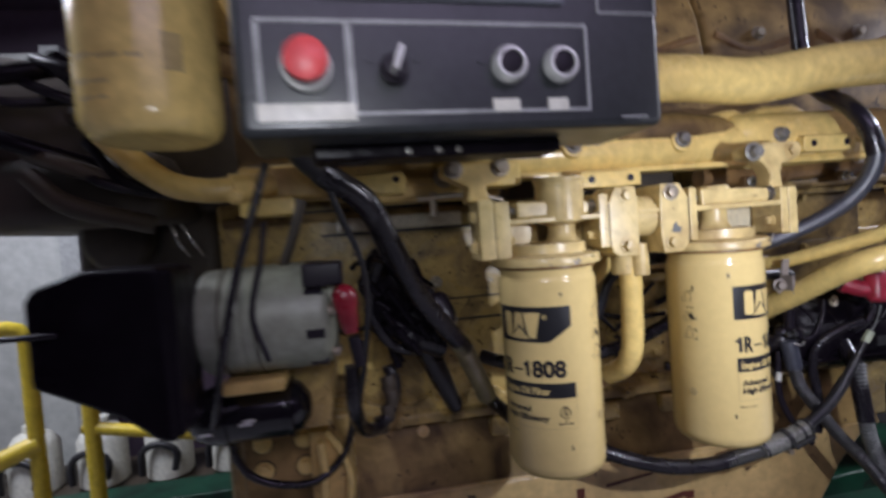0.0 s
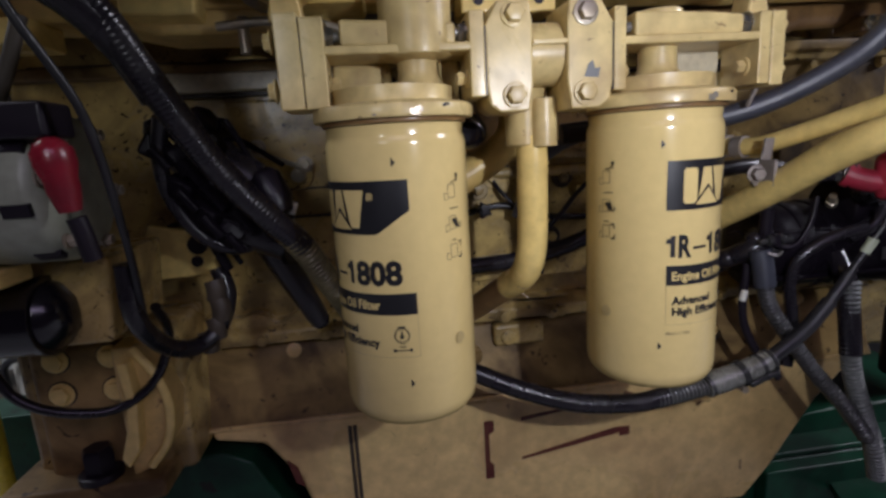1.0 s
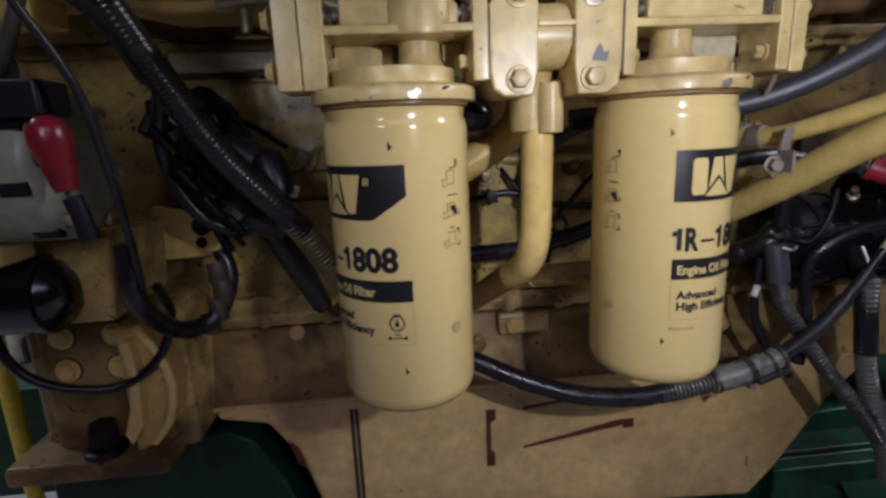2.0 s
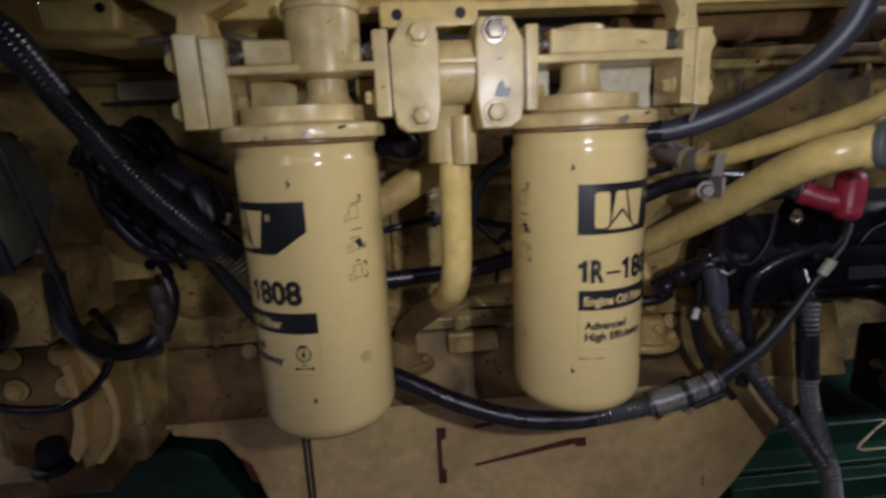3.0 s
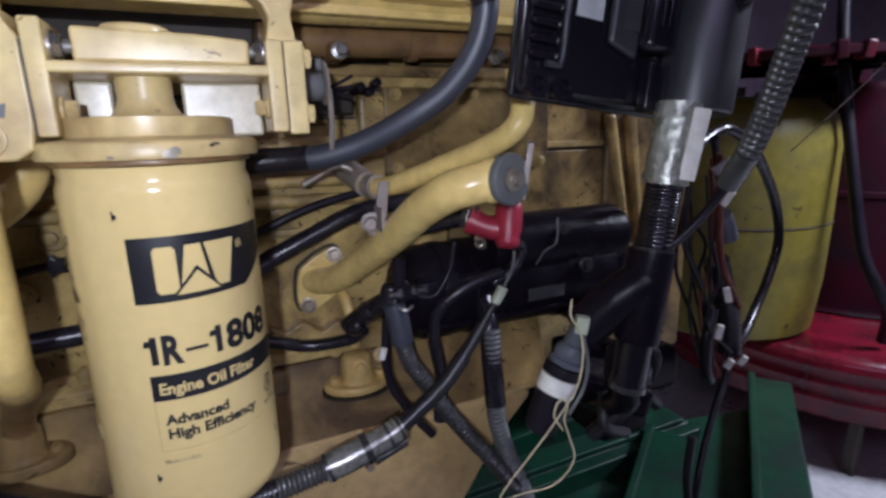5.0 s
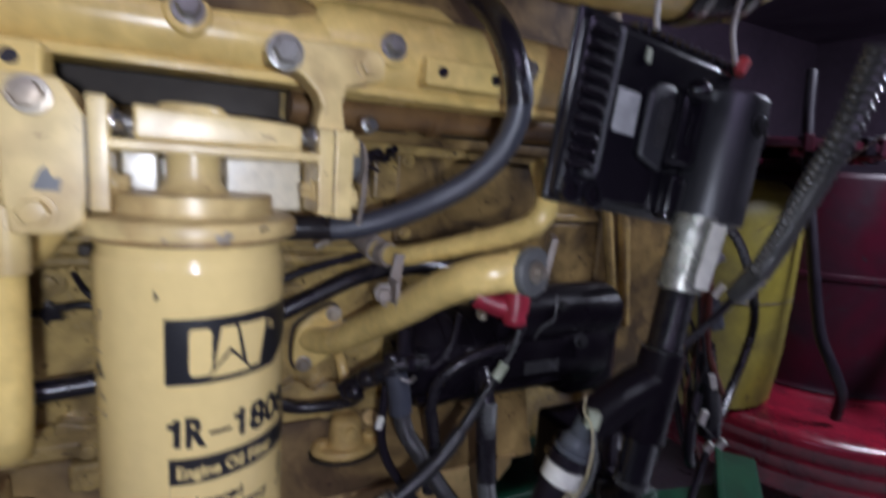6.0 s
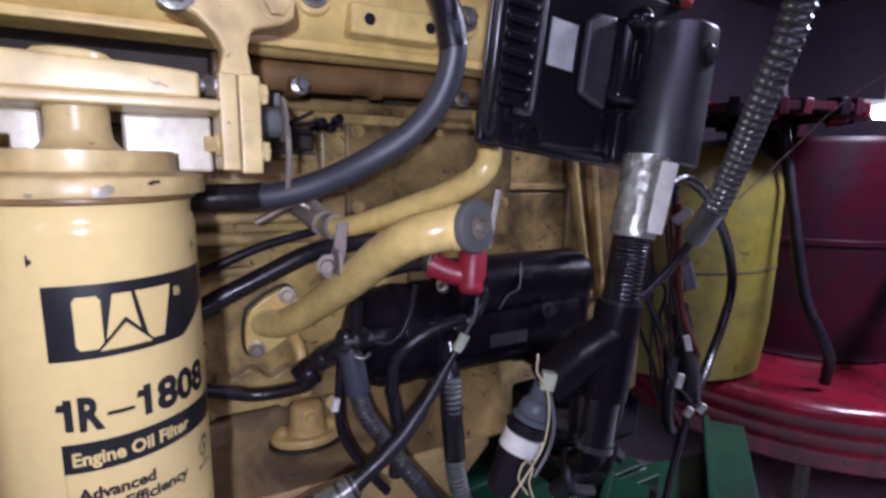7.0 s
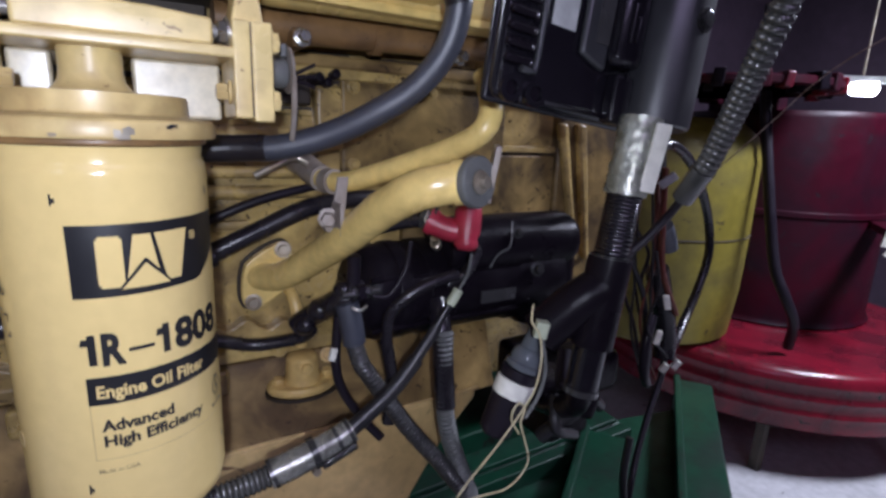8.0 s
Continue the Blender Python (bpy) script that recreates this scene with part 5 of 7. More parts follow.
# ---- control module on its post ----
def control_module():
    c = thing("control_module", (0.94, 0.60, 1.27), "glossy black finned electronic control box on a pipe post", "control box")
    m = pose(0.935, 0.572, 1.356, 0, 7, 0)
    # local x to the right along the face, y away from the viewer
    body = part("body", box(-0.100, 0.100, 0.0, 0.024, -0.081, 0.078, 0.009, m), "ecm", c)
    part("rim", box(-0.103, 0.103, 0.010, 0.019, -0.084, 0.083, 0.004, m), "ecm", c)
    rim = [m @ Vector(q) for q in ((-0.082, -0.006, -0.056), (-0.071, -0.006, -0.056), (-0.067, -0.006, -0.050), (-0.0668, -0.006, 0.0), (-0.0672, -0.006, 0.068))]
    part("fin_frame", tube(rim, 0.0029, 0.006, 12), "ecmhousing", body)
    for i in range(10):
        z = -0.050 + i * 0.0123
        line = [(0.0, 0), (0.0020, 0.0004), (0.0033, 0.0018), (0.0037, 0.0040), (0.0037, 0.0265), (0.0033, 0.0287), (0.0020, 0.0301), (0.0, 0.0305)]
        part("fin", lathe(line, m @ Vector((-0.0995, -0.0045, z)), m.to_3x3() @ Vector((1, 0, 0)), 16), "oilblack", body)
        part("fin_tip", lathe([(0.0, 0), (0.0028, 0.0008), (0.0040, 0.003), (0.0028, 0.0052), (0.0, 0.006)], m @ Vector((-0.0765, -0.0050, z)), m.to_3x3() @ Vector((1, 0, 0)), 14), "rubber", body)
    for i in range(14):
        x = -0.040 + i * 0.0115
        part("top_fin", box(x - 0.0024, x + 0.0024, 0.002, 0.022, 0.076, 0.085, 0.001, m), "ecm", body)
    part("sticker", box(-0.0535, -0.0262, -0.0012, 0.0004, -0.0135, 0.0235, 0.0, m), "grey", body, "pale grey worn sticker")
    part("sticker", box(-0.007, 0.009, -0.0085, -0.0072, -0.018, 0.026, 0.0, m), "conduitmid", body, "dim dark sticker")
    out = m.to_3x3() @ Vector((0, -1, 0))
    for x in (-0.086, -0.060):
        part("mount_hole", lathe([(0.0062, 0), (0.011, 0), (0.0115, 0.003), (0.011, 0.005), (0.0062, 0.005), (0.0062, 0)], m @ Vector((x, 0.001, -0.072)), out, 22), "ecm", body)
        part("hole_shade", lathe([(0.0, 0), (0.006, 0), (0.006, 0.001), (0, 0.001)], m @ Vector((x, 0.0005, -0.072)), out, 16), "oilblack", body)
    for x, z0, z1 in ((-0.0965, -0.076, -0.060), (-0.074, -0.082, -0.064), (-0.049, -0.080, -0.070)):
        part("edge_bead", rod(m @ Vector((x, -0.001, z0)), m @ Vector((x, -0.001, z1)), 0.0014, 8), "ecm", body)
    plate = extrude_poly([(-0.020, -0.030), (0.012, -0.040), (0.012, 0.040), (-0.008, 0.038), (-0.020, 0.030)], "y", -0.0075, 0.001, 0.004)
    plate.transform(m)
    part("raised_plate", plate, "ecmhousing", c)
    # raised middle with beads, and the rounded connector housing
    mid = part("raised_block", box(0.010, 0.046, -0.020, 0.002, -0.034, 0.040, 0.009, m), "ecm", c)
    for x, y, z0, z1 in ((0.0118, -0.017, -0.020, 0.030), (0.0205, -0.0215, -0.014, 0.019), (0.028, -0.0215, -0.012, 0.010), (0.0268, -0.012, -0.070, -0.042), (0.034, -0.014, -0.046, -0.036), (0.033, -0.012, -0.072, -0.064)):
        part("bead", rod(m @ Vector((x, y, z0)), m @ Vector((x, y, z1)), 0.0017, 8, 0.0008), "ecm", mid)
    part("plug_dome", lathe([(0.010, 0), (0.0105, 0.004), (0.009, 0.010), (0.005, 0.014), (0.0, 0.015)], m @ Vector((0.021, -0.018, 0.036)), out, 22), "ecm", mid)
    part("foot_block", box(0.022, 0.046, -0.014, 0.002, -0.082, -0.038, 0.004, m), "ecm", c)
    housing = bmesh.new()
    box(0.046, 0.118, -0.045, 0.030, -0.078, 0.046, bm=housing)
    corner = [e for e in housing.edges if abs(e.verts[0].co.y + 0.045) < 1e-4 and abs(e.verts[1].co.y + 0.045) < 1e-4 and abs(e.verts[0].co.x - e.verts[1].co.x) < 1e-4]
    bmesh.ops.bevel(housing, geom=corner, offset=0.034, segments=10, profile=0.5, affect="EDGES")
    bevelled(housing, 0.004, 2, 60)
    housing.transform(m)
    side = part("connector_housing", housing, "ecmhousing", c)
    part("bolt", bolt(m @ Vector((0.083, -0.045, 0.018)), out, 0.0082, 0.005), "gunmetal", side)
    part("red_cap", rod(m @ Vector((0.100, 0.0, 0.076)), m @ Vector((0.107, 0.0, 0.092)), 0.006, 12, 0.001), "button", c)
    part("earth_tag", box(-0.030, -0.024, -0.002, 0.0, 0.052, 0.064, 0.0005, m), "plug", c)
    return c


control_module()


def post():
    p = thing("pipe_post", (0.965, 0.56, 0.98), "black threaded pipe post wrapped in silver tape", "post")
    def at(z):
        return (0.9305 + 0.157 * (z - 1.0), 0.545, z)

    tape = tube([at(1.207), at(1.225), at(1.25), at(1.277)], 0.0192, 0.0035, 30)
    for v in tape.verts:
        away = Vector((v.co.x - at(v.co.z)[0], v.co.y - 0.545, 0)).normalized()
        v.co += away * (0.0016 * noise.noise(v.co * 130) + 0.0010 * noise.noise(Vector((v.co.x * 90, v.co.y * 90, v.co.z * 420))))
    part("taped_length", tape, "alu", p, "wrinkled silver tape", 80)
    part("tape_flap", box(-0.004, 0.010, -0.002, 0.002, -0.031, 0.030, 0.001, pose(at(1.24)[0] - 0.001, 0.5238, 1.243, 0, 9, -30)), "white", p)
    part("inner_pipe", tube([at(1.02), at(1.15), at(1.21)], 0.0150, 0.02, 24), "pipeblack", p)
    part("threaded_length", tube([at(1.150), at(1.18), at(1.212)], 0.0168, seg=28, ribs=(0.0035, 0.0011)), "ecm", p, "", 80)
    part("collar", tube([at(1.144), at(1.151)], 0.0190, 0.003, 28), "gunmetal", p)
    boot = tube([at(1.148), at(1.12), at(1.09), at(1.062)], 0.0208, 0.008, 24)
    tube([at(1.120), (0.928, 0.556, 1.103), (0.911, 0.567, 1.083), (0.899, 0.575, 1.068)], 0.0215, 0.006, 22, bm=boot)
    part("rubber_tee", boot, "oilblack", p)
    part("lower_pipe", tube([at(1.07), at(1.045), at(1.018)], 0.0160, 0.006, 26), "ecm", p)
    part("base_clamp", tube([at(1.019), at(1.013)], 0.0174, 0.003, 26), "gunmetal", p)
    part("foot", tube([at(1.016), (0.945, 0.565, 0.985), (0.99, 0.66, 0.93), (1.06, 0.80, 0.88)], 0.0125, 0.015, 18), "oilblack", p)
    part("bracket", box(-0.05, 0.06, -0.02, 0.05, -0.02, 0.02, 0.010, pose(1.00, 0.655, 0.945, 0, 12, -35)), "oilblack", p)
    part("bracket", box(1.07, 1.16, 0.72, 0.86, 0.80, 0.925, 0.012), "oilblack", p)
    rng = random.Random(31)
    for i in range(9):
        x, y, z = 0.955 + 0.022 * i, 0.60 + 0.017 * i, 0.965 - 0.004 * i + rng.uniform(-0.02, 0.02)
        part("short_hose", tube([(x, y, z + 0.03), (x + rng.uniform(-0.02, 0.03), y - 0.02, z + rng.uniform(-0.005, 0.02)), (x + rng.uniform(-0.03, 0.06), y + rng.uniform(-0.01, 0.02), z - rng.uniform(0.02, 0.06))], rng.choice((0.006, 0.009, 0.013)), 0.008, 10), rng.choice(("rubber", "conduit", "oilblack", "black")), p)
    return p


post()


def breather():
    b = thing("sensor_bulb", (0.885, 0.588, 0.97), "smoky plastic sensor bulb with white band and cream wires", "sensor")
    ax = (0.40, -0.06, 1)
    part("lower_cup", lathe([(0.0, 0), (0.012, 0), (0.0165, 0.005), (0.0185, 0.045), (0.0, 0.045)], (0.8630, 0.59, 0.962), ax, 28), "black", b)
    part("white_band", lathe([(0.0185, 0), (0.0196, 0.001), (0.0196, 0.0165), (0.0185, 0.0175)], (0.8795, 0.588, 1.002), ax, 32), "white", b)
    part("black_ring", lathe([(0.0185, 0), (0.0192, 0.001), (0.0192, 0.010), (0.018, 0.011)], (0.8863, 0.587, 1.019), ax, 32), "black", b)
    part("dome", lathe([(0.0165, 0), (0.0185, 0.002), (0.0185, 0.006), (0.0150, 0.0085), (0.0160, 0.012), (0.0145, 0.019), (0.0105, 0.024), (0.0, 0.026)], (0.8903, 0.586, 1.029), ax, 32), "clearcap", b)
    part("stem", lathe([(0.0105, 0), (0.0095, 0.020), (0.007, 0.030), (0.0, 0.032)], (0.8990, 0.5845, 1.051), (0.40, -0.08, 1), 18), "clearcap", b)
    part("plug", box(-0.006, 0.006, -0.005, 0.005, -0.008, 0.008, 0.001, pose(0.885, 0.557, 1.083, 0, 10, -30)), "plug", b)
    part("wire", tube([(0.872, 0.556, 1.11), (0.871, 0.555, 1.093), (0.880, 0.553, 1.08), (0.883, 0.551, 1.055), (0.877, 0.55, 1.027), (0.860, 0.549, 1.006), (0.837, 0.55, 0.980), (0.812, 0.558, 0.945)], 0.0009, 0.005, 8), "wire", b)
    part("wire", tube([(0.812, 0.558, 0.945), (0.800, 0.56, 0.925), (0.826, 0.56, 0.923), (0.854, 0.55, 0.930), (0.876, 0.55, 0.949), (0.870, 0.55, 0.975), (0.862, 0.549, 0.997), (0.866, 0.549, 1.010), (0.858, 0.55, 1.018), (0.852, 0.551, 1.003), (0.862, 0.55, 0.985)], 0.0009, 0.005, 8), "wire", b)
    part("wire", tube([(0.884, 0.553, 1.074), (0.890, 0.552, 1.045), (0.884, 0.551, 1.02), (0.868, 0.55, 1.0)], 0.0016, 0.005, 8), "conduitlight", b)
    return b


breather()


def conduit():
    c = thing("ribbed_conduit", (1.0, 0.52, 1.19), "dark ribbed flexible conduit hanging down to the post", "conduit")
    part("ribbed_hose", tube([(0.936, 0.405, 1.40), (0.944, 0.42, 1.350), (0.953, 0.434, 1.324), (0.974, 0.46, 1.283), (0.989, 0.482, 1.247), (0.996, 0.494, 1.231)], 0.0098, seg=20, ribs=(0.0056, 0.0020)), "ribs", c, "", 80)
    part("smooth_end", tube([(0.994, 0.490, 1.236), (1.000, 0.502, 1.222), (1.004, 0.514, 1.206)], 0.0102, 0.006, 16), "ribs", c)
    part("lead", tube([(1.004, 0.512, 1.209), (1.000, 0.526, 1.185), (0.985, 0.540, 1.158), (0.955, 0.56, 1.125)], 0.0040, 0.006, 10), "black", c)
    return c


conduit()


def side_harness():
    h = thing("side_harness", (1.29, 0.72, 0.70), "bundle of dark wires with grey plugs beside the post", "wiring")
    part("wire", tube([(1.22, 0.70, 1.24), (1.25, 0.715, 1.20), (1.262, 0.72, 1.11), (1.275, 0.72, 1.05)], 0.006, 0.008, 10), "black", h)
    part("brown_wire", tube([(1.225, 0.705, 1.20), (1.243, 0.712, 1.15), (1.255, 0.715, 1.06), (1.27, 0.718, 1.0)], 0.0032, 0.008, 8), "redmark", h)
    part("grey_plug", tube([(1.262, 0.712, 1.130), (1.274, 0.712, 1.112), (1.284, 0.712, 1.090)], 0.0155, 0.006, 14), "clearcap", h)
    part("taped_sleeve", tube([(1.268, 0.716, 1.06), (1.288, 0.718, 1.015), (1.312, 0.72, 0.965), (1.322, 0.72, 0.92), (1.322, 0.718, 0.895)], 0.0185, 0.008, 14), "rubber", h)
    part("thin_cable", tube([(1.322, 0.716, 0.90), (1.310, 0.71, 0.865), (1.277, 0.70, 0.815), (1.240, 0.685, 0.76), (1.212, 0.67, 0.715), (1.20, 0.665, 0.63)], 0.0055, 0.008, 8), "black", h)
    for x, z in ((1.332, 0.889), (1.300, 0.890)):
        part("white_tag", box(-0.005, 0.005, -0.004, 0.004, -0.008, 0.008, 0.001, pose(x, 0.70, z, 0, 30, -40)), "white", h)
    part("wire", tube([(1.25, 0.70, 0.99), (1.23, 0.69, 0.95), (1.235, 0.69, 0.90), (1.26, 0.70, 0.87)], 0.008, 0.008, 8), "black", h)
    part("wire", tube([(1.18, 0.66, 0.82), (1.17, 0.655, 0.76), (1.175, 0.65, 0.70), (1.18, 0.65, 0.63)], 0.006, 0.008, 8), "conduit", h)
    rng = random.Random(21)
    for i in range(9):
        x, y = 1.20 + rng.uniform(-0.02, 0.05), 0.68 + rng.uniform(-0.01, 0.05)
        z0, z1 = rng.uniform(1.10, 1.22), rng.uniform(0.86, 1.02)
        part("thin_wire", tube([(x, y, z0), (x + rng.uniform(-0.01, 0.04), y, (z0 * 2 + z1) / 3), (x + rng.uniform(0.0, 0.06), y, (z0 + z1 * 2) / 3), (x + rng.uniform(0.01, 0.08), y, z1)], rng.choice((0.0022, 0.003, 0.0045)), 0.01, 7), rng.choice(("black", "conduit", "rubber", "redmark", "black")), h)
    for x, z, a in ((1.225, 1.16, 30), (1.245, 1.02, -15), (1.235, 0.965, 10)):
        part("white_tag", box(-0.0045, 0.0045, -0.003, 0.003, -0.011, 0.011, 0.001, pose(x, 0.675, z, 0, a, -40)), "white", h)
    part("clip", box(-0.010, 0.016, -0.004, 0.004, -0.006, 0.006, 0.001, pose(1.225, 0.69, 1.20, 0, -40, -40)), "grey", h)
    part("junction_box", box(1.11, 1.22, 0.72, 0.80, 0.86, 0.93, 0.016), "oilblack", h)
    return h


side_harness()

simple_tube("loop_cable", [(1.24, 0.74, 1.23), (1.278, 0.75, 1.243), (1.32, 0.755, 1.25), (1.40, 0.775, 1.225), (1.483, 0.80, 1.176), (1.560, 0.82, 1.10), (1.578, 0.82, 1.03), (1.550, 0.815, 0.96), (1.50, 0.80, 0.912), (1.42, 0.765, 0.885), (1.335, 0.725, 0.895)], 0.0085, "rubber", "thick black cable in a loose loop", "cable")


# ---- skid, yellow tank, red frame ----
def skid():
    s = thing("skid_frame", (0.6, 1.2, 0.0), "green painted steel skid under the engine", "skid")
    part("side_rail", box(-0.30, 1.52, 0.93, 1.06, 0.28, 0.60, 0.006), "green", s)
    part("side_rail", box(-1.2, 1.52, 1.5, 1.63, 0.28, 0.60, 0.006), "green", s)
    part("lower_flange", box(-0.30, 1.52, 0.80, 1.10, 0.24, 0.28, 0.004), "green", s)
    for x in (-0.18, 0.4, 1.5):
        part("foot", box(x - 0.1, x + 0.1, 0.85, 1.6, 0.0, 0.24, 0.006), "green", s)
    part("mount_block", extrude_poly([(-0.28, 0.58), (0.10, 0.58), (0.07, 0.68), (0.03, 0.755), (-0.01, 0.775), (-0.28, 0.775)], "y", 0.90, 1.35, 0.006), "green", s)
    part("mount_block", extrude_poly([(0.93, 0.58), (1.45, 0.58), (1.45, 0.66), (1.12, 0.66), (1.06, 0.655), (0.97, 0.63)], "y", 0.98, 1.35, 0.006), "green", s)
    part("deck_plate", box(0.86, 1.5, 0.93, 1.30, 0.602, 0.614, 0.003), "green", s)
    # two braces that run out from the deck, level with it
    for x, y, wide, back in ((1.25, 0.757, 0.055, 0.22), (1.43, 0.662, 0.045, 0.50)):
        t = pose(x, y, 0, 0, 0, -54)
        part("brace", box(-wide, wide, -0.5, back, 0.50, 0.62, 0.006, t), "green", s)
        part("brace_flange", box(-wide - 0.006, -wide + 0.010, -0.5, back, 0.616, 0.632, 0.003, t), "green", s)
    part("deck_plate", extrude_poly([(0.85, 0.47), (1.03, 0.38), (1.80, 0.94), (1.50, 1.0), (1.10, 1.0)], "z", 0.545, 0.56, 0.0), "green", s)
    part("front_plate", box(0.92, 1.52, 0.90, 0.928, 0.29, 0.60, 0.004), "green", s)
    part("step_plate", box(-0.28, 1.5, 0.50, 0.93, 0.24, 0.27, 0.004), "green", s)
    return s


skid()


def yellow_tank():
    t = thing("yellow_tank", (2.53, 1.66, 0.45), "round mustard-yellow tank with a welded seam", "tank")
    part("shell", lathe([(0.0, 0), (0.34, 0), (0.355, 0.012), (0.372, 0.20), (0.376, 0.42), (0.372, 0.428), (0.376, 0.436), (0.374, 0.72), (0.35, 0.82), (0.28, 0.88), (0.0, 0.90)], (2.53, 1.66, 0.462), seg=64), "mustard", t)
    part("seam", lathe([(0.374, 0), (0.3795, 0.003), (0.374, 0.006)], (2.53, 1.66, 0.888), seg=64), "darkbrown", t)
    part("bung", lathe([(0.0, 0), (0.03, 0), (0.03, 0.03), (0.0, 0.03)], (2.40, 1.55, 1.355), seg=18), "darkbrown", t)
    return t


yellow_tank()
simple_tube("stay_wire", [(2.30, 1.264, 1.165), (2.30, 1.125, 1.313), (2.30, 0.985, 1.461), (2.30, 0.80, 1.58), (2.28, 0.4, 1.80), (2.25, 0.0, 2.05)], 0.002, "rust", "thin rusty stay wire slanting past the tank", "wire")


def red_machine():
    f = thing("red_drum_machine", (3.17, 1.50, 0.0), "dark red drum machine on a round ribbed glossy red base", "machine")
    bx, by, br = 3.17, 1.50, 0.76
    ribs = [(br - 0.05, 0.0), (br - 0.012, 0.0), (br, 0.010)]
    for z in (0.075, 0.135, 0.195):
        ribs += [(br, z - 0.018), (br + 0.007, z - 0.008), (br + 0.007, z + 0.004), (br, z + 0.012)]
    ribs += [(br, 0.222), (br - 0.02, 0.240), (br - 0.05, 0.240)]
    part("base_ring", lathe(ribs, (bx, by, 0.215), seg=72), "redpaint", f)
    part("base_top", lathe([(0.0, 0), (br - 0.04, 0), (br - 0.05, 0.016), (0.0, 0.016)], (bx, by, 0.438), seg=56), "grime", f)
    part("base_skirt", lathe([(0.0, 0), (0.20, 0), (0.20, 0.21), (0.0, 0.21)], (bx, by, 0.004), seg=56), "darkbrown", f)
    for a in (215, 262, 300, 40, 120):
        x, y = bx + (br - 0.05) * math.cos(radians(a)), by + (br - 0.05) * math.sin(radians(a))
        part("leg", box(x - 0.018, x + 0.018, y - 0.018, y + 0.018, 0.0, 0.216, 0.004), "darkbrown", f)
    # Drum red is grimy and darkened for the shade of the covered recess.
    part("drum", lathe([(0.0, 0), (0.47, 0), (0.485, 0.015), (0.47, 0.04), (0.47, 0.50), (0.478, 0.505), (0.478, 0.525), (0.47, 0.53), (0.47, 0.92), (0.45, 0.95), (0.0, 0.95)], (3.36, 1.60, 0.45), seg=64), "machine", f)
    rim = lathe([(0.355, 0), (0.385, 0.0), (0.392, 0.006), (0.392, 0.026), (0.385, 0.032), (0.355, 0.032), (0.355, 0)], (2.60, 1.48, 1.45), seg=64)
    part("round_rim", rim, "machine", f)
    # Red and dark pieces put the rim's lit and unlit stretches into colour.
    for a in (205, 228, 252, 275, 300, 322):
        x, y = 2.60 + 0.34 * math.cos(radians(a)), 1.48 + 0.34 * math.sin(radians(a))
        part("rim_lug", box(-0.022, 0.022, -0.016, 0.016, 0.0, 0.052, 0.004, pose(x, y, 1.425, 0, 0, a)), "redpaint" if a in (228, 275, 322) else "oilblack", f)
    rng = random.Random(4)
    for i in range(9):
        a = radians(198 + 15 * i + rng.uniform(-4, 4))
        x, y, s = 2.60 + 0.375 * math.cos(a), 1.48 + 0.375 * math.sin(a), rng.uniform(0.014, 0.026)
        part("rim_lump", box(-s, s, -0.025, 0.03, -0.012, rng.uniform(0.038, 0.05), 0.006, pose(x, y, 1.45, 0, rng.uniform(-8, 8), math.degrees(a) + 90)), ("redpaint", "oilblack", "machine")[i % 3], f)
    for y in (1.50, 1.72):
        part("rim_arm", box(2.85, 3.10, y - 0.02, y + 0.02, 1.43, 1.465, 0.004), "machine", f)
    part("arm_post", box(2.98, 3.06, 1.45, 1.77, 1.30, 1.47, 0.008), "machine", f)
    part("hanging_hose", tube([(2.60, 1.345, 1.75), (2.60, 1.325, 1.54), (2.60, 1.291, 1.355), (2.60, 1.247, 1.150), (2.60, 1.203, 0.957), (2.605, 1.163, 0.80), (2.62, 1.113, 0.695), (2.66, 1.09, 0.60), (2.70, 1.11, 0.49)], 0.019, 0.03, 14), "black", f, "black hose hanging down")
    turn = pose(2.62, 1.115, 0.0, 0, 0, -57.7)
    sign = extrude_poly([(0.288, 0.90), (0.296, 0.96), (0.31, 1.01), (0.42, 1.02), (0.42, 0.84), (0.33, 0.85), (0.30, 0.87), (0.32, 0.90)], "y", 0.193, 0.203)
    sign.transform(turn)
    part("white_plate", sign, "white", f, "white painted plate")
    part("plate_bracket", box(0.33, 0.40, 0.203, 0.62, 0.92, 0.95, 0.004, turn), "machine", f)
    return f


red_machine()


def far_lamp():
    l = thing("tube_lamp", (4.35, 1.70, 1.60), "bright white tube lamp in the distance", "lamp")
    part("tube", rod((4.29, 1.715, 1.60), (4.40, 1.635, 1.60), 0.042, 16, 0.012), "lampglow", l)
    part("housing", box(-0.15, 0.15, -0.03, 0.05, 0.03, 0.07, 0.005, pose(4.34, 1.69, 1.60, 0, 0, -35)), "grey", l)
    part("hanger", rod((4.34, 1.69, 1.67), (4.34, 1.69, 2.45), 0.008, 8), "dull", l)
    return l


far_lamp()
simple_tube("red_post", [(1.43, 0.99, 0.80), (1.428, 0.99, 1.0), (1.426, 0.99, 1.20)], 0.022, "redpaint", "red painted round post behind the starter", "post")


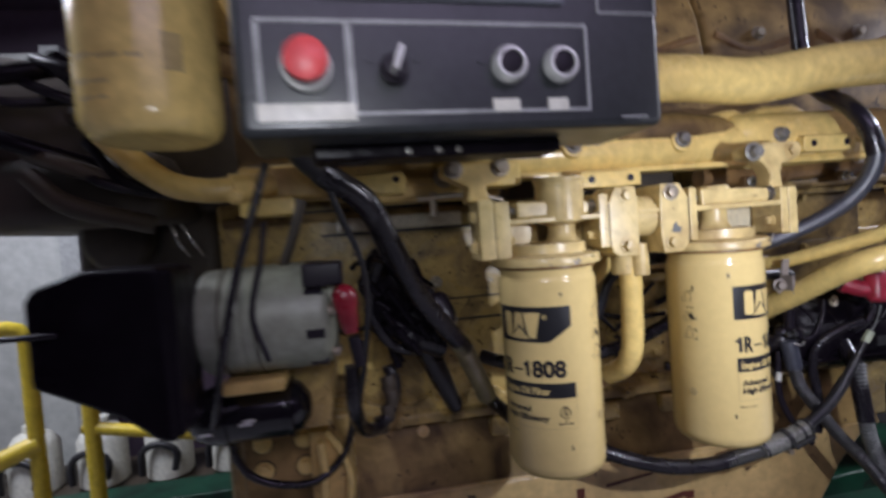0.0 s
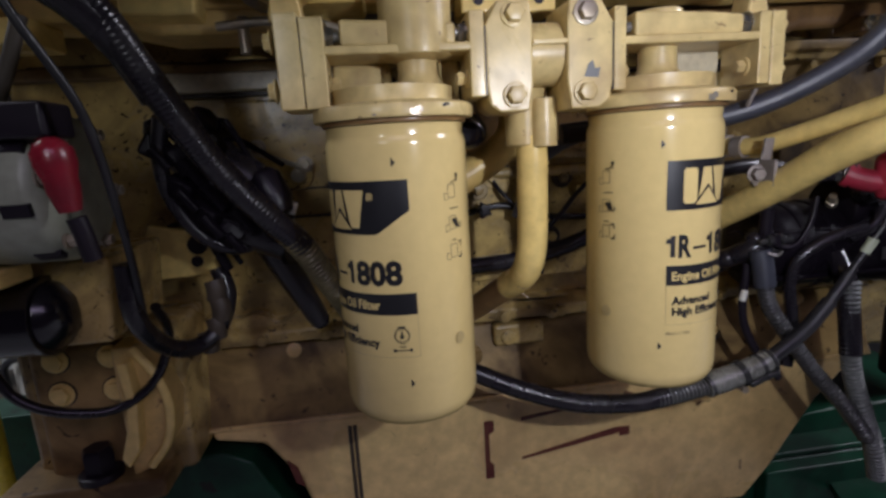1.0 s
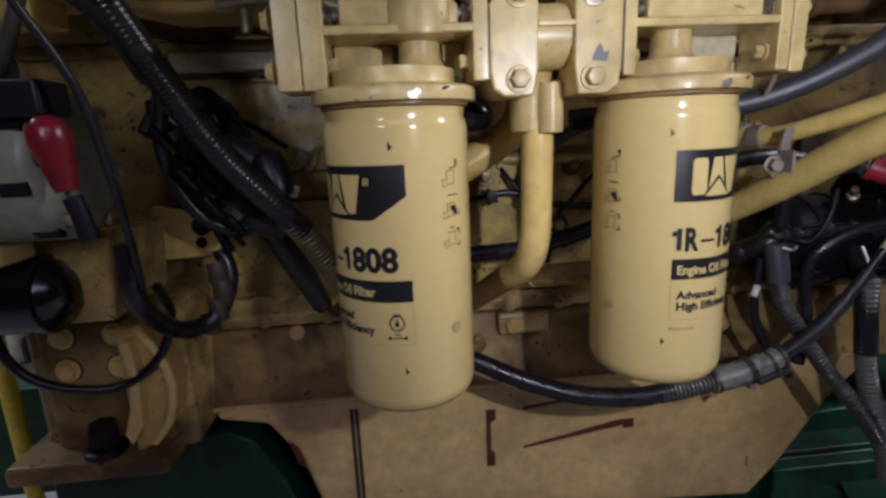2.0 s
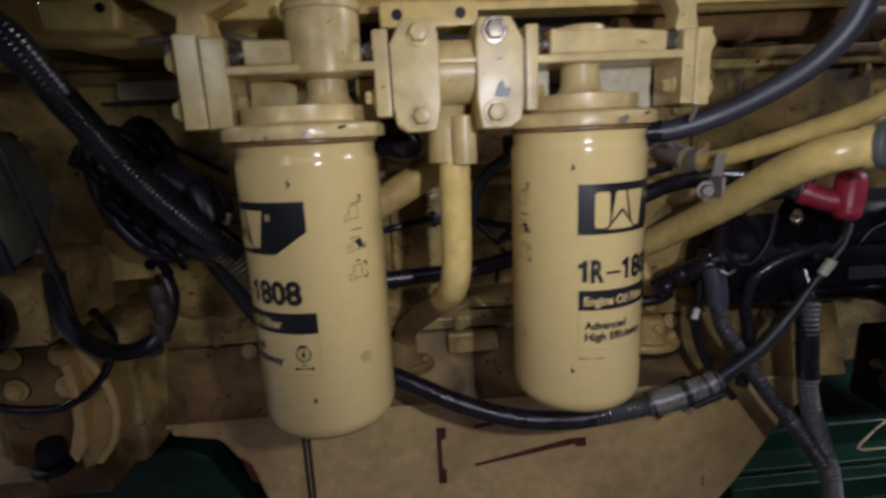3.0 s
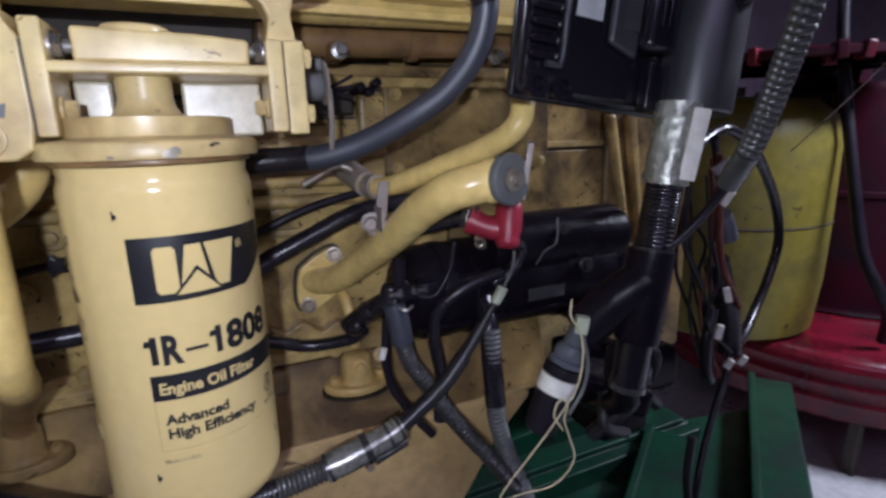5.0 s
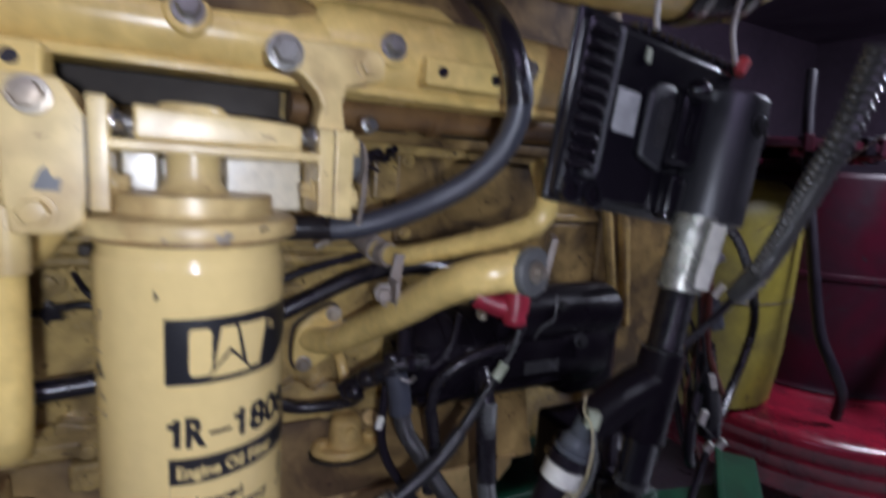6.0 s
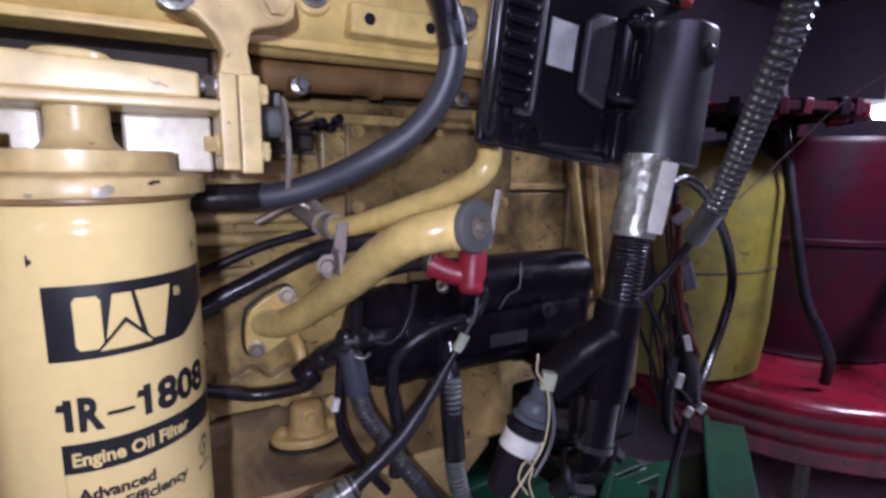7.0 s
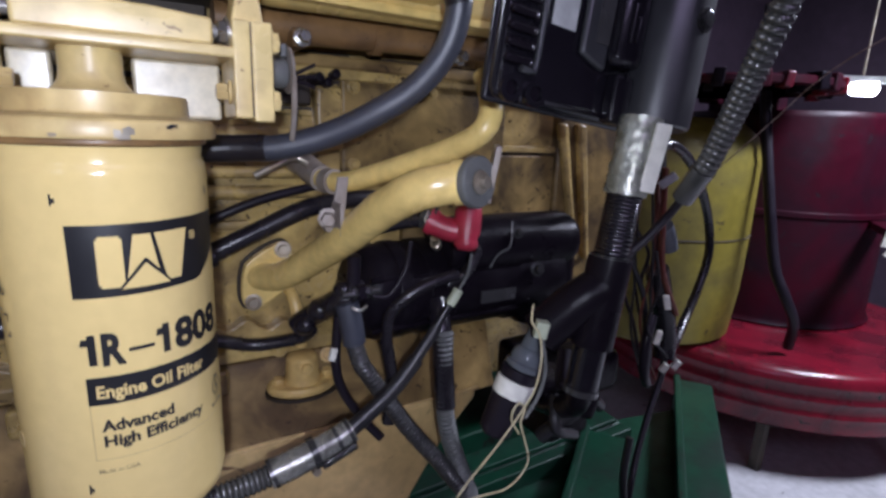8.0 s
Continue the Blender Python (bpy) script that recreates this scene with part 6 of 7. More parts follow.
# ---- left end: panel, canister, alternator ----
def control_panel():
    p = thing("control_panel", (0.13, 0.50, 1.385), "black control panel with red stop button and key switch", "control panel")
    m = pose(0.128, 0.412, 1.385, 0, 0, 4.2)
    # local x along the face, y away from the viewer, z up from the lower edge
    part("case", box(-0.197, 0.197, 0.0, 0.12, 0.006, 0.30, 0.008, m), "panel", p)
    part("window", box(-0.13, 0.095, -0.006, 0.001, 0.118, 0.26, 0.005, m), "glass", p, "dark display window")

    def strip(name, x0, x1, z0, z1, mat, y=-0.0012):
        return part(name, box(x0, x1, y, 0.0006, z0, z1, 0.0, m), mat, p)

    for x0, x1, z0, z1 in ((-0.178, 0.117, 0.0215, 0.0245), (-0.178, 0.117, 0.0985, 0.1015), (-0.1795, -0.1755, 0.0245, 0.0985), (-0.107, -0.101, 0.0245, 0.0985), (0.1145, 0.1175, 0.0245, 0.0985), (0.131, 0.193, 0.1115, 0.1135), (0.129, 0.131, 0.1115, 0.20), (0.191, 0.193, 0.1115, 0.20)):
        strip("printed_line", x0, x1, z0, z1, "grey")
    strip("white_label", -0.1815, -0.1015, 0.0175, 0.032, "white", -0.002)
    strip("white_label", 0.0205, 0.046, 0.0225, 0.0335, "white", -0.002)
    strip("white_label", 0.074, 0.094, 0.0225, 0.0335, "white", -0.002)
    strip("scratch", 0.15, 0.178, 0.014, 0.0158, "grey")
    for x, z, w in ((-0.155, 0.064, 0.012), (-0.088, 0.069, 0.007), (-0.047, 0.069, 0.007), (0.013, 0.067, 0.008), (0.108, 0.067, 0.006)):
        strip("worn_print", x - w / 2, x + w / 2, z - 0.003, z + 0.003, "panel" if w < 0.01 else "red")
    out = m.to_3x3() @ Vector((0, -1, 0))

    def knob(name, x, z, prof, mat, label="", parent=p, seg=32):
        return part(name, lathe(prof, m @ Vector((x, -0.001, z)), out, seg), mat, parent, label)

    ring = knob("stop_ring", -0.140, 0.0605, [(0.018, 0), (0.0205, 0.002), (0.0205, 0.010), (0.016, 0.013), (0.012, 0.013), (0.012, 0.02)], "chrome")
    knob("stop_button", -0.140, 0.0605, [(0.010, 0.012), (0.010, 0.018), (0.0168, 0.020), (0.0176, 0.023), (0.0168, 0.029), (0.011, 0.0315), (0.0, 0.032)], "button", "red mushroom stop button", ring)
    k = knob("key_switch", -0.068, 0.058, [(0.011, 0), (0.0125, 0.002), (0.0125, 0.009), (0.009, 0.011), (0.009, 0.016), (0.0, 0.016)], "black")
    part("key", box(-0.0025, 0.0025, -0.034, -0.014, -0.009, 0.012, 0.0015, m @ Matrix.Translation((-0.068, 0, 0.059)) @ pose(0, 0, 0, 0, 20, 0)), "chrome", k, "bright metal key")
    for x in (0.036, 0.086):
        r = knob("switch_ring", x, 0.0625, [(0.0155, 0), (0.0165, 0.002), (0.0165, 0.009), (0.0135, 0.014), (0.011, 0.014), (0.011, 0.010)], "chrome")
        knob("switch_face", x, 0.0625, [(0.011, 0.004), (0.011, 0.0105), (0.009, 0.0115), (0.0, 0.0115)], "black", "", r)
    part("under_bracket", box(-0.14, 0.11, 0.05, 0.10, -0.008, 0.006, 0.003, m), "oilblack", p)
    for x in (-0.05, -0.02, 0.0):
        part("clip", bolt(m @ Vector((x, 0.05, -0.002)), out, 0.0025, 0.003), "steel", p)
    part("support", box(-0.15, -0.09, 0.12, 0.42, 0.05, 0.11, 0.005, m), "black", p)
    part("support", box(0.08, 0.14, 0.12, 0.36, 0.12, 0.18, 0.005, m), "black", p)
    return p


control_panel()


def hanging_filter():
    f = thing("fuel_filter", (-0.178, 0.555, 1.40), "yellow spin-on fuel filter with worn printing, beside the panel", "fuel filter")
    c = (-0.184, 0.555)
    can = part("can", lathe([(0.0, 0.004), (0.045, 0.002), (0.054, 0.0), (0.062, 0.004), (0.0675, 0.014), (0.069, 0.024), (0.069, 0.24), (0.0, 0.24)], (*c, 1.420), seg=64), "clean", f)
    for a0, a1, z0, z1 in ((-45, -25, 1.492, 1.496), (-22, -2, 1.489, 1.493), (2, 14, 1.488, 1.493), (-45, -30, 1.468, 1.472), (-26, -12, 1.466, 1.470), (-42, -25, 1.452, 1.4555), (-22, -14, 1.451, 1.4545)):
        part("print_bar", patch(c, 0.0694, a0, a1, z0, z1), "faint", can)
    part("print_block", patch(c, 0.0694, 28, 44, 1.478, 1.515), "faint", can)
    part("filter_neck", lathe([(0.082, 0), (0.086, 0.003), (0.086, 0.025), (0.06, 0.04), (0.0, 0.04)], (*c, 1.642), seg=48), "yellow", f)
    part("bracket", box(-0.20, -0.15, 0.56, 0.92, 1.655, 1.70, 0.005), "yellow", f)
    return f


hanging_filter()


def left_pipe():
    p = thing("water_tube", (-0.2, 0.76, 1.38), "bent yellow tube with a clamp joint under the panel", "pipe")
    part("tube", tube([(-0.315, 0.72, 1.475), (-0.288, 0.72, 1.445), (-0.26, 0.72, 1.417), (-0.225, 0.72, 1.393), (-0.18, 0.722, 1.383), (-0.147, 0.73, 1.385), (-0.10, 0.76, 1.392)], 0.0175, 0.01, 18), "yellow", p)
    part("joint", rod((-0.155, 0.728, 1.384), (-0.128, 0.742, 1.387), 0.0215, 20, 0.003), "yellow", p)
    part("joint_bolt", bolt((-0.146, 0.712, 1.372), (0, -1, 0), 0.008, 0.01), "yellow", p)
    return p


left_pipe()


def alternator():
    a = thing("alternator", (-0.10, 0.69, 1.10), "grey cast alternator in a black guard with a red terminal boot", "alternator")
    ax = (1, 0.0, 0.0)
    part("frame", lathe([(0.0, 0), (0.066, 0), (0.070, 0.006), (0.072, 0.05), (0.0695, 0.052), (0.0695, 0.056), (0.072, 0.058), (0.072, 0.150), (0.066, 0.160), (0.05, 0.168), (0.0, 0.168)], (-0.188, 0.690, 1.203), ax, 48), "alternator", a)
    for i in range(8):
        an = 2 * math.pi * (i + 0.3) / 8
        part("vent_slot", box(-0.035, -0.012, -0.006, 0.006, 0.066, 0.0735, 0.001, pose(-0.02, 0.690, 1.203, math.degrees(an), 0, 0)), "black", a)
    for x in (-0.160, -0.118):
        part("frame_seam", lathe([(0.0722, 0), (0.0732, 0.0006), (0.0732, 0.0022), (0.0722, 0.0028)], (x, 0.690, 1.203), ax, 48), "darkbrown", a)
    for i in range(6):
        an = 2 * math.pi * (i + 0.15) / 6
        y, z = 0.690 - 0.062 * math.cos(an), 1.203 + 0.062 * math.sin(an)
        part("through_bolt", bolt((-0.026, y, z), (1, 0, 0), 0.006, 0.009), "dull", a)
    part("terminal_block", box(-0.055, -0.005, 0.615, 0.66, 1.245, 1.275, 0.004), "black", a)
    boot = part("terminal_boot", lathe([(0.0, -0.003), (0.006, -0.002), (0.0115, 0.002), (0.0158, 0.009), (0.0162, 0.020), (0.0125, 0.034), (0.0128, 0.040), (0.0105, 0.052), (0.0085, 0.060), (0.0, 0.061)], (-0.006, 0.617, 1.243), (0.10, 0.02, -1), 22), "boot", a, "dark red rubber boot")
    part("boot_tip", tube([(0.003, 0.618, 1.178), (0.006, 0.62, 1.160), (0.008, 0.622, 1.140)], 0.008, 0.005, 10), "black", boot)
    guard = part("guard", extrude_poly([(-0.335, 1.262), (-0.325, 1.275), (-0.275, 1.29), (-0.195, 1.288), (-0.195, 1.090), (-0.215, 1.095), (-0.25, 1.125), (-0.335, 1.168)], "y", 0.56, 0.64, 0.026), "oilblack", a, "black belt guard")
    part("guard_rim", box(-0.205, -0.188, 0.565, 0.65, 1.095, 1.286, 0.007), "oilblack", guard)
    part("guard_bar", box(-0.36, -0.30, 0.552, 0.56, 1.222, 1.228, 0.002), "black", guard)
    part("lower_bracket", box(-0.168, -0.090, 0.64, 0.70, 1.113, 1.131, 0.004), "yellow", a)
    part("strut", tube([(-0.055, 0.70, 1.36), (-0.07, 0.69, 1.31), (-0.085, 0.68, 1.27)], 0.007, 0.008, 10), "darkbrown", a)
    part("mount_arm", extrude_poly([(-0.17, 1.125), (-0.03, 1.125), (-0.04, 1.03), (-0.14, 1.03)], "y", 0.72, 0.86, 0.006), "block", a)
    part("pulley", lathe([(0.0, 0), (0.05, 0), (0.052, 0.006), (0.040, 0.012), (0.052, 0.018), (0.05, 0.024), (0.0, 0.024)], (-0.24, 0.69, 1.203), ax, 32), "dull", a)
    return a


alternator()


def mount_plate():
    m = thing("mount_bracket", (-0.12, 0.85, 0.80), "yellow cast mounting bracket with four bolts", "bracket")
    # Bracket shade is painted in: darker plate and foot, paler lit webs.
    part("plate", box(-0.195, -0.045, 0.812, 0.832, 0.81, 1.00, 0.012), "shoulder", m)
    for x in (-0.160, -0.095):
        for z in (0.983, 0.938):
            part("dark_ring", lathe([(0.0, 0), (0.0175, 0), (0.0175, 0.0008), (0.0, 0.0008)], (x, 0.812, z), (0, -1, 0), 22), "seam", m)
            part("bolt", bolt((x, 0.8115, z), (0, -1, 0), 0.0115, 0.010), "clean", m)
    part("curved_web", extrude_poly([(-0.085, 1.0), (-0.055, 1.0), (-0.034, 0.965), (-0.022, 0.92), (-0.03, 0.87), (-0.055, 0.835), (-0.085, 0.82)], "y", 0.792, 0.87, 0.004), "yellow", m)
    part("web_edge", tube([(-0.058, 0.79, 0.998), (-0.036, 0.788, 0.962), (-0.025, 0.787, 0.92), (-0.033, 0.787, 0.872), (-0.058, 0.788, 0.838)], 0.006, 0.008, 10), "clean", m)
    part("inner_web", extrude_poly([(-0.072, 0.985), (-0.060, 0.985), (-0.056, 0.93), (-0.062, 0.87), (-0.078, 0.845), (-0.085, 0.86), (-0.072, 0.90), (-0.068, 0.94)], "y", 0.772, 0.80, 0.003), "clean", m)
    part("foot", box(-0.24, -0.04, 0.772, 0.90, 0.798, 0.826, 0.007), "shoulder", m)
    part("foot_nut", bolt((-0.125, 0.797, 0.826), (0, 0, 1), 0.019, 0.042), "black", m)
    part("rear_block", box(-0.22, -0.02, 0.83, 0.95, 0.80, 1.01, 0.01), "block", m)
    return m


mount_plate()


def lifting_tab():
    t = thing("lifting_tab", (-0.02, 0.90, 1.05), "yellow steel tab with two dark holes", "bracket")
    part("tab", extrude_poly([(-0.056, 1.137), (0.029, 1.116), (0.024, 1.062), (-0.085, 1.058)], "y", 0.885, 0.897, 0.003), "clean", t)
    for x, z in ((0.005, 1.105), (0.002, 1.082)):
        r = 0.0135 if z > 1.1 else 0.008
        part("hole", lathe([(0.0, 0), (r, 0), (r, 0.002), (0, 0.002)], (x, 0.8835, z), (0, 1, 0), 18), "black", t)
    return t


lifting_tab()


def panel_harness():
    h = thing("panel_harness", (0.08, 0.72, 1.05), "thick black ribbed harness running down from the panel", "wiring")
    part("main_conduit", tube([(-0.05, 0.57, 1.42), (-0.03, 0.60, 1.395), (0.0, 0.625, 1.375), (0.035, 0.645, 1.348), (0.060, 0.665, 1.295), (0.098, 0.70, 1.213), (0.136, 0.722, 1.158), (0.160, 0.740, 1.127), (0.168, 0.747, 1.115)], 0.0150, seg=18, ribs=(0.0046, 0.0004)), "rubber", h, "", 80)
    part("taped_conduit", tube([(-0.045, 0.585, 1.425), (-0.02, 0.61, 1.385), (0.018, 0.632, 1.358), (0.043, 0.655, 1.325), (0.060, 0.68, 1.28)], 0.0150, 0.01, 16), "rubber", h)
    part("pale_coil", tube([(0.150, 0.734, 1.140), (0.168, 0.748, 1.113), (0.184, 0.765, 1.078), (0.200, 0.785, 1.043), (0.212, 0.80, 1.015)], 0.0158, seg=18, ribs=(0.0056, 0.003)), "coil", h, "pale coiled sleeve", 80)
    part("tapered_stub", lathe([(0.0, 0), (0.010, 0.002), (0.0140, 0.010), (0.0165, 0.05), (0.0195, 0.10), (0.023, 0.17), (0.023, 0.20), (0.0, 0.21)], (0.168, 0.852, 0.981), (-0.076, -0.035, 0.185), 20), "rubber", h, "black taper-ended sleeve")
    part("side_cable", tube([(0.046, 0.72, 1.265), (0.030, 0.74, 1.225), (0.030, 0.755, 1.180), (0.052, 0.765, 1.135), (0.085, 0.775, 1.115), (0.115, 0.79, 1.12)], 0.0085, 0.01, 12), "rubber", h)
    part("junction", tube([(0.085, 0.775, 1.215), (0.115, 0.775, 1.19), (0.140, 0.775, 1.155)], 0.025, 0.008, 14), "rubber", h)
    part("junction", tube([(0.075, 0.78, 1.155), (0.105, 0.785, 1.135), (0.145, 0.79, 1.115)], 0.024, 0.008, 14), "rubber", h)
    part("junction", lathe([(0.0, 0), (0.012, 0.002), (0.019, 0.010), (0.020, 0.040), (0.014, 0.055), (0.0, 0.058)], (0.128, 0.765, 1.205), (0.3, -0.15, -0.8), 18), "black", h)
    rng = random.Random(5)
    for i in range(14):
        x, y, z = rng.uniform(0.0, 0.10), rng.uniform(0.77, 0.85), rng.uniform(1.13, 1.26)
        dx, dz = rng.uniform(0.03, 0.08), rng.uniform(-0.07, -0.01)
        part("short_wire", tube([(x, y, z), (x + dx * 0.4, y - 0.02, z + dz * 0.1 + 0.012), (x + dx, y + rng.uniform(-0.01, 0.02), z + dz)], rng.choice((0.0035, 0.005, 0.0065)), 0.008, 8), "oilblack", h)
    for i in range(5):
        part("connector", box(-0.010, 0.010, -0.008, 0.008, -0.014, 0.014, 0.003, pose(0.03 + 0.026 * i, 0.80 + 0.008 * (i % 2), 1.19 - 0.014 * i + 0.02 * (i % 3), rng.uniform(-30, 30), rng.uniform(-40, 40), 0)), "oilblack", h)
    for x, y, z, s in ((0.028, 0.74, 1.235, 0.014), (0.055, 0.745, 1.222, 0.017), (0.045, 0.75, 1.19, 0.015), (0.072, 0.752, 1.195, 0.018), (0.065, 0.755, 1.16, 0.016), (0.098, 0.76, 1.165, 0.017), (0.085, 0.765, 1.135, 0.014), (0.12, 0.765, 1.148, 0.013)):
        lump = box(-s, s, -s * 0.7, s * 0.7, -s * 0.9, s * 0.9, s * 0.3, pose(x, y, z, rng.uniform(-25, 25), rng.uniform(20, 60), rng.uniform(-20, 20)))
        rod((x, y - s, z), (x + s, y - s * 0.6, z - s * 1.6), s * 0.4, 10, 0.001, bm=lump)
        part("connector", lump, "oilblack", h)
    for x, y, z, r in ((0.045, 0.815, 1.215, 0.030), (0.075, 0.815, 1.175, 0.034), (0.118, 0.81, 1.172, 0.032), (0.058, 0.82, 1.250, 0.024)):
        part("wrapped_sleeve", lathe([(0.0, 0), (r * 0.6, 0.004), (r * 0.95, 0.016), (r, 0.035), (r * 0.9, 0.055), (r * 0.5, 0.068), (0.0, 0.07)], (x - 0.02, y, z + 0.03), (0.55, 0.1, -0.8), 18), "black", h)
    part("white_plug", box(-0.005, 0.005, -0.004, 0.004, -0.007, 0.007, 0.0015, pose(0.1575, 0.768, 1.158, 0, 20, 0)), "white", h)
    part("plug", box(-0.008, 0.008, -0.006, 0.006, -0.012, 0.012, 0.002, pose(0.152, 0.775, 1.155, 0, 20, 0)), "black", h)
    part("wire", tube([(0.09, 0.90, 1.225), (0.12, 0.915, 1.215), (0.157, 0.912, 1.20)], 0.0035, 0.008, 8), "dull", h)
    part("thin_wire", tube([(-0.01, 0.59, 1.36), (0.002, 0.60, 1.325), (0.021, 0.62, 1.268), (0.023, 0.64, 1.207), (0.012, 0.68, 1.122), (0.0, 0.71, 1.06)], 0.004, 0.008, 8), "conduit", h)
    part("lower_hose", tube([(-0.005, 0.70, 1.12), (-0.006, 0.705, 1.06), (0.002, 0.745, 1.012), (0.022, 0.78, 0.995), (0.045, 0.80, 1.01), (0.058, 0.81, 1.05), (0.05, 0.815, 1.085)], 0.011, 0.008, 14), "rubber", h)
    for x, z, s in ((0.047, 1.060, 1), (0.050, 1.035, 0), (0.042, 1.012, 1), (0.030, 0.995, 0)):
        part("brown_sleeve", tube([(x, 0.80, z + 0.012), (x + 0.002, 0.798, z), (x, 0.80, z - 0.012)], 0.012, 0.005, 12), "darkbrown", h)
    part("wire_left", tube([(-0.079, 0.58, 1.396), (-0.104, 0.58, 1.326), (-0.129, 0.582, 1.25), (-0.155, 0.60, 1.156), (-0.182, 0.65, 1.072)], 0.0048, 0.01, 8), "rubber", h)
    part("wire_left", tube([(-0.09, 0.60, 1.33), (-0.10, 0.605, 1.28), (-0.115, 0.608, 1.22), (-0.10, 0.61, 1.16)], 0.0035, 0.01, 8), "black", h)
    part("lower_loop", tube([(-0.19, 0.75, 1.03), (-0.185, 0.75, 0.99), (-0.165, 0.752, 0.958), (-0.124, 0.755, 0.938), (-0.075, 0.77, 0.930), (-0.035, 0.785, 0.955), (-0.012, 0.79, 1.01), (-0.005, 0.75, 1.06)], 0.006, 0.01, 10), "rubber", h)
    return h


panel_harness()


def round_canister():
    c = thing("round_canister", (-0.16, 0.70, 1.05), "glossy black round canister with added bright glints below the alternator", "canister")
    part("body", lathe([(0.0, 0), (0.020, 0.003), (0.034, 0.014), (0.040, 0.032), (0.041, 0.13), (0.034, 0.152), (0.018, 0.164), (0.0, 0.167)], (-0.232, 0.712, 1.070), (1, 0, 0), 36), "ecm", c)
    for x in (-0.185, -0.098):
        part("band", lathe([(0.0412, 0), (0.0425, 0.001), (0.0425, 0.009), (0.0412, 0.010)], (x, 0.712, 1.070), (1, 0, 0), 36), "ecm", c)
    # Chrome strokes added as the glints on the black gloss.
    for x, z in ((-0.155, 1.068), (-0.150, 1.072), (-0.205, 1.06)):
        part("clip", tube([(x, 0.662, z), (x + 0.008, 0.659, z + 0.002), (x + 0.016, 0.662, z)], 0.002, 0.003, 8), "chrome", c)
    part("bracket", box(-0.16, -0.10, 0.755, 0.86, 1.06, 1.085, 0.004), "darkbrown", c)
    return c


round_canister()


# ---- far left: handrail and stores ----
def handrail():
    h = thing("handrail", (-0.75, 1.4, 0.0), "yellow tubular steel handrail", "handrail")
    part("post", rod((-0.795, 1.34, 0.0), (-0.795, 1.34, 1.13), 0.018, 18), "rail", h)
    part("post", rod((-0.70, 1.40, 0.0), (-0.70, 1.40, 0.93), 0.019, 18), "rail", h)
    part("top_bar", tube([(-0.795, 1.34, 1.12), (-0.82, 1.33, 1.145), (-0.90, 1.29, 1.14), (-1.3, 1.1, 1.10)], 0.018, 0.02, 16), "rail", h)
    part("middle_bar", rod((-0.79, 1.34, 0.86), (-1.3, 1.1, 0.68), 0.022, 16), "rail", h)
    part("side_bar", rod((-0.72, 1.40, 0.864), (-0.36, 1.40, 0.793), 0.016, 16), "rail", h)
    part("lower_bar", rod((-0.79, 1.34, 0.45), (-1.3, 1.1, 0.36), 0.022, 16), "rail", h)
    return h


handrail()


def bottle(x, y):
    b = thing("white_jug", (x, y, 0.42), "white plastic jug with a dark loop handle", "jug", "jugs on the shelf")
    part("body", lathe([(0.0, 0), (0.075, 0), (0.085, 0.01), (0.085, 0.18), (0.06, 0.22), (0.03, 0.235), (0.03, 0.26), (0.0, 0.26)], (x, y, 0.42), seg=24), "white", b)
    part("loop", tube([(x - 0.07, y - 0.09, 0.46), (x - 0.06, y - 0.10, 0.55), (x, y - 0.10, 0.575), (x + 0.06, y - 0.10, 0.54), (x + 0.05, y - 0.10, 0.47)], 0.013, 0.02, 10), "conduit", b)
    return b


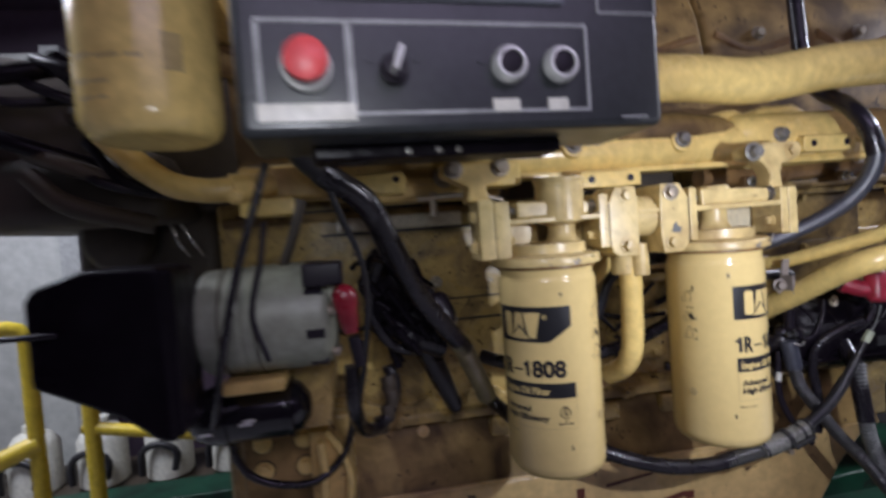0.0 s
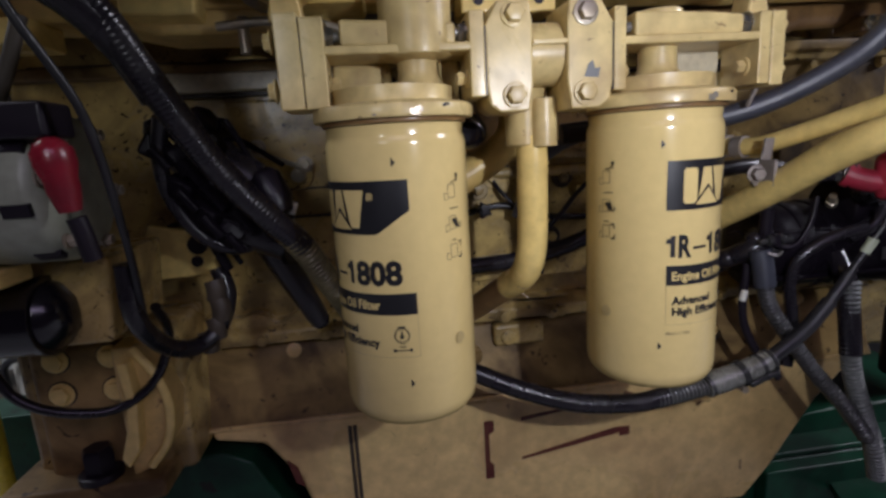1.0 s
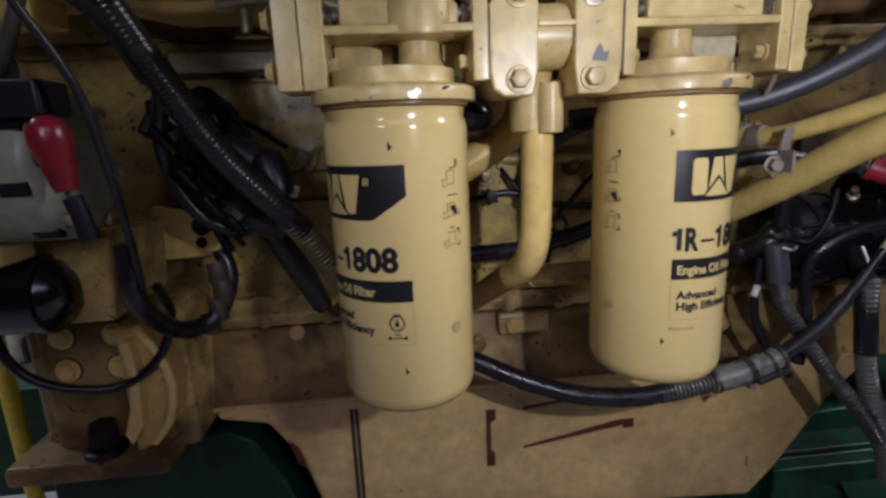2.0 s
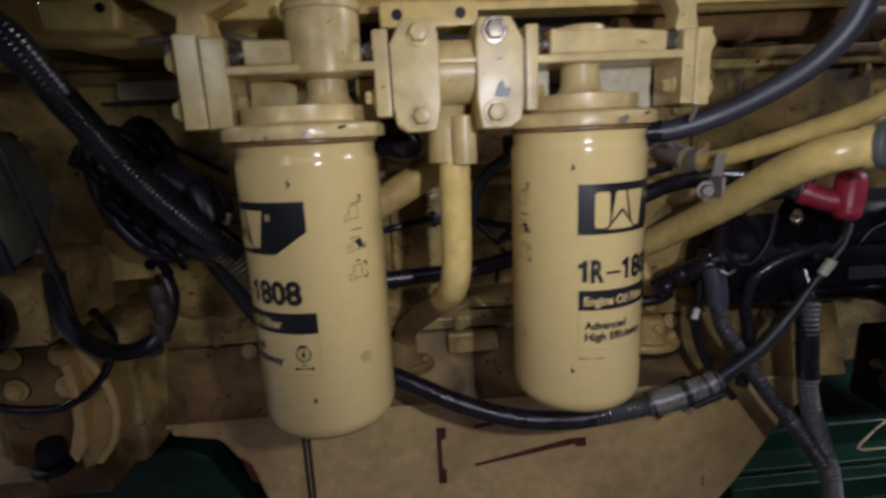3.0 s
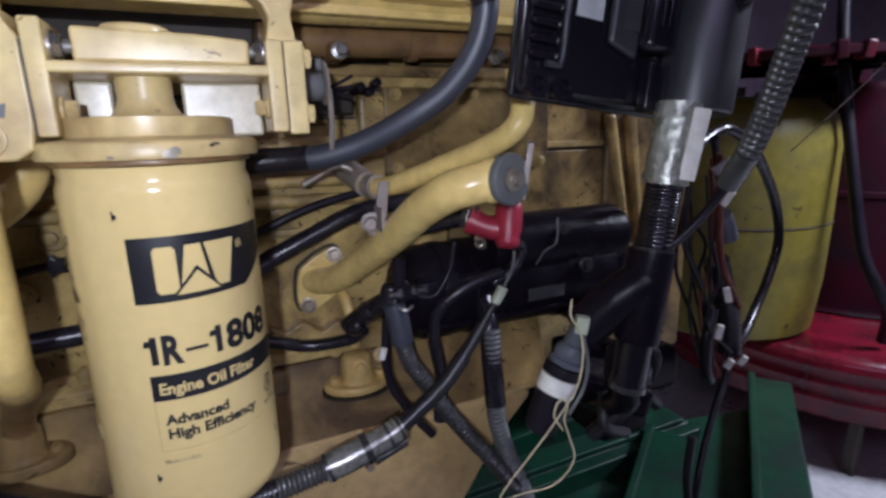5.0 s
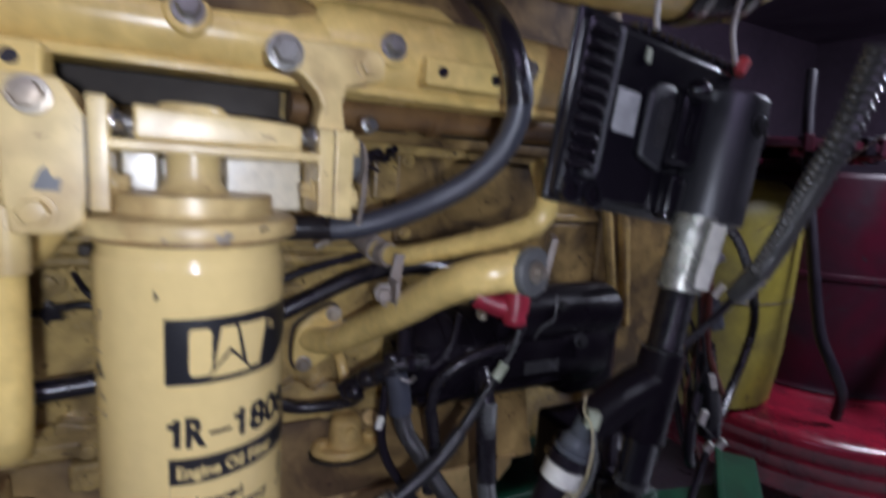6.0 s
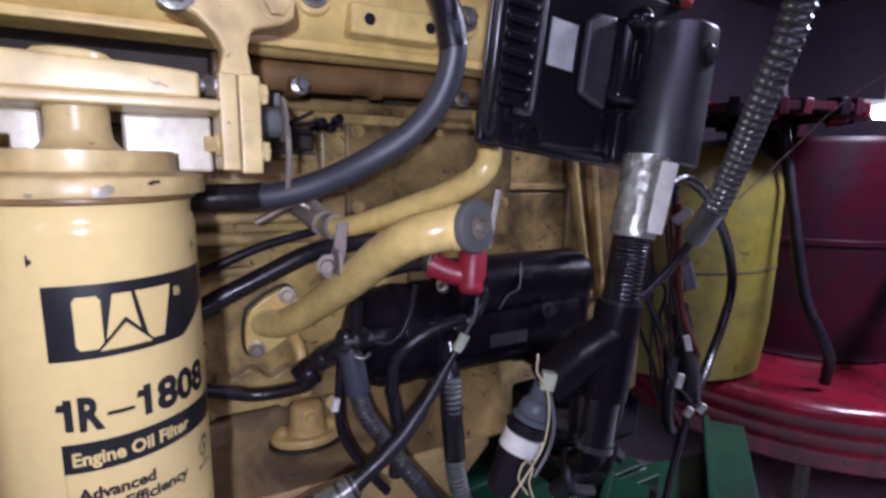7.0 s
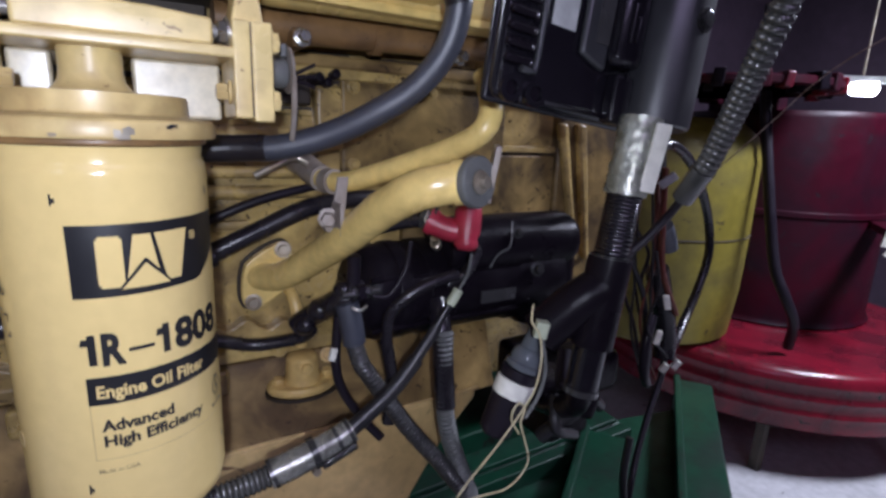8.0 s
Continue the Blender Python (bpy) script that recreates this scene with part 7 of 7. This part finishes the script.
def stores():
    s = thing("shelf", (-1.1, 2.2, 0.0), "dark steel shelf against the pale wall", "shelf")
    part("board", box(-2.0, -0.3, 1.95, 2.35, 0.39, 0.42, 0.004), "darkbrown", s)
    part("board", box(-2.0, -0.3, 1.95, 2.35, 0.18, 0.21, 0.004), "darkbrown", s)
    for x in (-1.98, -0.34):
        part("upright", box(x, x + 0.04, 1.95, 2.35, 0.0, 0.85, 0.003), "green", s)
    for i in range(6):
        bottle(-1.75 + i * 0.24, 2.12)
    # Panel added as the pale left end of the north wall.
    b = thing("pale_wall_panel", (-1.5, 2.55, 1.2), "pale panel with a grey trim in front of the wall", "cabinet")
    part("case", box(-3.0, -1.25, 2.45, 2.62, 0.3, 2.2, 0.01), "wallpaint", b)
    part("trim", box(-1.27, -1.19, 2.42, 2.62, 0.28, 2.22, 0.006), "grey", b)
    r = thing("red_lever", (-0.45, 1.3, 1.30), "red and white painted lever", "lever")
    part("bar", rod((-0.52, 1.25, 1.295), (-0.36, 1.25, 1.305), 0.012, 12), "red", r)
    part("tip", rod((-0.56, 1.25, 1.293), (-0.52, 1.25, 1.295), 0.012, 12), "white", r)
    part("pivot", tube([(-0.40, 1.25, 1.303), (-0.40, 1.22, 1.335), (-0.40, 1.195, 1.37)], 0.008, 0.01, 10), "dull", r)


stores()


def dark_ducts():
    d = thing("exhaust_duct", (-0.6, 1.0, 1.3), "large dark lagged exhaust duct behind the alternator", "duct")
    part("duct", tube([(-1.1, 0.85, 1.62), (-0.75, 0.9, 1.55), (-0.45, 0.95, 1.50), (-0.2, 1.0, 1.50)], 0.13, 0.05, 28), "darkbrown", d)
    rng = random.Random(3)
    for i in range(12):
        x, z = rng.uniform(-0.55, -0.30), rng.uniform(1.36, 1.60)
        part("loose_pipe", tube([(x, 0.76, z), (x + 0.06, 0.74, z - rng.uniform(0.0, 0.07)), (x + 0.15, 0.78, z - rng.uniform(0.0, 0.1))], rng.uniform(0.006, 0.016), 0.02, 10), rng.choice(("oilblack", "darkbrown", "black")), d)
    part("box", box(-0.62, -0.26, 0.80, 1.20, 1.35, 1.46, 0.03), "darkbrown", d)
    part("gear_case", box(-0.49, -0.236, 0.98, 1.45, 1.22, 1.50, 0.03), "darkbrown", d)
    part("gear_lump", lathe([(0.0, 0), (0.05, 0.0), (0.06, 0.01), (0.06, 0.04), (0.045, 0.055), (0.0, 0.055)], (-0.40, 0.985, 1.33), (0, -1, 0), 24), "darkbrown", d)
    for x0, x1 in ((-0.318, -0.300), (-0.306, -0.276)):
        part("steel_line", tube([(x0 - 0.02, 0.955, 1.42), (x0, 0.945, 1.375), (x1, 0.945, 1.318), (x1 + 0.01, 0.97, 1.29)], 0.003, 0.01, 8), "steel", d)
    return d


dark_ducts()
